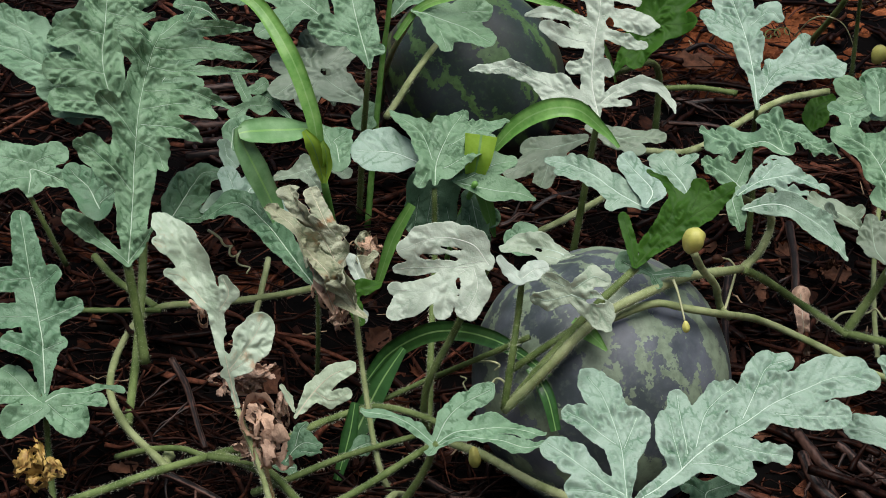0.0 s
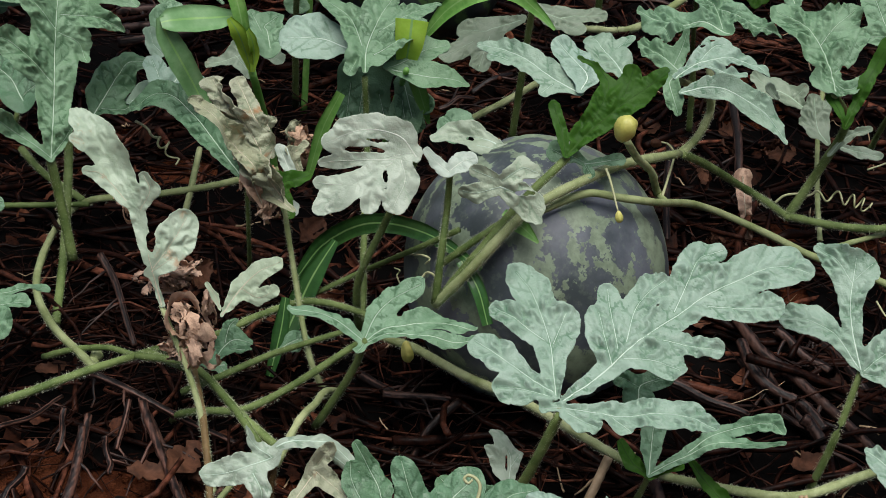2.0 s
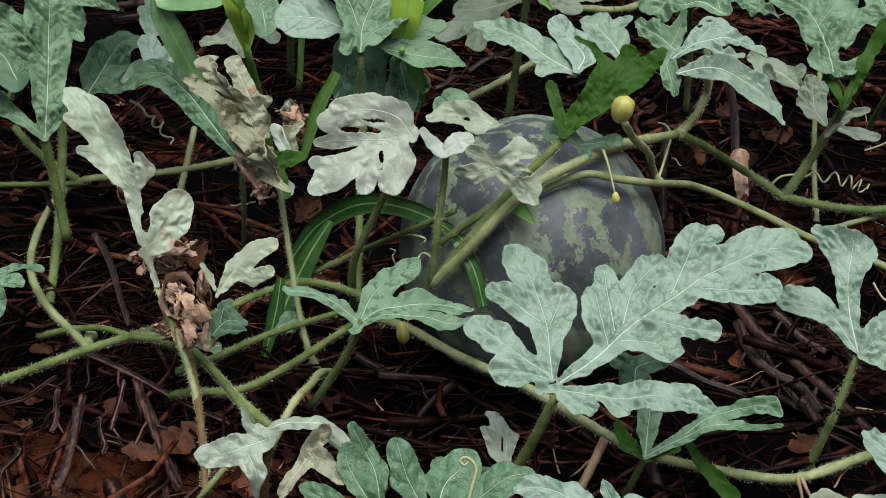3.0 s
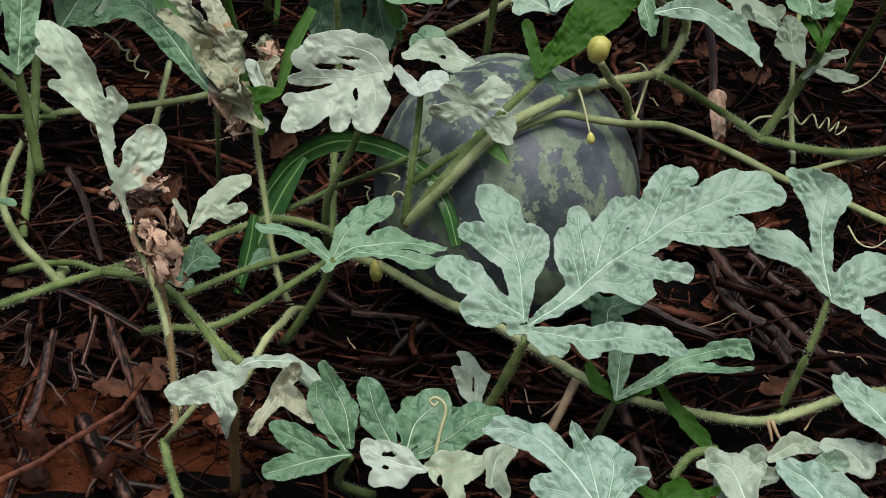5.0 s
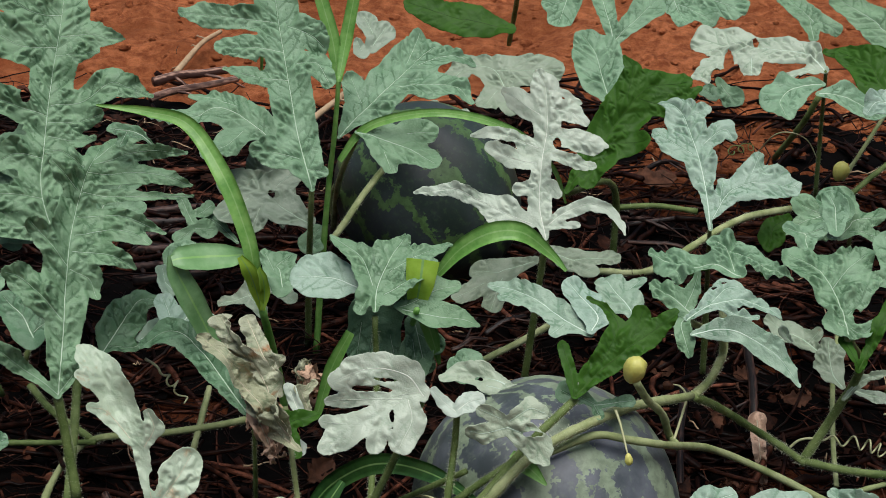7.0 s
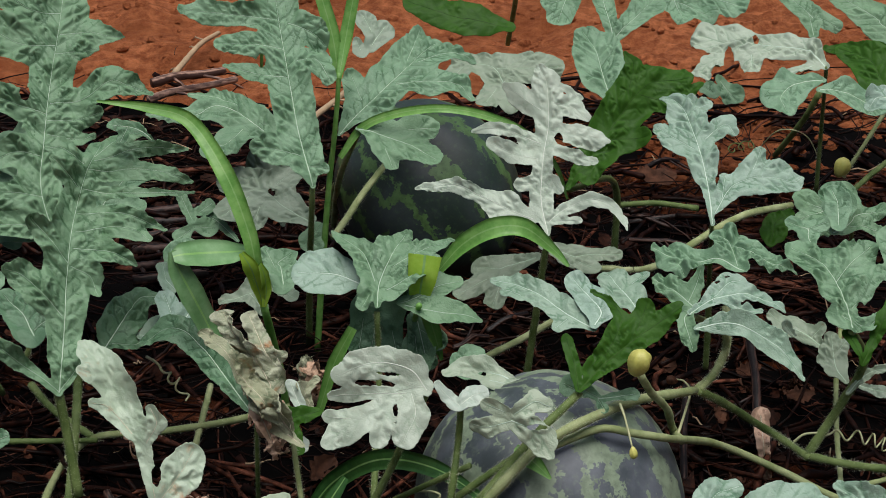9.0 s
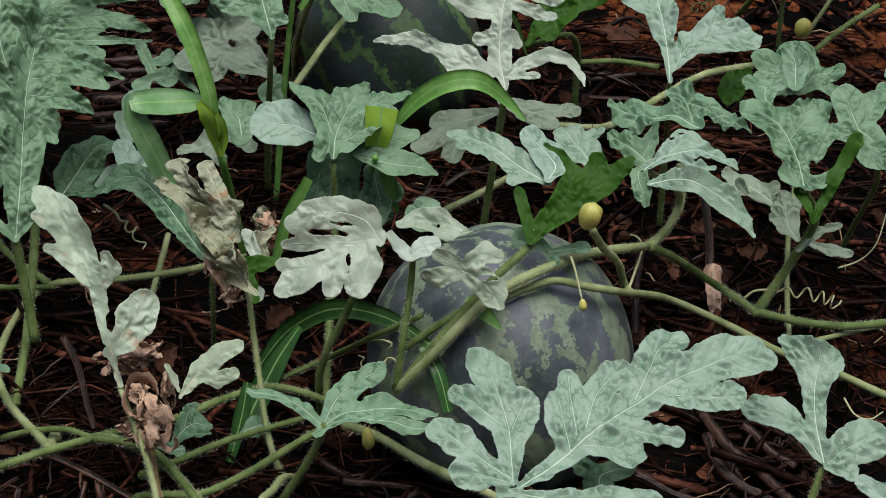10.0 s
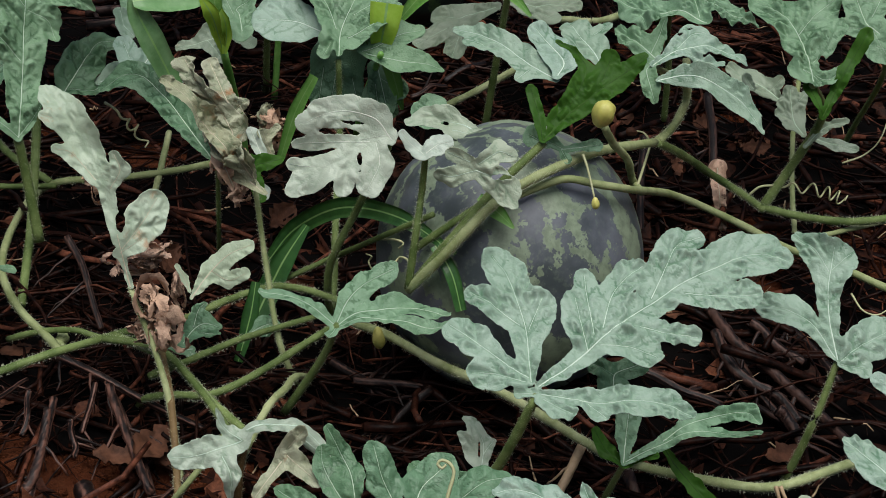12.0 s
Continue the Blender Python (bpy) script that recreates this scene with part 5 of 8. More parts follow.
leaf(back_vine, "pale", (0.0658, 0.2205, 0.2255), (-0.02, -0.78, 0.63), (-0.02, 0.45, 0.89), [[(0, 0, 3), (32.6, 6.3, 13.1), (56.9, 6.2, 12), (87.4, 3.2, 9.6), (118.1, -1.7, 14.4), (142.9, -1.8, 16.9), (164.6, -0.1, 15.7), (177.8, 5.8, 7.3)], [(160.2, -4.3, 7.2), (158.9, -21, 5.4), (150.7, -37.6, 3)], [(141.6, -6.6, 9.6), (139, -26.8, 13.3), (126.5, -42.1, 4.8)], [(112, -4.1, 8.4), (106.9, -32.4, 12.6), (103.1, -51.3, 11.4), (100.5, -64.3, 2.4)], [(88.6, -8.7, 7.2), (83.6, -32.3, 7.8), (79.8, -49.3, 4.8)], [(135.5, 5.9, 10.8), (151.8, 29.7, 13.3), (156.9, 42.8, 4.2)], [(98.5, 6.1, 10.8), (109.7, 32.7, 8.4), (113.6, 61.3, 6.6), (112.5, 76.7, 2.4)], [(81.3, 9.1, 8.4), (87.6, 35.7, 11.4), (97.6, 57.7, 6.6)]] + [[(55.7, 12.1, 7.2), (53.4, 26.9, 7.8)], [(55.6, -7.3, 7.2), (49.5, -12, 5.4)], [(16.9, 14, 4.8), (29.2, 44.6, 19.1), (41.4, 67, 9.6)], [(41.4, 67, 8.4), (53.7, 97.8, 7.8), (51.4, 126.2, 4.8), (49, 136.3, 1.8)], [(13.3, -1.2, 4.2), (28.9, -20.1, 7.7), (38.5, -43.7, 7.7), (32.3, -67, 6.5), (17.2, -78.6, 4.2), (4.5, -81.9, 1.8)], [(13.2, -5.3, 5.4), (16.7, -31.7, 4.2)]], fold=0.06, pucker=0.0009, stalk=[(0.066, 0.225, 0.222), (0.059, 0.24, 0.151), (0.046, 0.25, 0.03)], r=0.0042, holes=[(103.3, -12.3, 6.1, 4.2), (102.4, 35.7, 3.0, 4.7)], wave=0.005, curl=0.092)
leaf(corner_vine, "under", (0.0932, 0.426, 0.185), (-0.15, -0.77, 0.63), (-0.02, 0.45, 0.89), [[(0, 0, 3.3), (51.8, -35.9, 22.4), (99.8, -67.5, 27.8), (126.4, -93.1, 22.5), (132.5, -126.6, 14.5)], [(113.3, -67.3, 22.5), (147.2, -73.3, 9.3), (161.1, -63.4, 2.7)], [(111.7, -80.3, 18.5), (105.6, -119.1, 14.5), (125.3, -148.5, 4.6)], [(58.3, -48.8, 25.1), (59.2, -82.3, 13.2)], [(38.4, -36.2, 21.1), (13.1, -23.7, 11.8)]], stalk=[(0.094, 0.431, 0.181), (0.154, 0.561, 0.132), (0.159, 0.575, 0.02)], r=0.0045, wave=0.005, curl=0.115)
leaf(corner_vine, "top", (0.1497, 0.6054, 0.2188), (-0.04, -0.54, 0.84), (-0.02, 0.45, 0.89), [[(0, -0, 4.6), (39.9, 9.8, 29.1), (72.6, 17.1, 30.9), (91.8, 27.4, 18.6)]], wave=0.005, pucker=0.0012)
leaf(corner_vine, "top", (0.163, 0.803, 0.225), (-0.04, -0.61, 0.79), (-0.24, 0.63, 0.74), [[(-0.1, 0, 7.4), (78.8, -2.5, 16.4)], [(6.2, -3.1, 7.6), (45.3, -58.2, 22.9)]])
leaf(corner_vine, "top", (0.112, 1.067, 0.21), (-0.02, -0.61, 0.79), (-0.29, -0.61, -0.74), [[(0, 0.1, 24.5), (52, 1.8, 20.3)], [(20.8, -1.8, 25.5), (35.8, -15.2, 17)]])
leaf(corner_vine, "top", (0.249, 1.068, 0.22), (-0.05, -0.55, 0.83), (0.32, -0.68, -0.65), [[(0.2, 0.1, 20.3), (75.9, -3.6, 16.1)], [(29.8, 23.3, 26.4), (75.6, 73.4, 21.8)], [(43.2, 1.4, 21.8), (76.7, 31.5, 17.3)]])
leaf(corner_vine, "dusty", (0.4265, 0.723, 0.2251), (-0.08, -0.43, 0.9), (-0.02, 0.45, 0.89), [[(-0.1, -0, 4.2), (25, 21.3, 16.9), (36.7, 56.5, 23.8), (41.4, 92.1, 30.6), (52.1, 120.6, 32.5), (64.7, 142.1, 27.5)], [(31.9, 113.9, 15.3), (14.6, 142.9, 15.3), (-4.8, 156.1, 14.4), (-20.6, 149.2, 5)], [(21.5, 92.7, 18.6), (-7, 93.5, 10.1)], [(2.2, 15.3, 8.4), (-12.8, 44.2, 11.7)]], wave=0.005, pucker=0.0014, stalk=[(0.427, 0.725, 0.221), (0.436, 0.772, 0.122), (0.438, 0.777, 0.02)], r=0.003, holes=[(53.4, 86.7, 14.0, 4.4), (12.2, 121.5, 25.8, 6.5)], curl=0.092)
leaf(corner_vine, "top", (0.4123, 0.6592, 0.2287), (-0.08, -0.48, 0.87), (-0.02, 0.45, 0.89), [[(0, -0, 4.8), (-10.1, 36.9, 23.8), (-31.3, 52.8, 26.1), (-45.5, 49.2, 15.8)]], curl=0.08, wave=0.004)
leaf(corner_vine, "top", (0.4036, 0.6234, 0.2317), (-0.08, -0.45, 0.89), (-0.02, 0.45, 0.89), [[(0.1, 0, 4.8), (-1.4, -33.8, 19.8), (-11, -64.1, 17.4)]], wave=0.004)
leaf(corner_vine, "top", (0.31, 0.853, 0.15), (-0.06, -0.55, 0.83), (0.61, -0.6, -0.52), [[(-0, 0.3, 7.8), (26.5, -1.6, 17.1)], [(6.9, -20.3, 11.9), (-0.8, -21.4, 12)]])
leaf(corner_vine, "under", (0.52, 0.698, 0.23), (-0.14, -0.63, 0.77), (-0.85, 0.47, 0.23), [[(0.4, 0, 19.6), (42.9, 0, 19.8), (48.4, -2.7, 16.2), (101.6, 11.9, 5.7)], [(25, 12.6, 17.5), (0.4, 39, 13.9)]])
leaf(corner_vine, "top", (0.529, 0.759, 0.245), (-0.12, -0.54, 0.83), (-0.74, 0.56, 0.39), [[(0.1, 0.1, 22.7), (38.8, -2.5, 26.7), (49.8, -6.1, 23), (103, -6.1, 19.4)]])
leaf(corner_vine, "top", (0.43, 0.857, 0.215), (-0.09, -0.55, 0.83), (-0.14, 0.72, 0.68), [[(-0.1, 0, 7.4), (30.4, -1, 14.9)], [(27.3, -5.3, 15.6), (76.1, 20.6, 15.7)], [(26, -12.6, 12.1), (10.9, -29, 12.1)]])
leaf(corner_vine, "top", (0.415, 0.408, 0.16), (-0.11, -0.54, 0.83), (-0.25, 0.72, 0.65), [[(0.1, -0.1, 9.5), (17.7, -0.8, 15.9), (27.9, 1, 16.9), (25.1, 18.7, 16.9), (16.9, 31, 13.5), (6.2, 78.8, 5.4)], [(8.1, 13.9, 10.2), (32.6, 42.8, 17)], [(1, 16.1, 13.3), (-6.3, 36.2, 9.9)]], wave=0.006, stalk=[(0.416, 0.411, 0.156), (0.427, 0.46, 0.08), (0.431, 0.481, 0)])
leaf(corner_vine, "top", (0.383, 0.343, 0.17), (-0.09, -0.49, 0.87), (0.8, 0.4, 0.45), [[(-0.3, 0.5, 4.6), (27.3, 1.8, 13.1), (33.8, 3.2, 13.6), (57.7, -8.1, 10.2)], [(21.6, -1.9, 8.2), (45.2, -27.7, 6.8)]], wave=0.006)
leaf(back_vine, "top", (-0.1657, 0.4281, 0.2501), (0.05, -0.51, 0.86), (-0.02, 0.45, 0.89), [[(-0, 0, 3.6), (31.8, -25, 21.5), (72.4, -57.6, 29), (105.5, -84.2, 30.7), (130.7, -104.5, 19.1)], [(70.8, -64.1, 20.3), (75.7, -103.4, 20.3), (71.6, -136, 16), (54.5, -149.8, 5.1)], [(105.5, -90.8, 20.5), (125.7, -124.3, 14.7), (119.8, -155.9, 4.4)], [(107.2, -77.7, 20.5), (147.6, -92.2, 8.9)], [(46.3, -25, 20.2), (70.7, -15.9, 14.5)]], wave=0.005, pucker=0.0012, curl=0.092)
leaf(back_vine, "top", (-0.1831, 0.2829, 0.2498), (0.08, -0.72, 0.69), (-0.02, 0.45, 0.89), [[(0.1, 0, 3.1), (28.8, 7.3, 19.9), (67.5, 16.4, 22.5), (106.6, 22.6, 23.9), (146.1, 28.9, 24), (186, 35.2, 24.1), (219.6, 39.7, 24.2)], [(158, 32, 17.7), (165.8, 74.9, 13.9), (168.4, 97, 10.7)], [(195.4, 38.3, 17.8), (199.2, 75.3, 12.7), (202.4, 118.4, 14), (203, 139.9, 6.3)], [(124.9, 25.7, 13.9), (132.7, 68.5, 11.3), (139.3, 93, 3.8)], [(144.8, 16.6, 17.7), (146.2, -4.9, 17.1), (125, -17.1, 9.5)], [(191.4, 26, 17.8), (179.5, 1.3, 17.8), (171.5, -8.6, 11.4)], [(33.9, 13.3, 17.4), (40.4, 43.5, 16.8), (41.6, 58.6, 8.7)], [(21.1, 4.2, 14.9), (18.5, -12, 6.2)]], wave=0.005, stalk=[(-0.184, 0.287, 0.246), (-0.196, 0.342, 0.121), (-0.205, 0.386, 0)], r=0.004, holes=[(146.0, 55.2, 6.5, 4.9), (124.2, 78.1, 3.2, 3.7)], pucker=0.0013, curl=0.092)
leaf(back_vine, "top", (-0.241, 0.505, 0.2), (0.05, -0.41, 0.91), (-0.02, 0.45, 0.89), [[(-0.1, -0, 3.9), (28.9, 27.4, 21.9), (54.6, 55, 26.7), (65.7, 82.5, 21.3), (52.7, 108.8, 15.7), (56.4, 135.9, 11), (63.8, 161.9, 3.9)], [(27.1, 47.4, 21.8), (1.8, 66.5, 20.9), (-12.5, 84.5, 12.3)], [(65.7, 55.4, 17.3), (82.5, 83.2, 10.3), (84.3, 110.4, 5.5)]], wave=0.004, pucker=0.0011, curl=0.092)
leaf(back_vine, "top", (-0.1365, 0.3253, 0.2979), (0.04, -0.49, 0.87), (-0.02, 0.45, 0.89), [[(-0, 0, 3.4), (-11.5, -28.4, 21.7), (-22.8, -52.5, 22.3), (-41.6, -76.4, 13.5)], [(-28.1, -28.4, 16.2), (-46, -34.4, 8.7)], [(-3.9, -52.7, 15), (-0.9, -74.6, 12.3)]], stalk=[(-0.137, 0.328, 0.293), (-0.178, 0.528, 0.145), (-0.198, 0.65, 0.02)], r=0.004, stalk_mat=STEM_PALE, wave=0.004, curl=0.092)
leaf(back_vine, "dull", (0.029, 0.739, 0.16), (0.0, -0.56, 0.83), (-0.33, 0.67, 0.67), [[(-0.2, -0.1, 14.8), (39.9, -1.5, 22.3), (66.9, 4.6, 19.9), (90.6, 35.5, 16)], [(60.2, -1, 24), (36.7, -61.2, 24)], [(30.7, 8.9, 18.9), (14.6, 28.4, 15.1)], [(78.6, 39.8, 15.4), (68.9, 55.2, 15.4)]])
leaf(back_vine, "dull", (-0.043, 0.703, 0.15), (0.02, -0.61, 0.79), (-0.06, -0.64, -0.76), [[(-0.1, -0, 18.1), (30.6, 0.3, 15.9)], [(-3.2, -11.2, 18.7), (-13.7, -28.7, 15)], [(-5.1, 10.5, 15), (0.5, 22.7, 11.2)]])
leaf(back_vine, "dull", (-0.207, 0.447, 0.13), (0.06, -0.59, 0.81), (-0.87, 0.28, 0.41), [[(0.2, 0.2, 10.2), (35.9, -1.7, 23.9), (62.6, -6.2, 24), (106.1, -3.9, 20.6)], [(77.7, 7.3, 20.4), (84.7, 40.5, 16.9)], [(57.4, -22.7, 17), (51.9, -47, 17.1)], [(58.2, 13.2, 16.6), (54.4, 33.2, 14.6)]], holes=[(54.6, -10.8, 6.2, 4.7)])
leaf(back_vine, "dull", (-0.219, 0.335, 0.11), (0.06, -0.49, 0.87), (-0.95, -0.29, -0.14), [[(0.1, 0.1, 8.2), (37.5, 0.9, 15), (40.3, 4.6, 10.2), (75.5, 4.6, 6.8)], [(46.4, 3, 12.8), (38, 29, 7.7)], [(14.2, 4.1, 13.1), (3, 27.8, 7.8)]])
leaf(back_vine, "dull", (0.056, 0.315, 0.15), (-0.01, -0.52, 0.85), (-0.98, -0.15, -0.15), [[(0.2, -0.3, 6.6), (31.3, 0.6, 16.6), (41.9, 2.4, 16.5), (58.8, -5.4, 13.3)], [(37.3, 10.7, 15.6), (56.1, 44.8, 11.2)], [(56.9, 14, 16.3), (87.9, 24.6, 9.8)]], wave=0.006)
leaf(back_vine, "dull", (0.066, 0.391, 0.13), (-0.02, -0.52, 0.85), (0.93, -0.28, -0.23), [[(0.4, -0, 6.9), (38.9, -1.5, 17.1), (41.6, 0.1, 10.3), (77.6, 21, 10.3)], [(44.3, -6.9, 10.2), (63.1, -9.9, 10.2)]])
leaf(back_vine, "top", (-0.337, 0.427, 0.13), (0.1, -0.55, 0.83), (0.97, 0.22, 0.05), [[(-0.1, -0, 4.9), (12.3, 0.1, 13.9)], [(-2.5, 8, 6.6), (-10.6, 41.2, 6.6)], [(-7, -2.9, 5.4), (-16.2, -9, 11.5)], [(5.4, 18.5, 6.9), (19.5, 26.8, 8.3)]])
leaf(back_vine, "top", (-0.337, 0.247, 0.14), (0.1, -0.52, 0.85), (0.04, 0.75, 0.66), [[(-0.2, -0.3, 6), (43.9, 0.6, 12.2), (50, 0, 9.8), (61.1, -14.5, 9.8)]])
leaf(back_vine, "under", (0.024, 0.922, 0.2), (0.0, -0.64, 0.77), (-0.97, 0.18, 0.15), [[(0.1, 0.2, 10.6), (53.7, 0.1, 26.6), (71.6, 2.4, 26.3), (132.9, -3.8, 17.6)]], fold=0.05, pucker=0.0003)
leaf(back_vine, "dull", (-0.166, 0.96, 0.16), (0.04, -0.56, 0.83), (0.54, 0.62, 0.57), [[(0.1, -0.3, 12.2), (23.5, 1.2, 20.5)], [(15.9, 10.9, 12.1), (29, 31.5, 16.2)], [(-17, 7, 12.1), (-10.5, 17.2, 8)]])
leaf(front_vine, "light", (0.0782, -0.3834, 0.1723), (-0.03, -0.45, 0.89), (-0.01, 0.56, 0.83), [[(0, -0, 2.8), (13.4, -18.8, 7.5), (31.4, -37, 10.4), (50.6, -57.7, 14.2), (72.5, -85.4, 14.3), (93.2, -113.4, 14.4), (109.5, -141.5, 18.3), (121.1, -165, 21.3), (123.8, -183.5, 19.3), (119.7, -197.8, 9.7)], [(3.9, 5.8, 3.7), (25.6, 7.9, 10.4), (50.7, 10.1, 14.7), (77.1, 17.7, 13.9), (99.8, 26, 16.9), (109.7, 32.9, 14)], [(49.7, 7.8, 16.2), (68.5, 0.9, 16.2)], [(54.2, 14.6, 11.4), (71.9, 37.3, 12), (79, 50.2, 9.6)], [(8.3, 8, 3.8), (24.4, 32.6, 8), (38.8, 50.7, 14.7), (48.3, 63.5, 12.8)], [(4.8, 10.2, 4.7), (10.6, 32.5, 12.7), (12, 43.7, 12.7)], [(32.4, -39.3, 8.5), (53.5, -34.3, 14.3), (71.2, -30.9, 14.3)]] + [[(45.9, -44, 11.4), (84.1, -38.4, 12.5), (96, -37.3, 9.6)], [(52, -50.9, 11.4), (84.2, -59.4, 12.9), (100.3, -72.6, 14.4), (106.6, -81, 6.8)], [(80.8, -90.2, 13.4), (110.9, -103.6, 15.9), (128.3, -112.6, 16), (134.7, -126.7, 8.7)], [(37.9, -48.4, 7.6), (37.1, -70.8, 12.8), (30.2, -86.7, 11.8)], [(55.2, -80.3, 10.4), (48.8, -102.6, 9.9), (46.9, -121.4, 8)], [(86, -117.7, 11.5), (84.1, -144.8, 13.4), (85.3, -167.5, 12.4)], [(-6.8, -2.2, 3.7), (-10.5, -25.2, 7.9), (-13.2, -51.7, 12.1), (-12.1, -78.2, 13), (-16.7, -100, 13), (-24.3, -114.7, 6)], [(-10.7, -3, 6.5), (-16.9, -14, 10.7), (-21.7, -23.3, 7)], [(-14.3, -38.4, 8.4), (-21.5, -47.1, 9.7)]] + [[(-4.9, 0, 3.7), (-5, 15.6, 4.7)]], fold=0.015, droop=0.03, wave=0.002, pucker=0.0014, stalk=[(0.078, -0.381, 0.167), (0.072, -0.392, 0.158), (0.05, -0.382, 0.09), (0.021, -0.366, 0.015)], r=0.0048, curl=0.034)
leaf(front_vine, "light", (0.3322, -0.2912, 0.1362), (-0.14, -0.58, 0.8), (-0.01, 0.56, 0.83), [[(-0, 0, 2.9), (33.6, 6.5, 8.8), (61.2, 7.6, 10.8), (84.1, 4.4, 20.7)], [(76.5, 6.4, 12.8), (95.8, 18, 13.8), (107.6, 32.1, 5.9)], [(79, 4, 14.7), (88.2, -5.5, 12.8)], [(1.9, 1.8, 2.9), (28.5, 18.7, 8.8), (41.3, 39.7, 16.6), (45.2, 55.2, 13.2)], [(-1, -2.3, 3.9), (11.5, -15.9, 14.5), (24.1, -34.6, 19.4)], [(-3.4, -2.2, 3.9), (-6.6, -20.2, 8.7)]], fold=0.08, droop=0.05, curl=0.115, stalk=[(0.333, -0.288, 0.132), (0.316, -0.308, 0.082), (0.299, -0.307, 0.015)], r=0.0036, wave=0.004, pucker=0.001)
leaf(front_vine, "top", (-0.0868, -0.2399, 0.1286), (0.02, -0.19, 0.98), (-0.01, 0.56, 0.83), [[(-0, -0, 4), (12.7, -28.4, 10.3), (18.8, -53, 12.1), (14.9, -77.6, 11.5), (8.2, -91.2, 6.3)], [(-0, 1.9, 4), (16.5, 29.7, 9.2), (23.9, 53, 10.9), (27.2, 65.5, 4.6)], [(1.3, 1, 4), (22.7, -9.6, 9.8), (37.7, -23.4, 12.7), (45.3, -43.3, 8.7)], [(-2, -1.5, 4), (1.4, -33.3, 7.4), (-3.8, -67.4, 8), (-5.7, -93.3, 3.4)], [(-2.7, 1.9, 4.5), (-10.6, 5.6, 5.7)]], wave=0.005, stalk=[(-0.087, -0.239, 0.123), (-0.103, -0.231, 0.077), (-0.137, -0.221, 0.01)], r=0.004, pucker=0.0009, curl=0.138)
leaf(front_vine, "dusty", (-0.1492, -0.4041, 0.1414), (0.06, -0.57, 0.82), (-0.02, 0.6, 0.8), [[(-0, -0, 4.1), (2.3, -9.8, 6.4), (6.9, -36.4, 7.7), (-2.3, -52.1, 5.9), (-12, -61.5, 5.9)], [(-7.8, 3.4, 7.2), (-16.1, 28.9, 12.6), (-20.7, 50.8, 9.5), (-21.1, 57.8, 2.7)], [(-20.7, 18.6, 10.8), (-35.2, 11.7, 8.1), (-51.1, 12.3, 1.8)], [(-6.9, 4.3, 9.1), (6, 19.6, 4.1), (15.7, 23.8, 1.8)], [(-4.6, -45.4, 3.2), (-16.5, -63.3, 5.4), (-23.9, -77.5, 5)]], wave=0.006, pucker=0.001, fold=-0.35, curl=0.3, stalk=[(-0.15, -0.395, 0.128), (-0.158, -0.404, 0.083), (-0.161, -0.398, -0.01)], r=0.0042, stalk_mat=STEM_BROWN, holes=[(10.6, 13.9, 5.1, 3.6)])
leaf(front_vine, "wither", (-0.121, -0.416, 0.12), (0.07, -0.64, 0.77), (-0.55, -0.67, -0.5), [[(-0.1, -0.3, 6.7), (33.7, 0, 4.5)], [(-6.3, 0.7, 8.9), (-0.9, 31.7, 6.7)], [(-10, -1.9, 6.8), (-22.1, 0, 6.8)]], wave=0.012, pucker=0.002)
leaf(front_vine, "deep", (-0.0609, -0.46, 0.0987), (0.04, -0.52, 0.85), (-0.02, 0.6, 0.8), [[(0.1, -0, 2.2), (-3.6, 26.3, 10.7), (-10.8, 52.5, 10.3), (-13.5, 62, 6.7)], [(3.7, 26.4, 9), (15.6, 47.6, 10.3), (22, 57.4, 6.3)], [(2.8, 3.5, 3.1), (24.8, 16.9, 9.9), (43.2, 25.9, 9.1), (52.5, 26.9, 5.4)], [(6.4, 0, 3.1), (34, 4.1, 10.9), (52.5, 12.7, 8.2), (67.5, 21.7, 4.6)]], stalk=[(-0.061, -0.457, 0.094), (-0.072, -0.44, 0.051), (-0.045, -0.423, 0.02)], r=0.004, wave=0.004, pucker=0.0012)
leaf(front_vine, "deep", (-0.0172, -0.4488, 0.0965), (0.01, -0.54, 0.84), (-0.02, 0.6, 0.8), [[(-0, 0, 3.6), (20.6, -6.5, 16.3), (35.4, -19.9, 16.4)], [(-3.2, 8.9, 2.7), (24.2, 23.3, 14.5), (43.6, 29.3, 10)], [(-3.2, -8.8, 4.5), (10.6, -35.5, 14.5), (22.6, -53.3, 15.4), (27.3, -69.4, 7.7)]], wave=0.004)
leaf(front_vine, "pale", (-0.0038, -0.504, 0.1263), (0.01, -0.49, 0.87), (-0.02, 0.6, 0.8), [[(0, -0, 3), (6.2, 20.4, 14.8), (14.1, 34.9, 12.2), (18.6, 39.7, 7.9)], [(-4.4, 20.3, 9.6), (-6.2, 33, 7.8)]], wave=0.007, pucker=0.0012, fold=0.02, holes=[(13.3, 24.7, 2.2, 6.0), (2.6, 28.0, 1.8, 2.5)])
leaf(front_vine, "sick", (-0.0009, -0.4959, 0.1201), (0.01, -0.49, 0.87), (-0.02, 0.6, 0.8), [[(-0.1, 0, 3.1), (-3.6, -14.9, 14.9), (2.7, -32.1, 11.8), (6.7, -43.3, 5.3)], [(-13.3, -19.2, 9.6), (-24.8, -23.4, 6.1)]], wave=0.006, pucker=0.0012, holes=[(-12.5, -9.8, 5.4, 2.1)])
leaf(front_vine, "dusty", (0.0473, -0.5167, 0.1227), (-0.02, -0.54, 0.84), (-0.02, 0.6, 0.8), [[(-0, 0, 3.4), (21.7, -5, 10.3), (30.5, -14.4, 6)], [(5.2, -5, 7.7), (-4.2, -10.1, 5.1)]], wave=0.005)
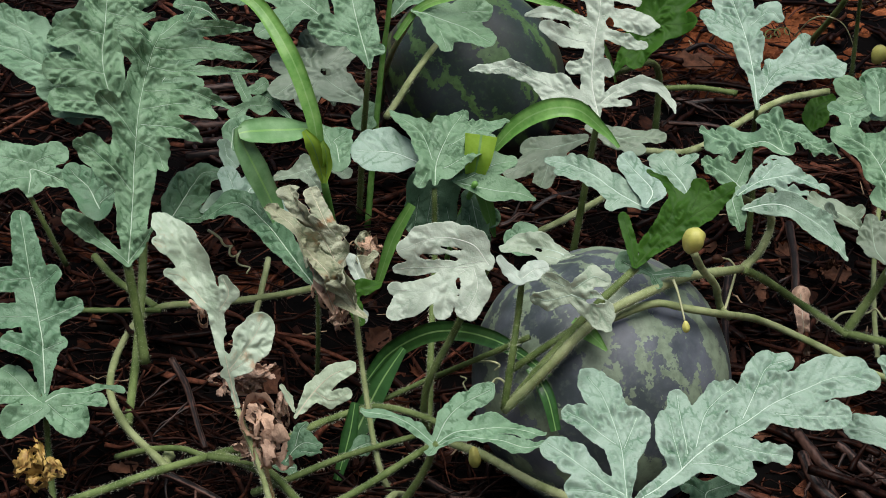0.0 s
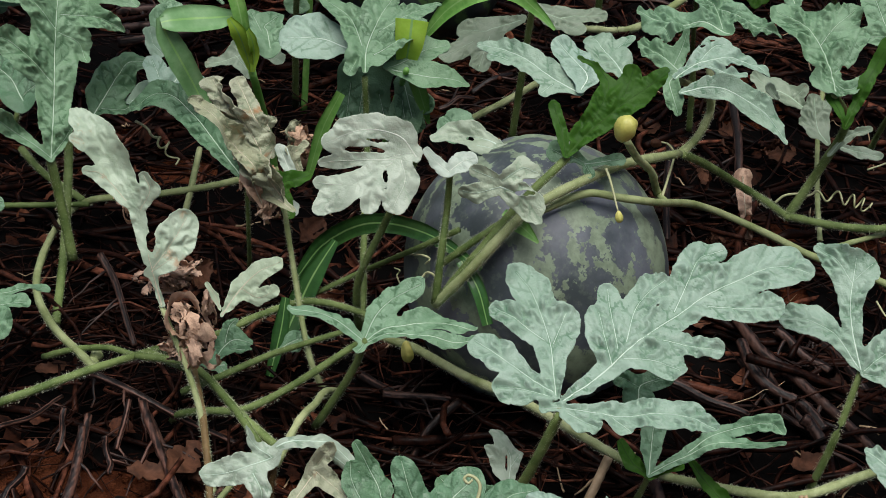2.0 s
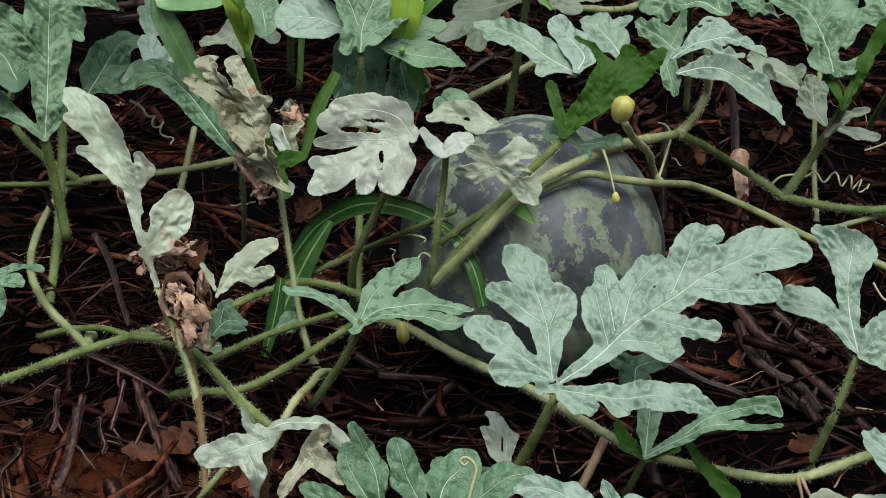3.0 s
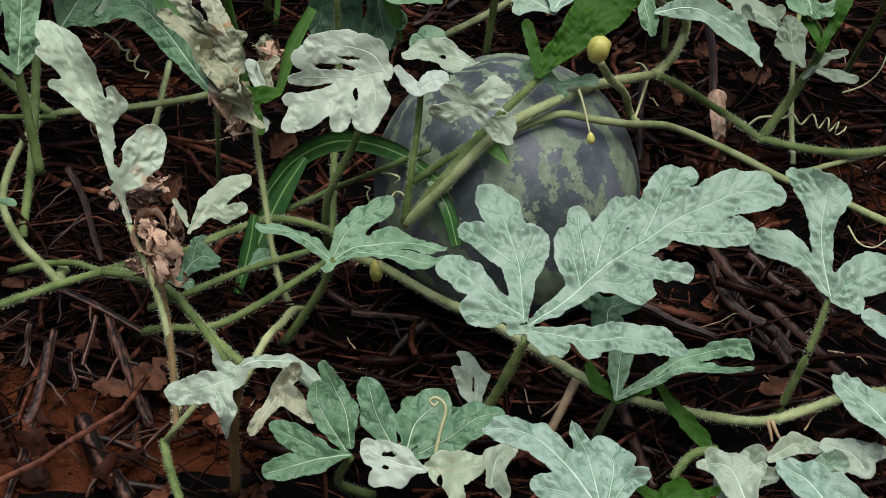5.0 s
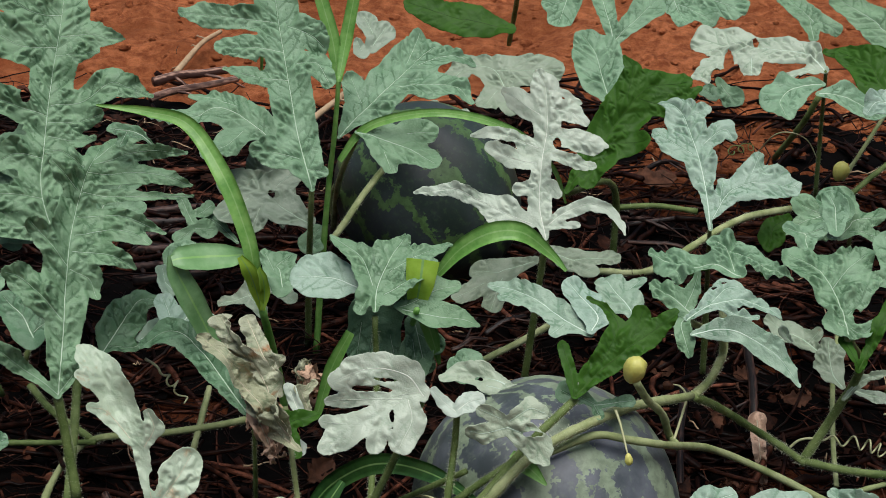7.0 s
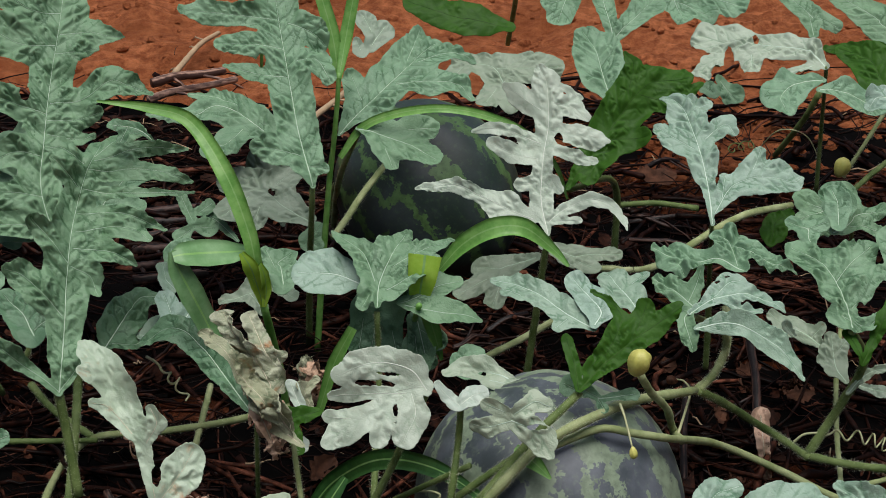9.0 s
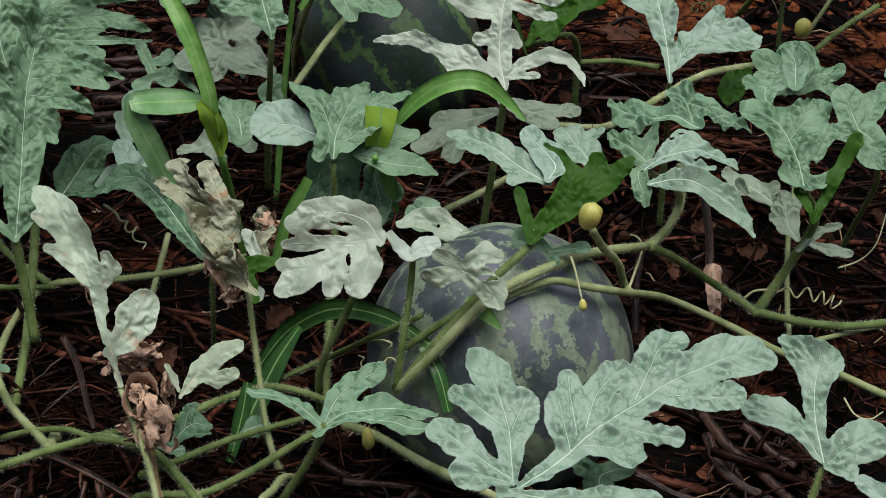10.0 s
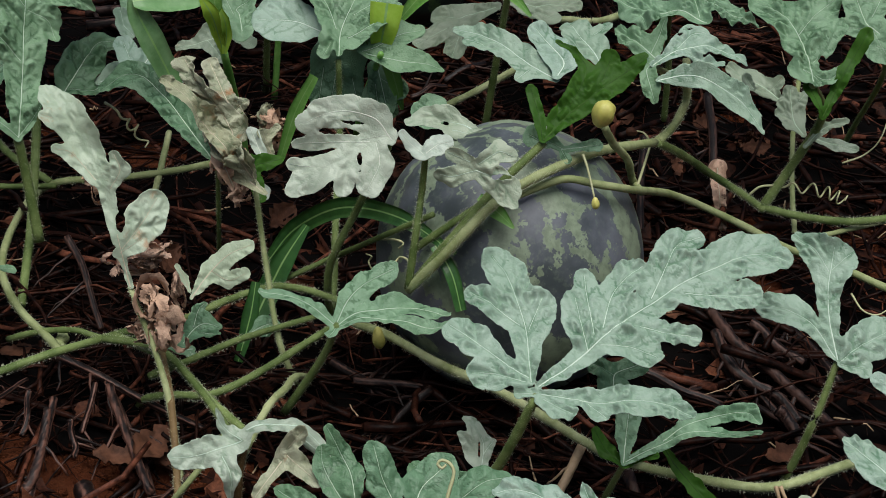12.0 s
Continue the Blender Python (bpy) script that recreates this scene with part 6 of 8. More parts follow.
leaf(front_vine, "light", (0.1239, -0.575, 0.1599), (-0.05, -0.46, 0.89), (-0.02, 0.6, 0.8), [[(0, 0, 2.9), (32.9, 24.8, 11.7), (49.9, 45.2, 12.6), (54.9, 69.8, 10.1), (52.2, 82, 2.9)], [(3.4, -0, 3.3), (37.3, 7.7, 10), (52.4, 15.8, 5.5), (61.1, 19.8, 1.7)], [(3.4, -5.6, 5), (33.2, -10, 15), (46.1, -3.7, 10.5)], [(7.7, -11.3, 7.4), (20.5, -20.3, 9.1), (21.5, -32.5, 5)], [(11.6, 22.9, 14.9), (14.8, 41, 9.1)]], wave=0.005, pucker=0.0012)
leaf(front_vine, "dusty", (0.2339, -0.5552, 0.141), (-0.1, -0.45, 0.89), (-0.02, 0.6, 0.8), [[(-0, 0, 7.6), (27.5, 9.7, 16.2), (36.1, 21, 9.4), (36.8, 34.2, 3.8)], [(24.2, 1.5, 11.9), (33.1, -9.3, 5.1)]], wave=0.006, pucker=0.0013)
leaf(front_vine, "light", (0.2931, -0.5653, 0.1496), (-0.12, -0.42, 0.9), (-0.02, 0.6, 0.8), [[(-0.1, 0, 7.6), (25.6, 17.7, 16.1), (34.1, 28.9, 10.2), (41.5, 37.7, 2.6)], [(17.3, -2.1, 13.5), (9, -17.8, 9.3)]], wave=0.005)
leaf(front_vine, "dusty", (0.3516, -0.4578, 0.1129), (-0.14, -0.44, 0.89), (-0.02, 0.6, 0.8), [[(0, -0, 5.4), (-3.3, 22.3, 12.7), (2.1, 35.1, 9.1)]], wave=0.006)
leaf(front_vine, "dusty", (0.268, -0.451, 0.1), (-0.13, -0.54, 0.83), (0.88, 0.23, 0.42), [[(-0.1, -0.1, 5.4), (16.5, 0.4, 8.2), (19.8, 0.5, 8.3), (32.9, -9.7, 5.5)]])
leaf(front_vine, "light", (0.3545, -0.4785, 0.1493), (-0.14, -0.44, 0.89), (-0.02, 0.6, 0.8), [[(0, 0, 8.9), (22.7, 20.2, 17.9), (36.4, 35.9, 12.6), (43.8, 46, 3.6)]], wave=0.004, pucker=0.0013)
leaf(front_vine, "light", (0.409, -0.347, 0.17), (-0.18, -0.59, 0.79), (-0.53, 0.64, 0.55), [[(0.5, 0.2, 6.7), (21.9, -0.6, 11.3)], [(-0.1, 16.7, 6.7), (6.5, 39.3, 9)], [(6.6, 44.3, 9.1), (24, 52.2, 6.9)], [(-25.3, 28.8, 9), (-8, 43.7, 9.1)], [(-26.7, 35.1, 11), (-37, 45.5, 8.8)]])
leaf(front_vine, "under", (0.171, -0.556, 0.15), (-0.08, -0.49, 0.87), (0.86, 0.41, 0.31), [[(0.4, -0.2, 8.3), (16.3, -0.1, 8.3)], [(6.1, 1.3, 8.4), (35.9, -14.4, 3)], [(0.4, -0.2, 6.4), (-10, 14, 4.3)]])
leaf(front_vine, "top", (0.1518, -0.3703, 0.0859), (-0.06, -0.52, 0.85), (-0.02, 0.6, 0.8), [[(-0, -0, 2.4), (22.4, -2.5, 8.6), (42.1, -5, 10.5)], [(0.9, -1.9, 2.4), (16.8, -32.6, 6.7), (25.2, -51.2, 6.2), (25.5, -79, 6.2), (19.3, -97.2, 4.8), (15.5, -107.2, 1.9)], [(18.7, -32.6, 3.8), (32.6, -51.4, 6.7), (42.6, -79.4, 6.7), (43.8, -102.6, 8.6), (36, -109.7, 4.3)]], wave=0.005, pucker=0.0015, stalk=[(0.152, -0.368, 0.082), (0.143, -0.348, 0.032), (0.141, -0.334, 0)])
leaf(front_vine, "under", (0.1518, -0.3703, 0.0859), (-0.05, -0.49, 0.87), (-0.02, 0.6, 0.8), [[(-0, -0, 3.8), (12.6, 13.7, 7.7), (32.4, 21.9, 4.3)], [(-0, -1, 3.8), (7.9, -14, 5.7), (5.1, -25.5, 2.9)]], wave=0.004)
leaf(front_vine, "under", (0.1872, -0.3303, 0.0736), (-0.08, -0.55, 0.83), (-0.02, 0.6, 0.8), [[(-0, -0, 1.9), (-18.6, -12.6, 5.3), (-35.5, -26.5, 7.2), (-49.8, -40.3, 7.2), (-61.7, -48.9, 2.4)]], fold=0.3, wave=0.004, pucker=0.001)
leaf(front_vine, "dusty", (0.0374, -0.3655, 0.0693), (-0.02, -0.61, 0.79), (-0.02, 0.6, 0.8), [[(-0, 0, 4.2), (14.2, 4.8, 8.5), (26.1, 12.8, 5.7), (30.9, 17.6, 2.8)], [(3.8, 0.1, 4.7), (23.8, -1.3, 8.5), (40.6, 8.2, 5.7), (44.9, 14.4, 2.4)], [(14.3, -1.3, 6.6), (26.3, -9.2, 2.8)]], holes=[(19.0, 2.0, 6.7, 0.9)], wave=0.003)
leaf(front_vine, "deep", (-0.2347, -0.1717, 0.0464), (0.07, -0.44, 0.9), (-0.01, 0.56, 0.83), [[(-0, 0, 2.2), (15.1, -11, 9.4), (22.1, -22.4, 10.5), (20.3, -33.9, 4.4)], [(18.6, -12, 8.3), (32.8, -15.9, 5.6), (38.1, -21, 2.8)], [(11.6, -17.4, 7.7), (10.4, -28.8, 5.5), (12.7, -34, 2.8)]], pucker=0.0012, wave=0.005)
leaf(front_vine, "deep", (-0.2225, -0.1719, 0.0415), (0.06, -0.37, 0.93), (-0.01, 0.56, 0.83), [[(-0, -0, 2.8), (-1.2, 11.4, 5.6), (1.2, 22.8, 5.1), (3.1, 28.6, 2.3)], [(-2.5, 3, 4.5), (-8.5, -0.3, 5.1)]], pucker=0.001, wave=0.004)
leaf(front_vine, "deep", (-0.172, -0.1412, 0.04), (0.05, -0.38, 0.92), (-0.01, 0.56, 0.83), [[(0, -0, 2.9), (6.2, -10.5, 9.7), (9.9, -18.9, 7.4)], [(3.7, -7.9, 7.4), (-3.7, -12.8, 5.7)]], pucker=0.001, wave=0.004)
tube("stem", [(0.389, -0.31, 0.05), (0.353, -0.309, 0.04), (0.283, -0.336, 0.035), (0.211, -0.324, 0.035), (0.158, -0.311, 0.04), (0.125, -0.292, 0.045), (0.086, -0.261, 0.05), (0.046, -0.226, 0.05), (0.0, -0.194, 0.05), (-0.047, -0.16, 0.055), (-0.079, -0.135, 0.05)], 0.00414, 0.00432, STEM_PALE, front_vine, hair=2000, knots=0.1)
tube("stem", [(0.284, -0.335, 0.032), (0.328, -0.315, 0.035), (0.368, -0.306, 0.04), (0.408, -0.297, 0.04)], 0.00324, 0.0027, STEM_PALE, front_vine, hair=2000, knots=0.1)
tube("stem", [(-0.069, -0.137, 0.06), (-0.105, -0.108, 0.06), (-0.151, -0.094, 0.06), (-0.197, -0.111, 0.055), (-0.232, -0.134, 0.05), (-0.278, -0.147, 0.045), (-0.342, -0.198, 0.055), (-0.388, -0.222, 0.05), (-0.432, -0.236, 0.04)], 0.00324, 0.00396, STEM, front_vine, hair=2000, knots=0.1)
tube("stem", [(-0.296, -0.163, 0.05), (-0.241, -0.187, 0.04), (-0.2, -0.237, 0.035), (-0.167, -0.272, 0.03)], 0.00405, 0.00405, STEM, front_vine, hair=2000, knots=0.1)
tube("stem", [(-0.304, -0.175, 0.055), (-0.252, -0.183, 0.05), (-0.211, -0.227, 0.04), (-0.181, -0.275, 0.035)], 0.00378, 0.0036, STEM, front_vine, hair=2000, knots=0.1)
tube("stem", [(-0.272, -0.196, -0.004), (-0.26, -0.214, 0.018), (-0.235, -0.226, 0.032), (-0.201, -0.228, 0.035), (-0.163, -0.204, 0.04), (-0.11, -0.157, 0.05), (-0.08, -0.124, 0.05)], 0.0036, 0.00324, STEM, front_vine, hair=2000, knots=0.1)
tube("stem", [(-0.262, -0.184, 0.02), (-0.227, -0.187, 0.04), (-0.177, -0.163, 0.05), (-0.112, -0.126, 0.05)], 0.0036, 0.0027, STEM, front_vine, hair=1500, knots=0.1)
tube("stem", [(-0.166, -0.287, 0.02), (-0.148, -0.249, 0.04), (-0.135, -0.224, 0.04), (-0.127, -0.21, 0.043), (-0.115, -0.160, 0.004)], 0.0036, 0.00324, STEM_PALE, front_vine, hair=1000, knots=0.1)
tube("stem", [(-0.226, -0.37, 0.02), (-0.211, -0.381, 0.05), (-0.189, -0.361, 0.07), (-0.171, -0.359, 0.1)], 0.0027, 0.0027, STEM_PALE, front_vine, hair=800, knots=0.1)
tube("stem", [(-0.223, -0.373, 0.03), (-0.214, -0.402, 0.025), (-0.201, -0.437, 0.02)], 0.00378, 0.0036, STEM, front_vine, hair=1000, knots=0.1)
tube("stem", [(-0.248, -0.196, 0.06), (-0.232, -0.256, 0.05), (-0.221, -0.316, 0.03), (-0.216, -0.348, 0.02)], 0.0036, 0.00324, STEM_BROWN, front_vine, hair=800, knots=0.1)
tube("stem", [(0.198, -0.416, 0.04), (0.215, -0.397, 0.05), (0.237, -0.389, 0.05)], 0.00378, 0.0036, STEM, front_vine, hair=1000, knots=0.1)
tube("stem", [(-0.028, -0.195, 0.13), (0.004, -0.199, 0.172), (0.037, -0.186, 0.207), (0.063, -0.17, 0.222), (0.1, -0.146, 0.23), (0.145, -0.066, 0.2), (0.206, 0.036, 0.15)], 0.00432, 0.00432, STEM_PALE, melon_vine, hair=2600, knots=0.1)
tube("stem", [(-0.026, -0.175, 0.157), (0.003, -0.179, 0.185), (0.032, -0.173, 0.205), (0.061, -0.161, 0.218)], 0.00324, 0.00324, STEM, melon_vine, hair=1800, knots=0.1)
tube("stem", [(-0.15, -0.054, 0.04), (-0.101, -0.042, 0.06), (-0.048, -0.142, 0.153), (-0.007, -0.163, 0.189)], 0.0027, 0.0027, STEM, melon_vine, hair=1000, knots=0.1)
tube("stem", [(0.208, 0.036, 0.15), (0.236, 0.067, 0.12), (0.278, 0.109, 0.07), (0.309, 0.107, 0.05), (0.329, 0.076, 0.05)], 0.00414, 0.00378, STEM, melon_vine, hair=2600, knots=0.1)
tube("stem", [(0.064, -0.165, 0.211), (0.103, -0.147, 0.218), (0.136, -0.136, 0.207), (0.169, -0.113, 0.188), (0.228, 0.02, 0.1), (0.29, 0.041, 0.06), (0.346, 0.022, 0.04), (0.387, -0.031, 0.055), (0.431, -0.06, 0.05), (0.475, -0.07, 0.04)], 0.0036, 0.00405, STEM_PALE, melon_vine, hair=0, knots=0.1)
tube("stem", [(0.189, -0.032, 0.135), (0.182, -0.011, 0.135), (0.171, -0.048, 0.18), (0.153, -0.089, 0.22), (0.14, -0.118, 0.255)], 0.00378, 0.0036, STEM_PALE, melon_vine, hair=0, knots=0.1)
tube("stem", [(0.326, 0.081, 0.05), (0.367, 0.065, 0.05), (0.412, 0.058, 0.05), (0.453, 0.066, 0.05), (0.514, 0.099, 0.04)], 0.00414, 0.00405, STEM, melon_vine, hair=1500, knots=0.1)
tube("stem", [(0.365, 0.036, 0.04), (0.413, 0.059, 0.04), (0.456, 0.077, 0.04)], 0.0027, 0.0027, STEM_PALE, melon_vine, hair=0, knots=0.1)
tube("stem", [(0.392, 0.295, 0.1), (0.372, 0.195, 0.08), (0.365, 0.131, 0.05), (0.361, 0.066, 0.03)], 0.0027, 0.0027, STEM_PALE, melon_vine, hair=800, knots=0.1)
tube("stem", [(0.235, 0.201, 0.08), (0.235, 0.203, 0.12), (0.234, 0.203, 0.16)], 0.00315, 0.00315, STEM, melon_vine, hair=1000, knots=0.1)
tube("stem", [(0.248, 0.173, 0.17), (0.249, 0.145, 0.14), (0.229, 0.08, 0.145), (0.211, 0.039, 0.15)], 0.00378, 0.0036, STEM_PALE, melon_vine, hair=1500, knots=0.1)
tube("stem", [(-0.203, 0.161, 0.05), (-0.265, 0.129, 0.05), (-0.338, 0.106, 0.05), (-0.387, 0.09, 0.055), (-0.416, 0.085, 0.04), (-0.426, 0.017, 0.04), (-0.417, -0.065, 0.05), (-0.394, -0.11, 0.04), (-0.362, -0.148, 0.037), (-0.341, -0.184, 0.046)], 0.00378, 0.00396, STEM_PALE, side_vine, hair=1000, knots=0.1)
tube("stem", [(-0.489, 0.1, 0.04), (-0.443, 0.102, 0.04), (-0.391, 0.081, 0.055)], 0.00324, 0.0027, STEM, side_vine, hair=0, knots=0.1)
tube("stem", [(-0.481, 0.183, 0.06), (-0.451, 0.149, 0.05), (-0.398, 0.089, 0.055)], 0.00378, 0.0036, STEM, side_vine, hair=1000, knots=0.1)
tube("stem", [(-0.41, 0.119, 0.13), (-0.404, 0.055, 0.09), (-0.405, 0.008, 0.04), (-0.399, -0.079, 0.02)], 0.0045, 0.0045, STEM, side_vine, hair=1200, knots=0.1)
tube("stem", [(-0.402, -0.128, 0.016), (-0.368, -0.142, 0.036), (-0.333, -0.152, 0.046), (-0.303, -0.155, 0.04), (-0.258, -0.141, 0.04)], 0.00315, 0.0027, STEM, side_vine, hair=800, knots=0.1)
tube("stem", [(-0.289, 0.186, 0.06), (-0.291, 0.123, 0.05), (-0.299, 0.104, 0.02)], 0.00324, 0.00324, STEM_PALE, side_vine, hair=800, knots=0.1)
tube("stem", [(-0.002, 0.321, 0.02), (0.049, 0.34, 0.04), (0.093, 0.359, 0.06), (0.127, 0.401, 0.06)], 0.00414, 0.00414, STEM_PALE, back_vine, hair=1000, knots=0.1)
tube("stem", [(0.133, 0.531, 0.03), (0.202, 0.534, 0.03), (0.275, 0.59, 0.05), (0.327, 0.628, 0.06), (0.387, 0.656, 0.06)], 0.0045, 0.0045, STEM_PALE, back_vine, hair=1000, knots=0.1)
tube("stem", [(-0.199, 0.666, 0.02), (-0.196, 0.642, 0.08), (-0.173, 0.601, 0.13), (-0.147, 0.586, 0.16)], 0.00324, 0.00324, STEM_PALE, back_vine, hair=0, knots=0.1)
tube("stem", [(0.166, 0.672, 0.05), (0.217, 0.679, 0.05), (0.27, 0.664, 0.05)], 0.00378, 0.0036, STEM, back_vine, hair=800, knots=0.1)
tube("stem", [(0.399, 0.906, 0.02), (0.422, 0.839, 0.1), (0.438, 0.818, 0.15)], 0.00414, 0.00414, STEM, corner_vine, hair=800, knots=0.1)
tube("stem", [(0.465, 0.745, 0.06), (0.494, 0.766, 0.1), (0.552, 0.838, 0.16)], 0.0027, 0.0027, STEM_PALE, corner_vine, hair=800, knots=0.1)
tube("stem", [(0.473, 0.736, 0.04), (0.523, 0.784, 0.06), (0.572, 0.815, 0.08)], 0.0036, 0.0036, STEM, corner_vine, hair=800, knots=0.1)
tube("stem", [(0.025, 1.315, 0.03), (0.034, 1.278, 0.1), (0.04, 1.237, 0.16)], 0.00378, 0.00378, STEM, back_vine, hair=800, knots=0.1)
tube("tendril", [(-0.026, -0.187, 0.148), (-0.029, -0.182, 0.153), (-0.036, -0.174, 0.15), (-0.044, -0.171, 0.137), (-0.059, -0.111, 0.09), (-0.068, -0.05, 0.06), (-0.065, -0.048, 0.065), (-0.071, -0.036, 0.06)], 0.0012, 0.00072, TENDRIL, melon_vine, sides=6)
tube("tendril", [(-0.067, -0.056, 0.09), (-0.042, -0.156, 0.157), (-0.033, -0.168, 0.161), (-0.037, -0.167, 0.155), (-0.033, -0.173, 0.163)], 0.0012, 0.00072, TENDRIL, melon_vine, sides=6)
tube("tendril", [(0.0053, -0.4916, 0.1301), (0.0087, -0.4811, 0.1442), (0.0126, -0.4716, 0.157), (0.0098, -0.4673, 0.1628), (0.0038, -0.4656, 0.1651), (0.0004, -0.4672, 0.1629), (0.0035, -0.4692, 0.1603), (0.0068, -0.4676, 0.1624)], 0.0016, 0.001, TENDRIL, front_vine, sides=6)
tube("rootlet", [(0.2809, -0.3589, 0.0559), (0.284, -0.3654, 0.0472), (0.2851, -0.3693, 0.042)], 0.0019, 0.0012, STRAW, front_vine, "short whitish aerial root", sides=6)
tube("rootlet", [(0.2847, -0.3589, 0.056), (0.2887, -0.3644, 0.0485), (0.2921, -0.368, 0.0436)], 0.0019, 0.0012, STRAW, front_vine, "short whitish aerial root", sides=6)
tube("tendril", [(0.371, 0.879, 0.04), (0.387, 0.846, 0.08), (0.407, 0.833, 0.09), (0.434, 0.852, 0.07), (0.455, 0.867, 0.03)], 0.0011, 0.00066, TENDRIL, corner_vine, sides=6)
tube("tendril", [(0.342, 0.905, 0.03), (0.341, 0.894, 0.032), (0.338, 0.886, 0.033), (0.335, 0.883, 0.034), (0.333, 0.884, 0.035), (0.332, 0.89, 0.036), (0.334, 0.899, 0.036), (0.338, 0.907, 0.036), (0.344, 0.914, 0.035), (0.349, 0.917, 0.033), (0.354, 0.917, 0.032), (0.356, 0.914, 0.03), (0.356, 0.91, 0.029), (0.355, 0.909, 0.027), (0.352, 0.911, 0.026), (0.351, 0.916, 0.025), (0.35, 0.924, 0.024), (0.352, 0.933, 0.024), (0.355, 0.94, 0.024), (0.36, 0.944, 0.025), (0.365, 0.942, 0.026), (0.369, 0.935, 0.028), (0.371, 0.925, 0.029), (0.37, 0.914, 0.031), (0.368, 0.904, 0.033), (0.365, 0.899, 0.034), (0.362, 0.899, 0.035), (0.361, 0.904, 0.036), (0.362, 0.912, 0.036), (0.366, 0.921, 0.036)], 0.0009, 0.00054, STEM, corner_vine, sides=6)
tube("tendril", [(0.428, 0.189, 0.04), (0.451, 0.191, 0.05), (0.466, 0.193, 0.07), (0.477, 0.213, 0.1)], 0.0012, 0.00072, TENDRIL, corner_vine, sides=6)
tube("tendril", [(0.397, -0.055, 0.04), (0.403, -0.082, 0.04), (0.416, -0.089, 0.04), (0.431, -0.076, 0.04)], 0.0011, 0.00066, TENDRIL, front_vine, sides=6)
coil(melon_vine, [(0.316, 0.095, 0.057), (0.328, 0.096, 0.066), (0.356, 0.094, 0.068), (0.384, 0.088, 0.067), (0.4, 0.083, 0.065), (0.41, 0.076, 0.062)], 5, 0.0062, 0.0014)
coil(side_vine, [(-0.347, 0.147, 0.116), (-0.335, 0.139, 0.113), (-0.321, 0.127, 0.104), (-0.311, 0.119, 0.101), (-0.3, 0.104, 0.088)], 3, 0.0048, 0.0016)
tube("stem", [(-0.168, 0.335, 0.164), (-0.157, 0.381, 0.165), (-0.137, 0.443, 0.176), (-0.104, 0.549, 0.183)], 0.00396, 0.00396, STEM_PALE, back_vine, hair=800, knots=0.1)
bud("flower_bud", (0.136, -0.139, 0.279), (0.0095, 0.0135), (0.25, -0.1, 0.9), BUD, melon_vine, "closed yellow-green flower bud")
bud("flower_bud", (0.442, 0.64, 0.12), (0.010, 0.0135), (0.3, 0, 0.9), BUD, corner_vine, "closed yellow-green flower bud")
bud("flower_bud", (0.133, -0.164, 0.205), (0.0034, 0.0055), (0.1, -0.3, -0.9), BUD, melon_vine, "tiny hanging flower bud")
tube("flower_stalk", [(0.122, -0.131, 0.234), (0.126, -0.143, 0.227), (0.132, -0.162, 0.209)], 0.0014, 0.00084, TENDRIL, melon_vine, sides=6)
tube("flower_stalk", [(0.186, -0.02, 0.135), (0.196, 0.021, 0.135), (0.204, 0.058, 0.135), (0.199, 0.07, 0.14), (0.19, 0.075, 0.14)], 0.0015, 0.00090, TENDRIL, melon_vine, sides=6)
bud("withered_flower", (0.187, 0.072, 0.14), (0.0045, 0.006), (-0.9, 0, 0.3), DEAD, melon_vine, "shrivelled brown flower")
bud("flower_bud", (-0.054, -0.171, 0.06), (0.0055, 0.012), (0.1, 0, -1), BUD, front_vine, "small yellow flower bud")
crumpled_leaf(side_vine, (-0.455, -0.234, 0.077), 0.012, WILTED, 41, stretch=(0.9, 0.9, 1.3), ribbons=6, name="withered_flower", label="wilted yellow-brown flower")
crumpled_leaf(side_vine, (-0.453, -0.223, 0.086), 0.009, WILTED, 42, stretch=(0.9, 0.9, 1.3), ribbons=6, name="withered_flower", label="wilted yellow-brown flower")
crumpled_leaf(side_vine, (-0.430, -0.243, 0.080), 0.009, WILTED, 43, stretch=(0.9, 0.9, 1.3), ribbons=6, name="withered_flower", label="wilted yellow-brown flower")
bud("knot", (-0.349, -0.155, 0.03), (0.006, 0.006), (0, 0, 1), STEM_PALE, side_vine)
bud("knot", (-0.347, -0.144, 0.03), (0.006, 0.006), (0, 0, 1), STEM_PALE, side_vine)
leaf(side_vine, "top", (-0.519, 0.302, 0.17), (0.18, -0.61, 0.78), (0.08, 0.64, 0.76), [[(0.3, -0.3, 12.1), (37, 0.7, 30.6), (63.2, 0.6, 30.6), (109.7, 13.8, 27.7)], [(119.7, 6.5, 18.7), (155.9, -8.7, 18.8)], [(70.1, 1.7, 19), (85.5, -16.2, 16)]], wave=0.006)
leaf(side_vine, "top", (-0.445, 0.331, 0.15), (0.14, -0.59, 0.79), (0.32, 0.66, 0.68), [[(0.2, 0, 12.5), (44.9, 1.9, 22.1), (65.2, 1.5, 19.2), (104, -9.2, 19.3)], [(46.4, 0.1, 16.4), (65.8, -32.1, 13.2)]], wave=0.006)
leaf(melon_vine, "dry", (0.288, 0.14, 0.06), (-0.13, -0.86, 0.5), (0.08, -0.51, -0.85), [[(0.1, -0.4, 9.8), (24.7, -0.1, 7.5), (32.2, 0, 6.9), (69, 0.8, 4)]], wave=0.012, pucker=0.002)
crumpled_leaf(melon_vine, (0.342, 0.266, 0.02), 0.01, DEAD, 31, stretch=(1, 1, 1.2))
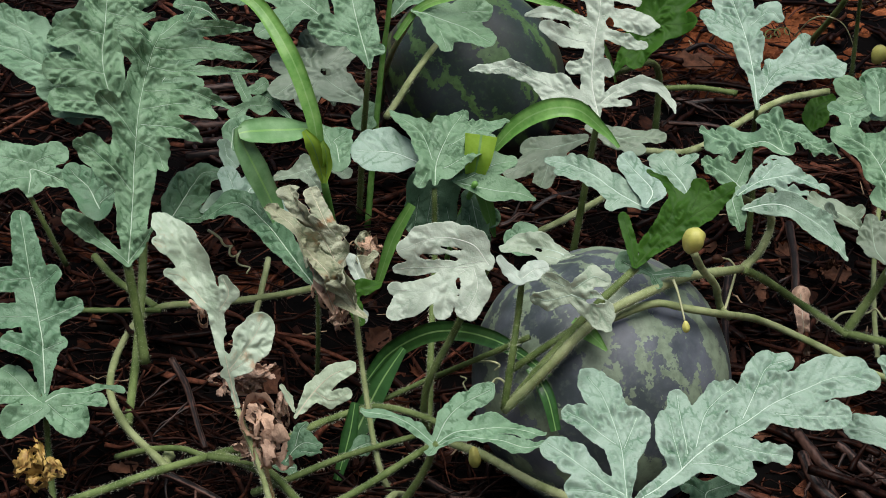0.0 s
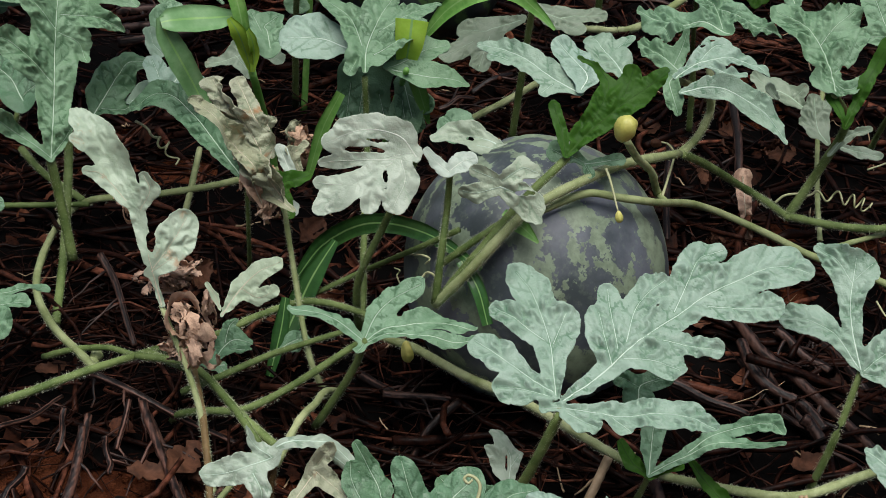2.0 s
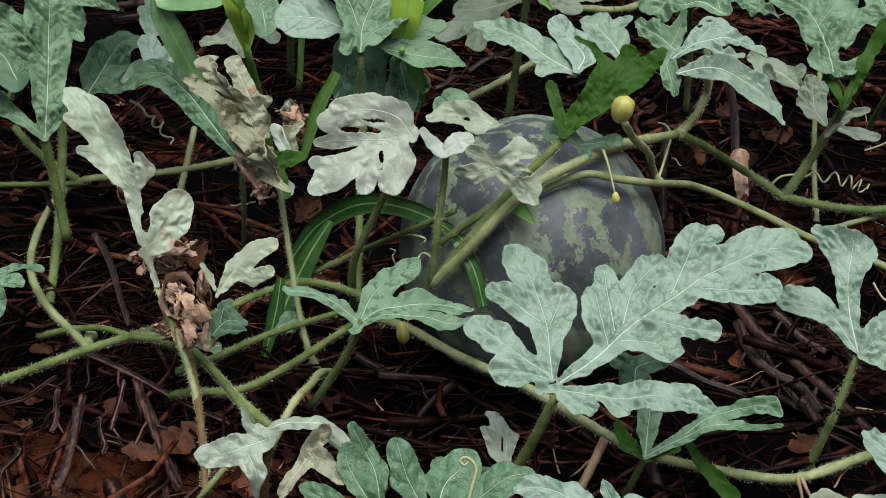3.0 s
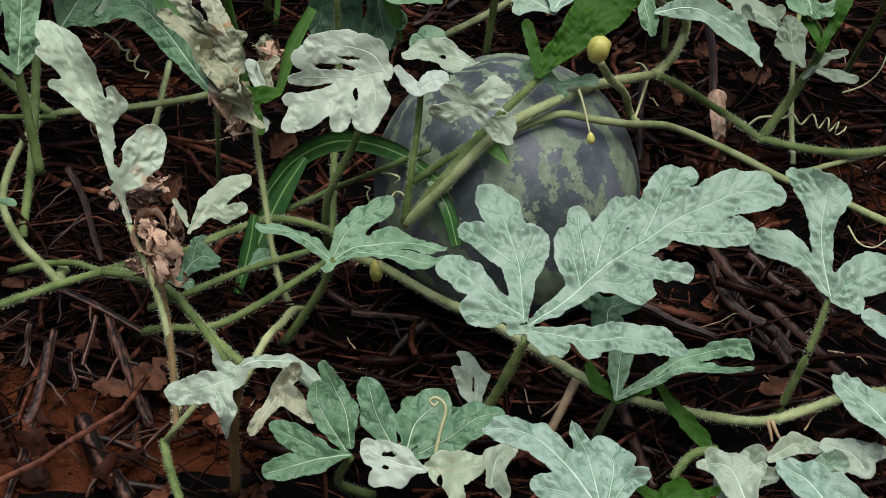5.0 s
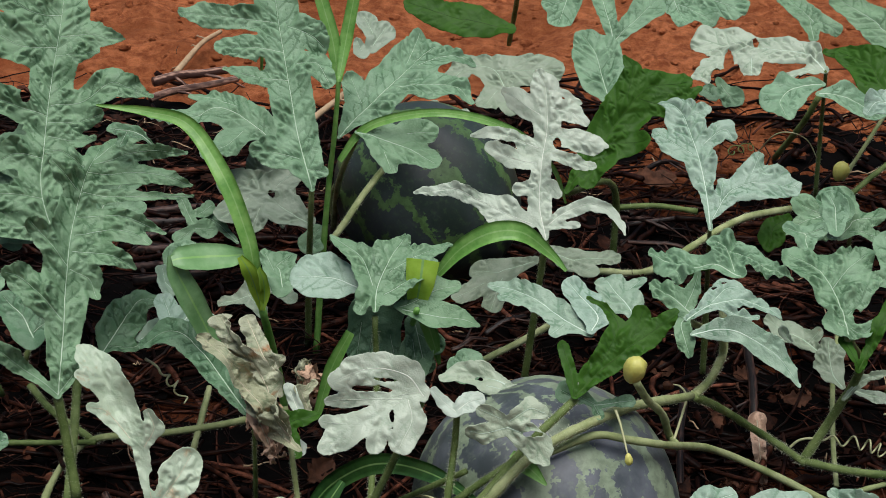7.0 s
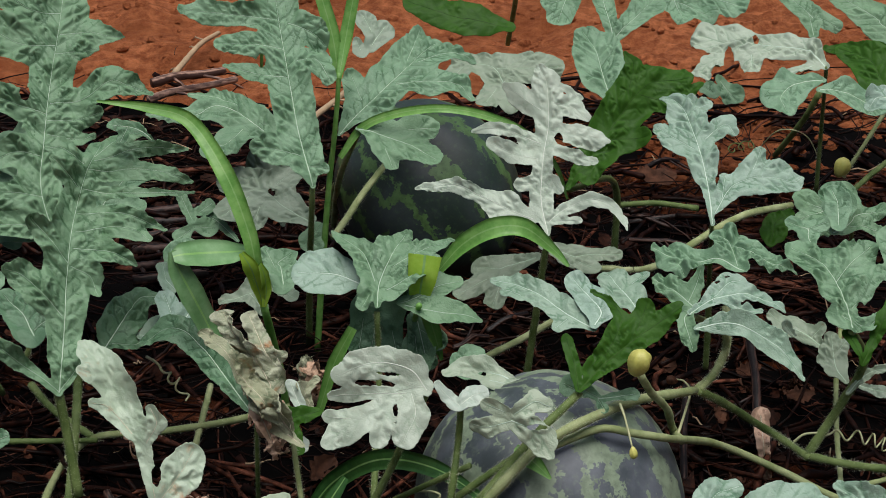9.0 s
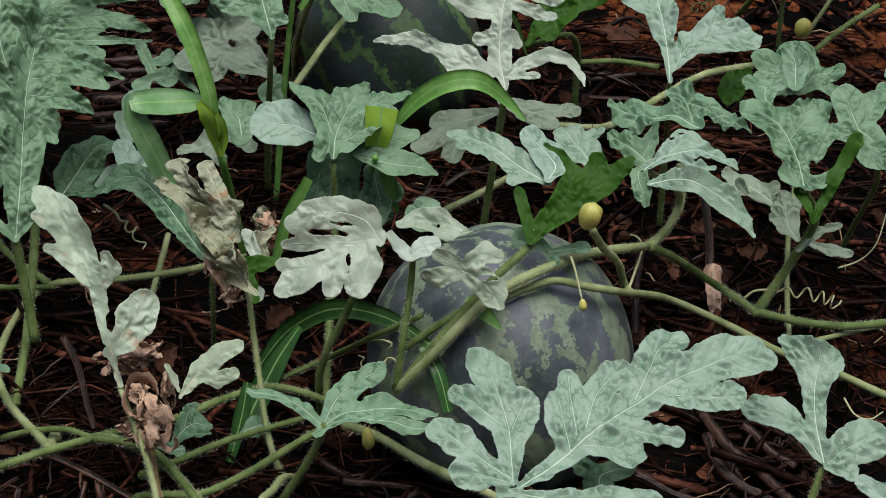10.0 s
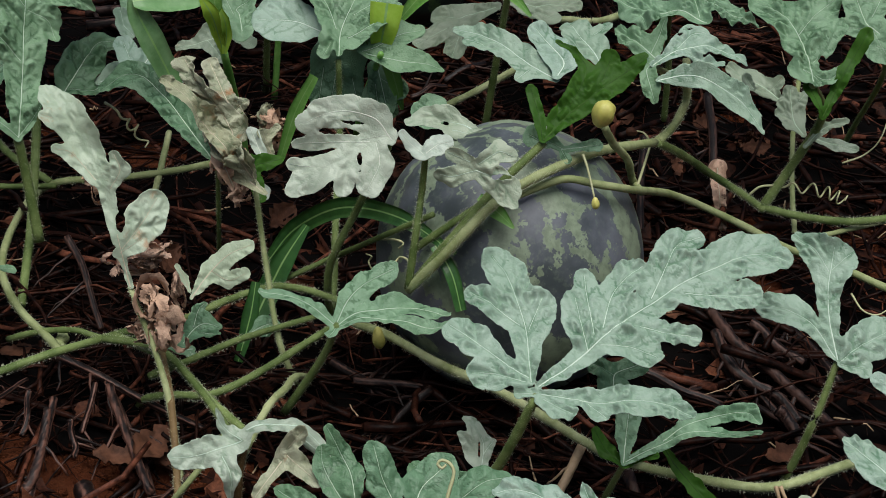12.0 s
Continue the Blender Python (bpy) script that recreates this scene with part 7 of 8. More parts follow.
crumpled_leaf(melon_vine, (0.297, 0.258, 0.02), 0.008, DEAD, 32, stretch=(1, 1, 1.2))
crumpled_leaf(melon_vine, (0.254, 0.068, 0.02), 0.009, DEAD, 33, stretch=(1, 1, 1.2))
leaf(corner_vine, "dull", (0.3636, 0.0875, 0.1191), (-0.12, -0.6, 0.79), (-0.01, 0.56, 0.83), [[(0, 0, 2.4), (17.7, -19.8, 5.3), (24.3, -40, 3.5)]], wave=0.004)
leaf(corner_vine, "dull", (0.3843, 0.1482, 0.093), (-0.13, -0.54, 0.83), (-0.01, 0.56, 0.83), [[(0, -0, 2.5), (-6.6, -22.9, 6.8), (-9.9, -41.1, 5.5)]], wave=0.004)
leaf(corner_vine, "under", (0.492, 0.659, 0.215), (-0.15, -0.69, 0.71), (-0.34, 0.71, 0.62), [[(0, -0.1, 20.8), (21.9, 0, 28), (49.9, 0, 26.1), (78.7, 19.5, 15)]])
leaf(side_vine, "deep", (-0.46, 0.142, 0.14), (0.13, -0.48, 0.87), (-0.5, 0.61, 0.61), [[(0.2, -0.1, 14.4), (10.7, -0.4, 20.2), (30.4, -1, 20.7), (50.7, 4.5, 14.8)], [(6.4, -2.8, 12.2), (11.5, -19.8, 12.3)]], wave=0.006)
leaf(side_vine, "light", (-0.346, 0.129, 0.15), (0.11, -0.49, 0.87), (0.87, 0.44, 0.21), [[(0.2, -0.2, 6.1), (22.4, 0.6, 15.4), (32.8, 3.5, 15.4), (50.7, -12.5, 9.2)]], wave=0.004)
leaf(back_vine, "top", (-0.01, 0.078, 0.16), (0.01, -0.56, 0.83), (-0.33, -0.67, -0.66), [[(0.1, -0.2, 14), (9.3, 0.1, 16.8)], [(6, 2, 14.4), (9.8, -8.1, 11.5)], [(5, 4.6, 11.5), (0.3, 9.3, 8.6)]], wave=0.004)
leaf(back_vine, "top", (-0.063, 0.139, 0.15), (0.03, -0.56, 0.83), (-0.08, -0.71, -0.7), [[(-0.2, -0.5, 14.4), (13.4, -0.2, 17.2), (25.6, -0.5, 17.3), (33.1, 3.9, 11.5)]], wave=0.004)
leaf(corner_vine, "under", (0.312, 0.32, 0.17), (-0.1, -0.64, 0.77), (0.24, 0.73, 0.64), [[(-0.2, 0.4, 7.3), (12.4, 0.2, 15.3), (27.7, 0, 13.1), (40.2, -10.9, 6.5)]])
leaf(side_vine, "deep", (-0.3805, 0.1017, 0.1463), (0.14, -0.57, 0.81), (-0.01, 0.56, 0.83), [[(-0, -0, 4.8), (22.1, -10.9, 19.2), (46.4, -23.1, 19.3), (63.2, -35.4, 12.1), (64.9, -57.1, 5.5)], [(8.2, -7.8, 10.8), (9.8, -26.3, 7.8), (17.5, -38.7, 3)]], pucker=0.0016, wave=0.006)
leaf(corner_vine, "top", (0.348, 0.281, 0.19), (-0.1, -0.6, 0.79), (-0.29, 0.65, 0.7), [[(0.2, 0.3, 7.2), (8.3, -0.1, 12), (17.1, -2.5, 12.5), (25.7, 10.2, 9.4)], [(17.1, -2.5, 12.4), (18.4, -19.1, 9.3)]], wave=0.005)
leaf(corner_vine, "dull", (0.3119, 0.1241, 0.1601), (-0.09, -0.55, 0.83), (-0.01, 0.56, 0.83), [[(0, 0, 1.8), (10.9, 7.1, 5.5)]], wave=0.003)
leaf(front_vine, "deep", (0.145, -0.303, 0.1), (-0.06, -0.55, 0.83), (0.18, 0.69, 0.7), [[(0.2, 0, 7.1), (10.9, 0.1, 14.3), (23.3, -0.4, 9.6), (35.9, -18.1, 9.6)], [(20.4, 1.5, 7.2), (23.6, 15.1, 9.6)]], pucker=0.0016)
leaf(front_vine, "dusty", (0.228, -0.529, 0.13), (-0.12, -0.58, 0.81), (-0.22, 0.69, 0.7), [[(0.3, 0.3, 8.3), (7.7, 0.1, 14.5), (21.8, -0.3, 10.5), (31.1, 7.7, 8.4)], [(16.8, -3.5, 10.3), (24.5, -18.3, 10.3)], [(10.2, -14.7, 8.3), (10.3, -29.7, 6.2)]], wave=0.006)
leaf(front_vine, "light", (0.284, -0.538, 0.135), (-0.14, -0.53, 0.83), (-0.17, 0.73, 0.66), [[(0.1, -0.2, 10.2), (7.6, -0.2, 14.4), (17.4, 0.5, 10.4), (28.3, 13.8, 8.4)], [(20.9, -4.4, 10.2), (25, -20.7, 10.2)]], wave=0.004)
leaf(front_vine, "dusty", (0.332, -0.484, 0.12), (-0.17, -0.56, 0.81), (-0.57, 0.65, 0.51), [[(-0.2, -0.4, 8.6), (8.1, -0.4, 12.9), (17.6, 2.1, 10.8), (30, 11.7, 6.5)], [(6.9, -5.6, 8.4), (6.7, -14.9, 6.3)]], wave=0.006)
leaf(front_vine, "dusty", (0.284, -0.445, 0.1), (-0.13, -0.54, 0.83), (-0.43, 0.7, 0.57), [[(0, -0.1, 6.6), (3.6, -0.1, 8.8), (5, -0.1, 6.6), (0.4, -14, 5.3)]])
leaf(front_vine, "deep", (0.0, -0.438, 0.09), (0.01, -0.61, 0.79), (-0.22, 0.63, 0.75), [[(0.1, -0.4, 11.2), (12.1, -0.3, 20.1), (27.7, -1.6, 13.4), (35.6, -13.5, 11.2)], [(28.6, 2.8, 11.2), (36.2, 6.8, 8.9)], [(8, -6.6, 11.1), (11.8, -20.6, 15.6)]], wave=0.005)
leaf(back_vine, "light", (-0.315, 0.124, 0.17), (0.11, -0.54, 0.83), (0.93, 0.34, 0.15), [[(0.2, -0.3, 8.9), (15.1, 0.1, 14.9), (24.6, 2.4, 14.8), (50.6, -21.9, 8.9)], [(2.8, 9, 11.4), (2.3, 24.3, 11.4)]], wave=0.003)
leaf(back_vine, "light", (-0.331, 0.196, 0.18), (0.12, -0.6, 0.79), (0.66, -0.4, -0.63), [[(0.1, 0.4, 8.9), (9, -0.2, 10.6)], [(0.1, 0.4, 7), (-10.9, 6.3, 7)]], wave=0.003)
leaf(back_vine, "top", (-0.214, 0.245, 0.15), (0.08, -0.61, 0.79), (-0.2, 0.62, 0.76), [[(0.1, -0, 12.1), (21.3, -0.3, 18.2), (27.5, 1.7, 12.3), (36.4, -9.6, 12.3)], [(21.4, 5.7, 9.1), (40.6, 10.8, 9.1)]], wave=0.004)
leaf(back_vine, "top", (-0.191, 0.381, 0.13), (0.06, -0.55, 0.83), (-0.84, 0.34, 0.42), [[(-0, 0.1, 8), (10.6, -0.6, 13.3), (12.2, -0.6, 9.9), (11.9, -17.6, 9.9)]])
leaf(corner_vine, "top", (0.38, 0.303, 0.2), (-0.11, -0.58, 0.81), (-0.01, 0.68, 0.74), [[(0.1, -0.1, 9), (18.5, -0.3, 15), (27.9, -0.2, 13.3), (38, 3.1, 10.9)]], wave=0.003)
leaf(corner_vine, "light", (0.494, 0.562, 0.24), (-0.12, -0.54, 0.83), (-0.96, 0.28, 0.07), [[(-0.4, 0, 14.5), (18.2, -0.3, 18.2), (32.5, 2.7, 13.8), (38.8, 14.9, 6.9)]])
leaf(side_vine, "deep", (-0.3281, 0.1657, 0.3501), (0.2039, -0.6116, 0.7645), (-0.02, 0.45, 0.89), [[(0, 0, 1.8), (13.7, 16.4, 6.5), (18.5, 36.2, 7.1)], [(14.9, 23.5, 5.3), (3.5, 29.2, 5.3)]], wave=0.005)
leaf(corner_vine, "deep", (0.393, 0.3348, 0.1903), (-0.1036, -0.6213, 0.7767), (-0.02, 0.45, 0.89), [[(-0, -0, 3.3), (18.6, 6.7, 19.6), (32.5, 12.3, 15.8)]], wave=0.004)
leaf(back_vine, "dull", (-0.2431, 0.4927, 0.1035), (0.1041, -0.6768, 0.7288), (-0.02, 0.45, 0.89), [[(-0.1, 0, 3.5), (40.1, 10.1, 26.8), (73.2, 20.3, 24.1)], [(43.7, 10.1, 18.3), (36.4, 40.6, 15.5)]], wave=0.005, holes=[(40.1, 14.9, 5.8, 6.1)])
leaf(back_vine, "top", (-0.2886, 0.4282, 0.1119), (0.1036, -0.6213, 0.7767), (-0.02, 0.45, 0.89), [[(0, 0, 2.8), (21.9, 18.6, 6.9), (33, 31.8, 11.1)]], wave=0.004)
# ---- grass ----
tall_grass = thing("grass_plant", (-0.192, 0.369, 0), "tall green grass plant with a long arching blade", "grass", "grass plants")
young_grass = thing("grass_plant", (-0.21, 0.189, 0), "fresh green grass shoot with a broad bent blade", "grass", "grass plants")
low_grass = thing("grass_plant", (-0.141, -0.041, 0), "deep green broad-bladed grass low among the stems", "grass", "grass plants")
folded_grass = thing("grass_plant", (-0.1, 0.352, 0), "light green grass shoot with a folded blade", "grass", "grass plants")
tube("culm", [(-0.194, 0.369, 0), (-0.186, 0.383, 0.1), (-0.177, 0.399, 0.2), (-0.168, 0.397, 0.27), (-0.163, 0.408, 0.33)], 0.004, 0.0026, GRASS, tall_grass)
grass_blade(tall_grass, [(-0.164, 0.408, 0.32), (-0.171, 0.429, 0.365), (-0.191, 0.449, 0.43)], [0.006, 0.017, 0.014], GRASS, facing=(0,-0.5,1))
grass_blade(tall_grass, [(-0.163, 0.404, 0.325), (-0.156, 0.43, 0.365), (-0.143, 0.451, 0.43)], [0.006, 0.015, 0.013], GRASS, facing=(0,-0.5,1))
grass_blade(tall_grass, [(-0.157, 0.324, 0.265), (-0.132, 0.325, 0.3), (-0.095, 0.316, 0.32), (-0.047, 0.307, 0.33), (0.001, 0.312, 0.32), (0.043, 0.312, 0.3), (0.075, 0.321, 0.26), (0.089, 0.321, 0.22)], [0.0064, 0.0096, 0.0096, 0.0088, 0.0096, 0.008, 0.0056, 0.0024], GRASS)
grass_blade(tall_grass, [(-0.254, 0.516, 0.4), (-0.254, 0.476, 0.36), (-0.259, 0.481, 0.3)], [0.0048, 0.0064, 0.0024], GRASS)
tube("culm", [(-0.207, 0.184, 0), (-0.209, 0.162, 0.08), (-0.214, 0.14, 0.14), (-0.217, 0.106, 0.199)], 0.0042, 0.004, GRASS, young_grass)
grass_blade(young_grass, [(-0.217, 0.108, 0.199), (-0.221, 0.094, 0.248), (-0.228, 0.1, 0.285), (-0.25, 0.121, 0.335), (-0.287, 0.156, 0.375), (-0.327, 0.154, 0.39), (-0.375, 0.145, 0.4)], [0.006, 0.0135, 0.016, 0.018, 0.015, 0.010, 0.002], GRASS, keel=0.6)
grass_blade(young_grass, [(-0.217, 0.102, 0.2), (-0.221, 0.098, 0.224), (-0.226, 0.09, 0.25), (-0.234, 0.089, 0.266)], [0.005, 0.014, 0.016, 0.006], GRASS_YELLOW, facing=(-0.2,-0.6,0.9), name="sheath", keel=0.05)
grass_blade(young_grass, [(-0.216, 0.1, 0.201), (-0.213, 0.1, 0.22), (-0.213, 0.092, 0.24), (-0.216, 0.086, 0.255)], [0.004, 0.011, 0.012, 0.006], GRASS_YELLOW, facing=(0.2,-0.6,0.9), name="sheath", keel=0.05)
grass_blade(young_grass, [(-0.229, 0.107, 0.26), (-0.246, 0.095, 0.264), (-0.269, 0.084, 0.268), (-0.288, 0.072, 0.272), (-0.297, 0.069, 0.271)], [0.012, 0.026, 0.031, 0.026, 0.012], GRASS_PALE, facing=(0, -0.6, 0.8), keel=0.08)
grass_blade(young_grass, [(-0.298, 0.073, 0.275), (-0.293, 0.07, 0.258), (-0.281, 0.068, 0.231), (-0.268, 0.073, 0.194), (-0.259, 0.071, 0.168), (-0.257, 0.078, 0.147)], [0.008, 0.021, 0.026, 0.022, 0.013, 0.003], GRASS_PALE, facing=(0.1, -0.6, 0.8), keel=0.12)
grass_blade(folded_grass, [(-0.047, 0.162, 0.21), (-0.021, 0.167, 0.24), (0.01, 0.164, 0.26), (0.041, 0.165, 0.26), (0.07, 0.168, 0.235), (0.086, 0.16, 0.22)], [0.008, 0.0176, 0.0208, 0.0192, 0.0096, 0.0032], GRASS)
grass_blade(folded_grass, [(-0.065, 0.119, 0.195), (-0.06, 0.111, 0.228), (-0.057, 0.117, 0.252)], [0.016, 0.028, 0.033], GRASS_YELLOW, facing=(0.05,-0.8,0.8))
grass_blade(folded_grass, [(-0.08, 0.119, 0.2), (-0.075, 0.114, 0.228), (-0.07, 0.118, 0.25)], [0.01, 0.008, 0.004], GRASS_DARK, facing=(-0.6,-0.6,0.4))
grass_blade(folded_grass, [(-0.055, 0.114, 0.19), (-0.048, 0.122, 0.16), (-0.041, 0.123, 0.13)], [0.016, 0.0144, 0.0032], GRASS)
tube("culm", [(-0.097, 0.289, 0), (-0.084, 0.239, 0.08), (-0.062, 0.091, 0.21)], 0.003, 0.003, GRASS, folded_grass)
grass_blade(low_grass, [(-0.17, -0.012, 0.03), (-0.141, -0.01, 0.07), (-0.093, -0.064, 0.13), (-0.038, -0.14, 0.17), (0.013, -0.197, 0.171)], [0.0096, 0.0192, 0.0192, 0.016, 0.0048], GRASS_DARK)
grass_blade(low_grass, [(-0.005, -0.182, 0.169), (0.01, -0.202, 0.153), (0.019, -0.216, 0.124)], [0.0096, 0.0128, 0.0096], GRASS_DARK)
grass_blade(low_grass, [(-0.158, 0.039, 0.12), (-0.143, 0.042, 0.17), (-0.124, 0.043, 0.21)], [0.008, 0.0136, 0.0096], GRASS)
grass_blade(low_grass, [(-0.181, -0.088, 0), (-0.165, -0.064, 0.03), (-0.149, -0.049, 0.06), (-0.128, -0.034, 0.09)], [0.016, 0.024, 0.0208, 0.008], GRASS_DARK)
grass_blade(low_grass, [(0.032, -0.166, 0.21), (0.049, -0.179, 0.202), (0.062, -0.19, 0.194)], [0.0064, 0.016, 0.0096, 0.0024], GRASS)
grass_blade(low_grass, [(-0.187, -0.133, 0), (-0.176, -0.115, 0.04), (-0.171, -0.102, 0.07)], [0.008, 0.016, 0.008], GRASS_DARK)
# ---- twigs and dead leaves ----
twig([(-0.36, -0.166, 0.03), (-0.31, -0.187, 0.022), (-0.261, -0.21, 0.012), (-0.207, -0.238, 0.004)], 0.0044, 0.003, GREY_BARK, "grey-brown peeling stalk lying across the bed")
twig([(-0.34, -0.235, 0.03), (-0.339, -0.286, 0.02), (-0.344, -0.346, 0.008), (-0.348, -0.423, 0.002)], 0.0036, 0.003, GREY_BARK, "weathered brown stalk on the red earth")
twig([(-0.301, -0.327, 0.008), (-0.277, -0.372, 0.008), (-0.248, -0.421, 0.004)], 0.009, 0.008, GREY_BARK, "thick broken piece of brown stalk on red earth")
twig([(-0.214, -0.303, 0.006), (-0.229, -0.335, 0.008), (-0.245, -0.36, 0.004)], 0.0028, 0.0016, GREY_BARK, "thin broken brown root over the red earth")
twig([(-0.287, -0.221, 0.02), (-0.262, -0.274, 0.012), (-0.24, -0.334, 0.004)], 0.0045, 0.003, BARK, "dark wet woody twig lying across the mulch")
twig([(-0.368, 0.009, 0.04), (-0.345, -0.034, 0.03), (-0.319, -0.105, 0.015)], 0.004, 0.003, BARK, "dark wet woody twig lying across the mulch")
twig([(0.26, -0.051, 0.02), (0.278, -0.116, 0.015), (0.298, -0.186, 0.01), (0.323, -0.235, 0.005)], 0.005, 0.004, BARK, "dark wet woody twig lying across the mulch")
twig([(0.26, -0.118, 0.012), (0.283, -0.178, 0.01), (0.319, -0.226, 0.01)], 0.004, 0.003, BARK, "dark wet woody twig lying across the mulch")
twig([(0.308, -0.043, 0.015), (0.351, -0.098, 0.01), (0.375, -0.155, 0.008)], 0.005, 0.004, BARK, "dark wet woody twig lying across the mulch")
twig([(-0.101, -0.142, 0.01), (-0.073, -0.17, 0.012), (-0.056, -0.186, 0.006)], 0.005, 0.004, BARK, "dark wet woody twig lying across the mulch")
twig([(-0.077, -0.184, 0.02), (-0.041, -0.187, 0.02), (-0.005, -0.187, 0.016)], 0.0045, 0.0035, BARK, "dark wet woody twig lying across the mulch")
twig([(-0.007, -0.194, 0.02), (-0.034, -0.226, 0.012), (-0.052, -0.272, 0.004)], 0.004, 0.003, BARK, "dark wet woody twig lying across the mulch")
twig([(0.127, -0.278, 0.03), (0.111, -0.312, 0.015), (0.094, -0.346, 0.003)], 0.0042, 0.004, STRAW, "pale straw stalk leaning in the mulch")
twig([(0.165, -0.304, 0.02), (0.173, -0.339, 0.012), (0.19, -0.392, 0.004)], 0.006, 0.005, BARK, "dark wet woody twig lying across the mulch")
twig([(0.219, 0.231, 0.04), (0.213, 0.167, 0.03), (0.206, 0.079, 0.01)], 0.005, 0.004, BARK, "dark wet woody twig lying across the mulch")
twig([(0.297, 0.316, 0.05), (0.296, 0.24, 0.03), (0.293, 0.168, 0.01)], 0.005, 0.004, BARK, "dark wet woody twig lying across the mulch")
twig([(-0.52, 1.16, 0.02), (-0.473, 1.193, 0.02), (-0.416, 1.225, 0.015)], 0.0075, 0.006, DRY_STALK, "pale fallen stalk on the edge of bare earth")
twig([(-0.513, 1.092, 0.02), (-0.456, 1.14, 0.02), (-0.394, 1.19, 0.015)], 0.006, 0.005, DRY_STALK, "pale fallen stalk on the edge of bare earth")
twig([(-0.496, 1.223, 0.01), (-0.473, 1.309, 0.02), (-0.448, 1.389, 0.02)], 0.005, 0.0035, STRAW, "pale straw stalk leaning in the mulch")
twig([(-0.263, 1.014, 0.02), (-0.229, 1.103, 0.02), (-0.203, 1.21, 0.01)], 0.005, 0.004, STRAW, "pale straw stalk leaning in the mulch")
twig([(-0.47, 0.71, 0.012), (-0.421, 0.714, 0.016), (-0.371, 0.732, 0.012)], 0.007, 0.006, BARK, "dark fallen stalk lying along the bed")
twig([(-0.464, 0.676, 0.012), (-0.416, 0.68, 0.016), (-0.366, 0.697, 0.012)], 0.007, 0.006, BARK, "dark fallen stalk lying along the bed")
twig([(-0.457, 0.638, 0.012), (-0.409, 0.642, 0.016), (-0.361, 0.658, 0.012)], 0.007, 0.006, BARK, "dark fallen stalk lying along the bed")
twig([(-0.449, 0.598, 0.012), (-0.403, 0.601, 0.016), (-0.355, 0.617, 0.012)], 0.007, 0.006, BARK, "dark fallen stalk lying along the bed")
twig([(-0.441, 0.551, 0.012), (-0.395, 0.554, 0.016), (-0.348, 0.57, 0.012)], 0.007, 0.006, BARK, "dark fallen stalk lying along the bed")
twig([(-0.435, 0.52, 0.012), (-0.39, 0.523, 0.016), (-0.343, 0.539, 0.012)], 0.007, 0.006, BARK, "dark fallen stalk lying along the bed")
twig([(0.183, 0.697, 0.012), (0.231, 0.701, 0.02), (0.281, 0.718, 0.012)], 0.004, 0.003, BARK, "dark wet woody twig lying across the mulch")
twig([(0.173, 0.647, 0.012), (0.219, 0.63, 0.02), (0.266, 0.626, 0.012)], 0.004, 0.003, BARK, "dark wet woody twig lying across the mulch")
twig([(0.17, 0.722, 0.012), (0.205, 0.696, 0.02), (0.241, 0.683, 0.012)], 0.004, 0.003, BARK, "dark wet woody twig lying across the mulch")
twig([(0.003, 0.402, 0.012), (0.026, 0.417, 0.02), (0.05, 0.445, 0.012)], 0.004, 0.003, BARK, "dark wet woody twig lying across the mulch")
twig([(-0.035, 0.36, 0.012), (-0.016, 0.368, 0.02), (0.003, 0.388, 0.012)], 0.004, 0.003, BARK, "dark wet woody twig lying across the mulch")
twig([(0.216, 0.879, 0.012), (0.239, 0.883, 0.02), (0.264, 0.9, 0.012)], 0.004, 0.003, BARK, "dark wet woody twig lying across the mulch")
twig([(0.26, -0.075, 0.03), (0.278, -0.119, 0.026), (0.306, -0.152, 0.023), (0.328, -0.185, 0.019), (0.345, -0.213, 0.016), (0.368, -0.256, 0.012)], 0.0056, 0.0045, BARK, "thick dark wet root with glossy bark in the mulch")
twig([(0.261, -0.111, 0.03), (0.271, -0.151, 0.026), (0.288, -0.175, 0.021), (0.311, -0.19, 0.016), (0.327, -0.219, 0.012)], 0.0055, 0.0048, BARK, "thick dark wet root with glossy bark in the mulch")
twig([(0.188, -0.174, 0.03), (0.223, -0.188, 0.021), (0.258, -0.198, 0.012)], 0.0045, 0.004, BARK, "thick dark wet root with glossy bark in the mulch")
twig([(0.296, -0.092, 0.03), (0.319, -0.113, 0.021), (0.343, -0.133, 0.012)], 0.005, 0.0045, BARK, "thick dark wet root with glossy bark in the mulch")
twig([(0.303, -0.222, 0.03), (0.315, -0.231, 0.021), (0.323, -0.255, 0.012)], 0.006, 0.005, BARK, "thick dark wet root with glossy bark in the mulch")
twig([(-0.34, -0.255, 0.035), (-0.341, -0.288, 0.027), (-0.343, -0.323, 0.018), (-0.348, -0.339, 0.01)], 0.0035, 0.0048, GREY_BARK, "peeling brown root end over the red earth")
twig([(-0.292, -0.219, 0.035), (-0.27, -0.271, 0.027), (-0.247, -0.328, 0.018), (-0.239, -0.336, 0.01)], 0.0042, 0.0036, GREY_BARK, "peeling brown root end over the red earth")
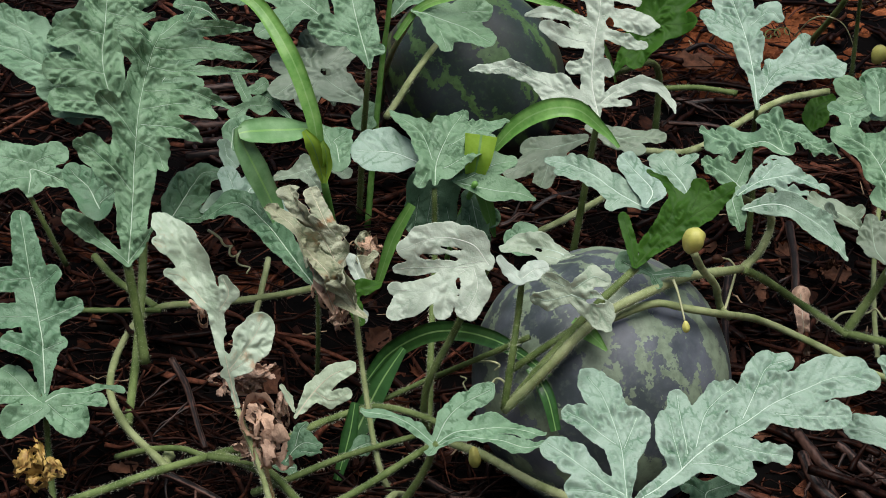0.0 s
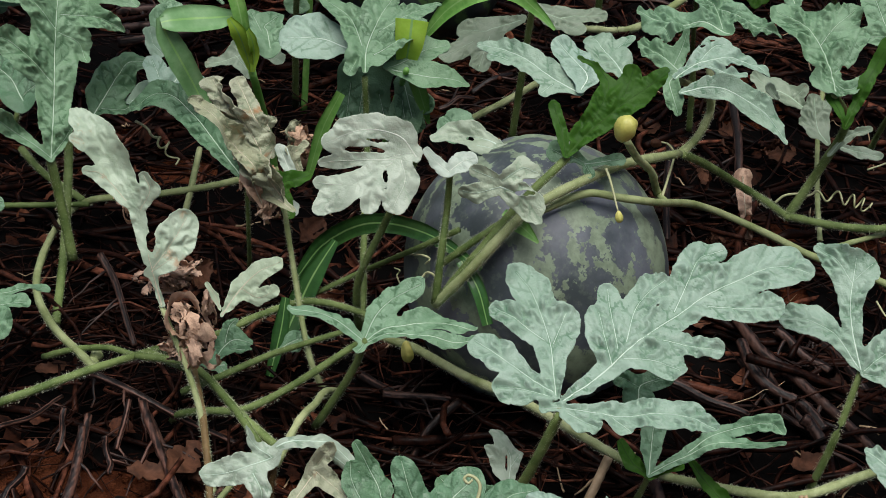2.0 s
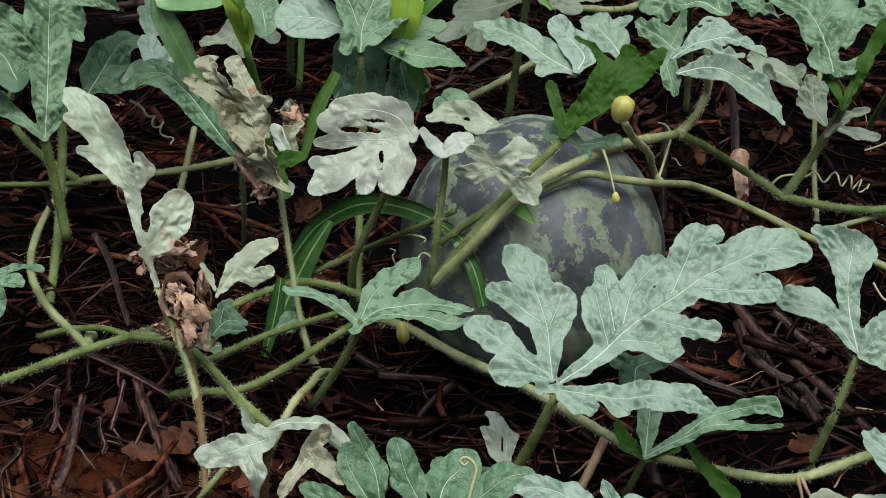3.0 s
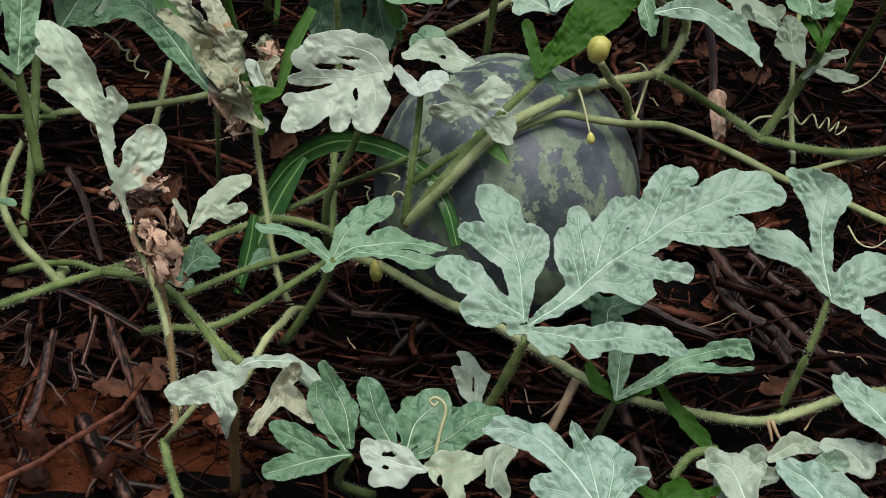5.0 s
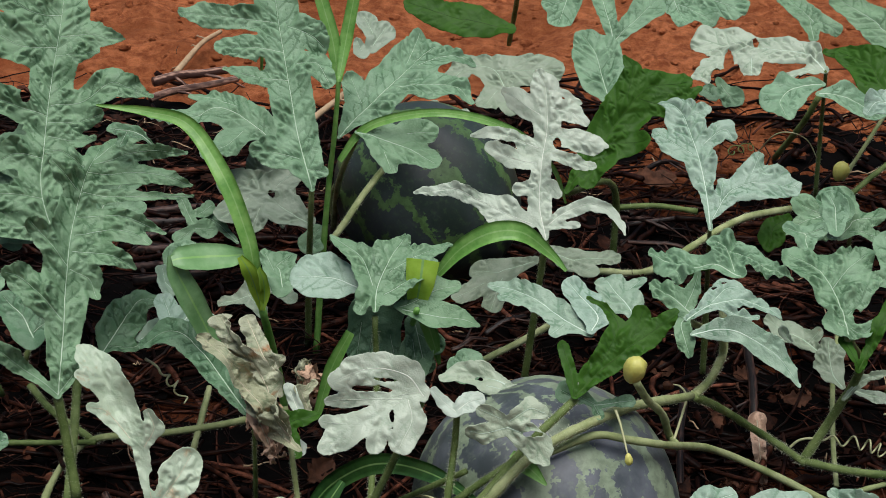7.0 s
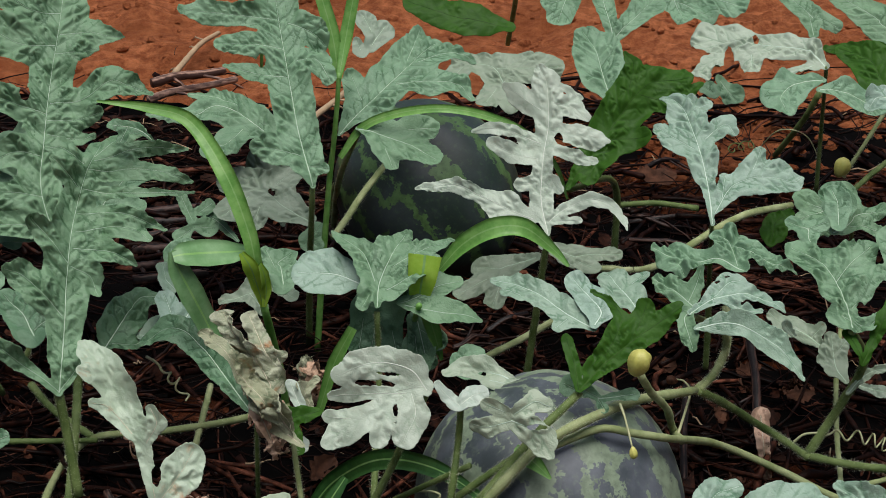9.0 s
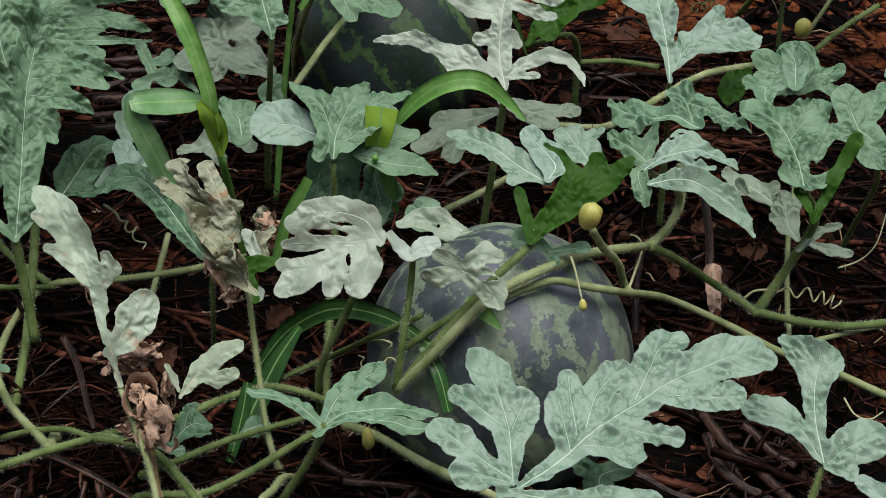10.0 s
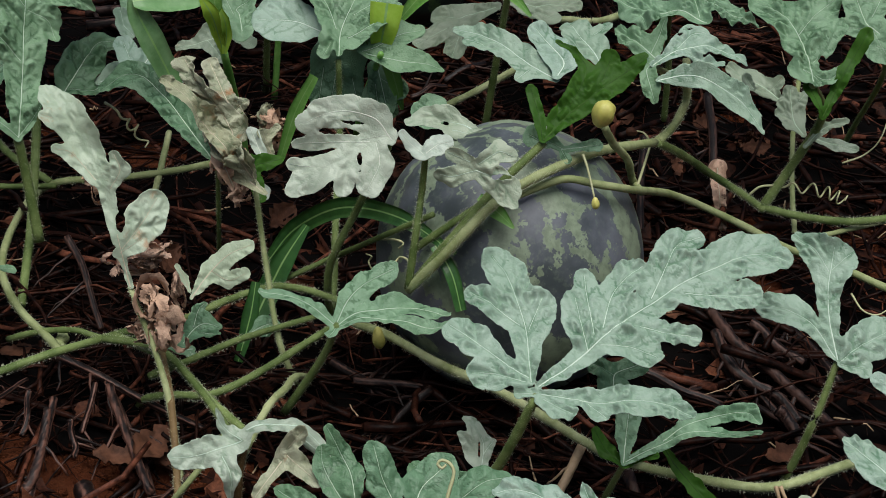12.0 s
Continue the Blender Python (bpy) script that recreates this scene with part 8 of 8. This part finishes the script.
twig([(-0.361, -0.229, 0.035), (-0.362, -0.244, 0.022), (-0.365, -0.261, 0.01)], 0.0026, 0.0028, GREY_BARK, "peeling brown root end over the red earth")
twig([(-0.306, -0.218, 0.035), (-0.308, -0.239, 0.022), (-0.312, -0.256, 0.01)], 0.0024, 0.0028, GREY_BARK, "peeling brown root end over the red earth")
twig([(-0.415, -0.258, 0.035), (-0.393, -0.225, 0.022), (-0.376, -0.18, 0.01)], 0.0026, 0.002, GREY_BARK, "peeling brown root end over the red earth")
twig([(-0.32, -0.268, 0.035), (-0.315, -0.278, 0.022), (-0.313, -0.292, 0.01)], 0.0028, 0.003, GREY_BARK, "peeling brown root end over the red earth")
twig([(-0.38, -0.308, 0.035), (-0.391, -0.322, 0.022), (-0.402, -0.334, 0.01)], 0.0034, 0.003, GREY_BARK, "peeling brown root end over the red earth")
dead_leaf((-0.27, 0.02, 0.012), 0.05, 70, 50, 1)
dead_leaf((-0.277, -0.289, 0.012), 0.03, 10, 15, 2)
dead_leaf((-0.164, 0.101, 0.012), 0.05, 60, 40, 3)
dead_leaf((-0.238, -0.288, 0.012), 0.026, -20, 20, 4)
dead_leaf((-0.393, -0.139, 0.012), 0.03, 30, 10, 5)
dead_leaf((0.308, -0.267, 0.012), 0.034, 10, 10, 6)
dead_leaf((0.202, 0.326, 0.012), 0.035, 20, 30, 7)
dead_leaf((0.23, 0.851, 0.012), 0.06, 10, 20, 8)
dead_leaf((0.105, 0.505, 0.012), 0.03, 60, 20, 9)
dead_leaf((0.298, 0.318, 0.012), 0.04, 40, 30, 10)
dead_leaf((-0.274, -0.301, 0.025), 0.04, 10, 15, 21)
dead_leaf((-0.266, -0.006, 0.025), 0.042, 80, 40, 22)
dead_leaf((-0.246, -0.284, 0.025), 0.05, 60, 25, 23)
dead_leaf((0.224, -0.066, 0.025), 0.034, 15, 20, 24)
dead_leaf((0.254, 0.199, 0.025), 0.04, 70, 40, 25)
dead_leaf((0.345, 0.243, 0.025), 0.035, 20, 30, 26)
dead_leaf((0.303, -0.279, 0.025), 0.04, 30, 15, 27)
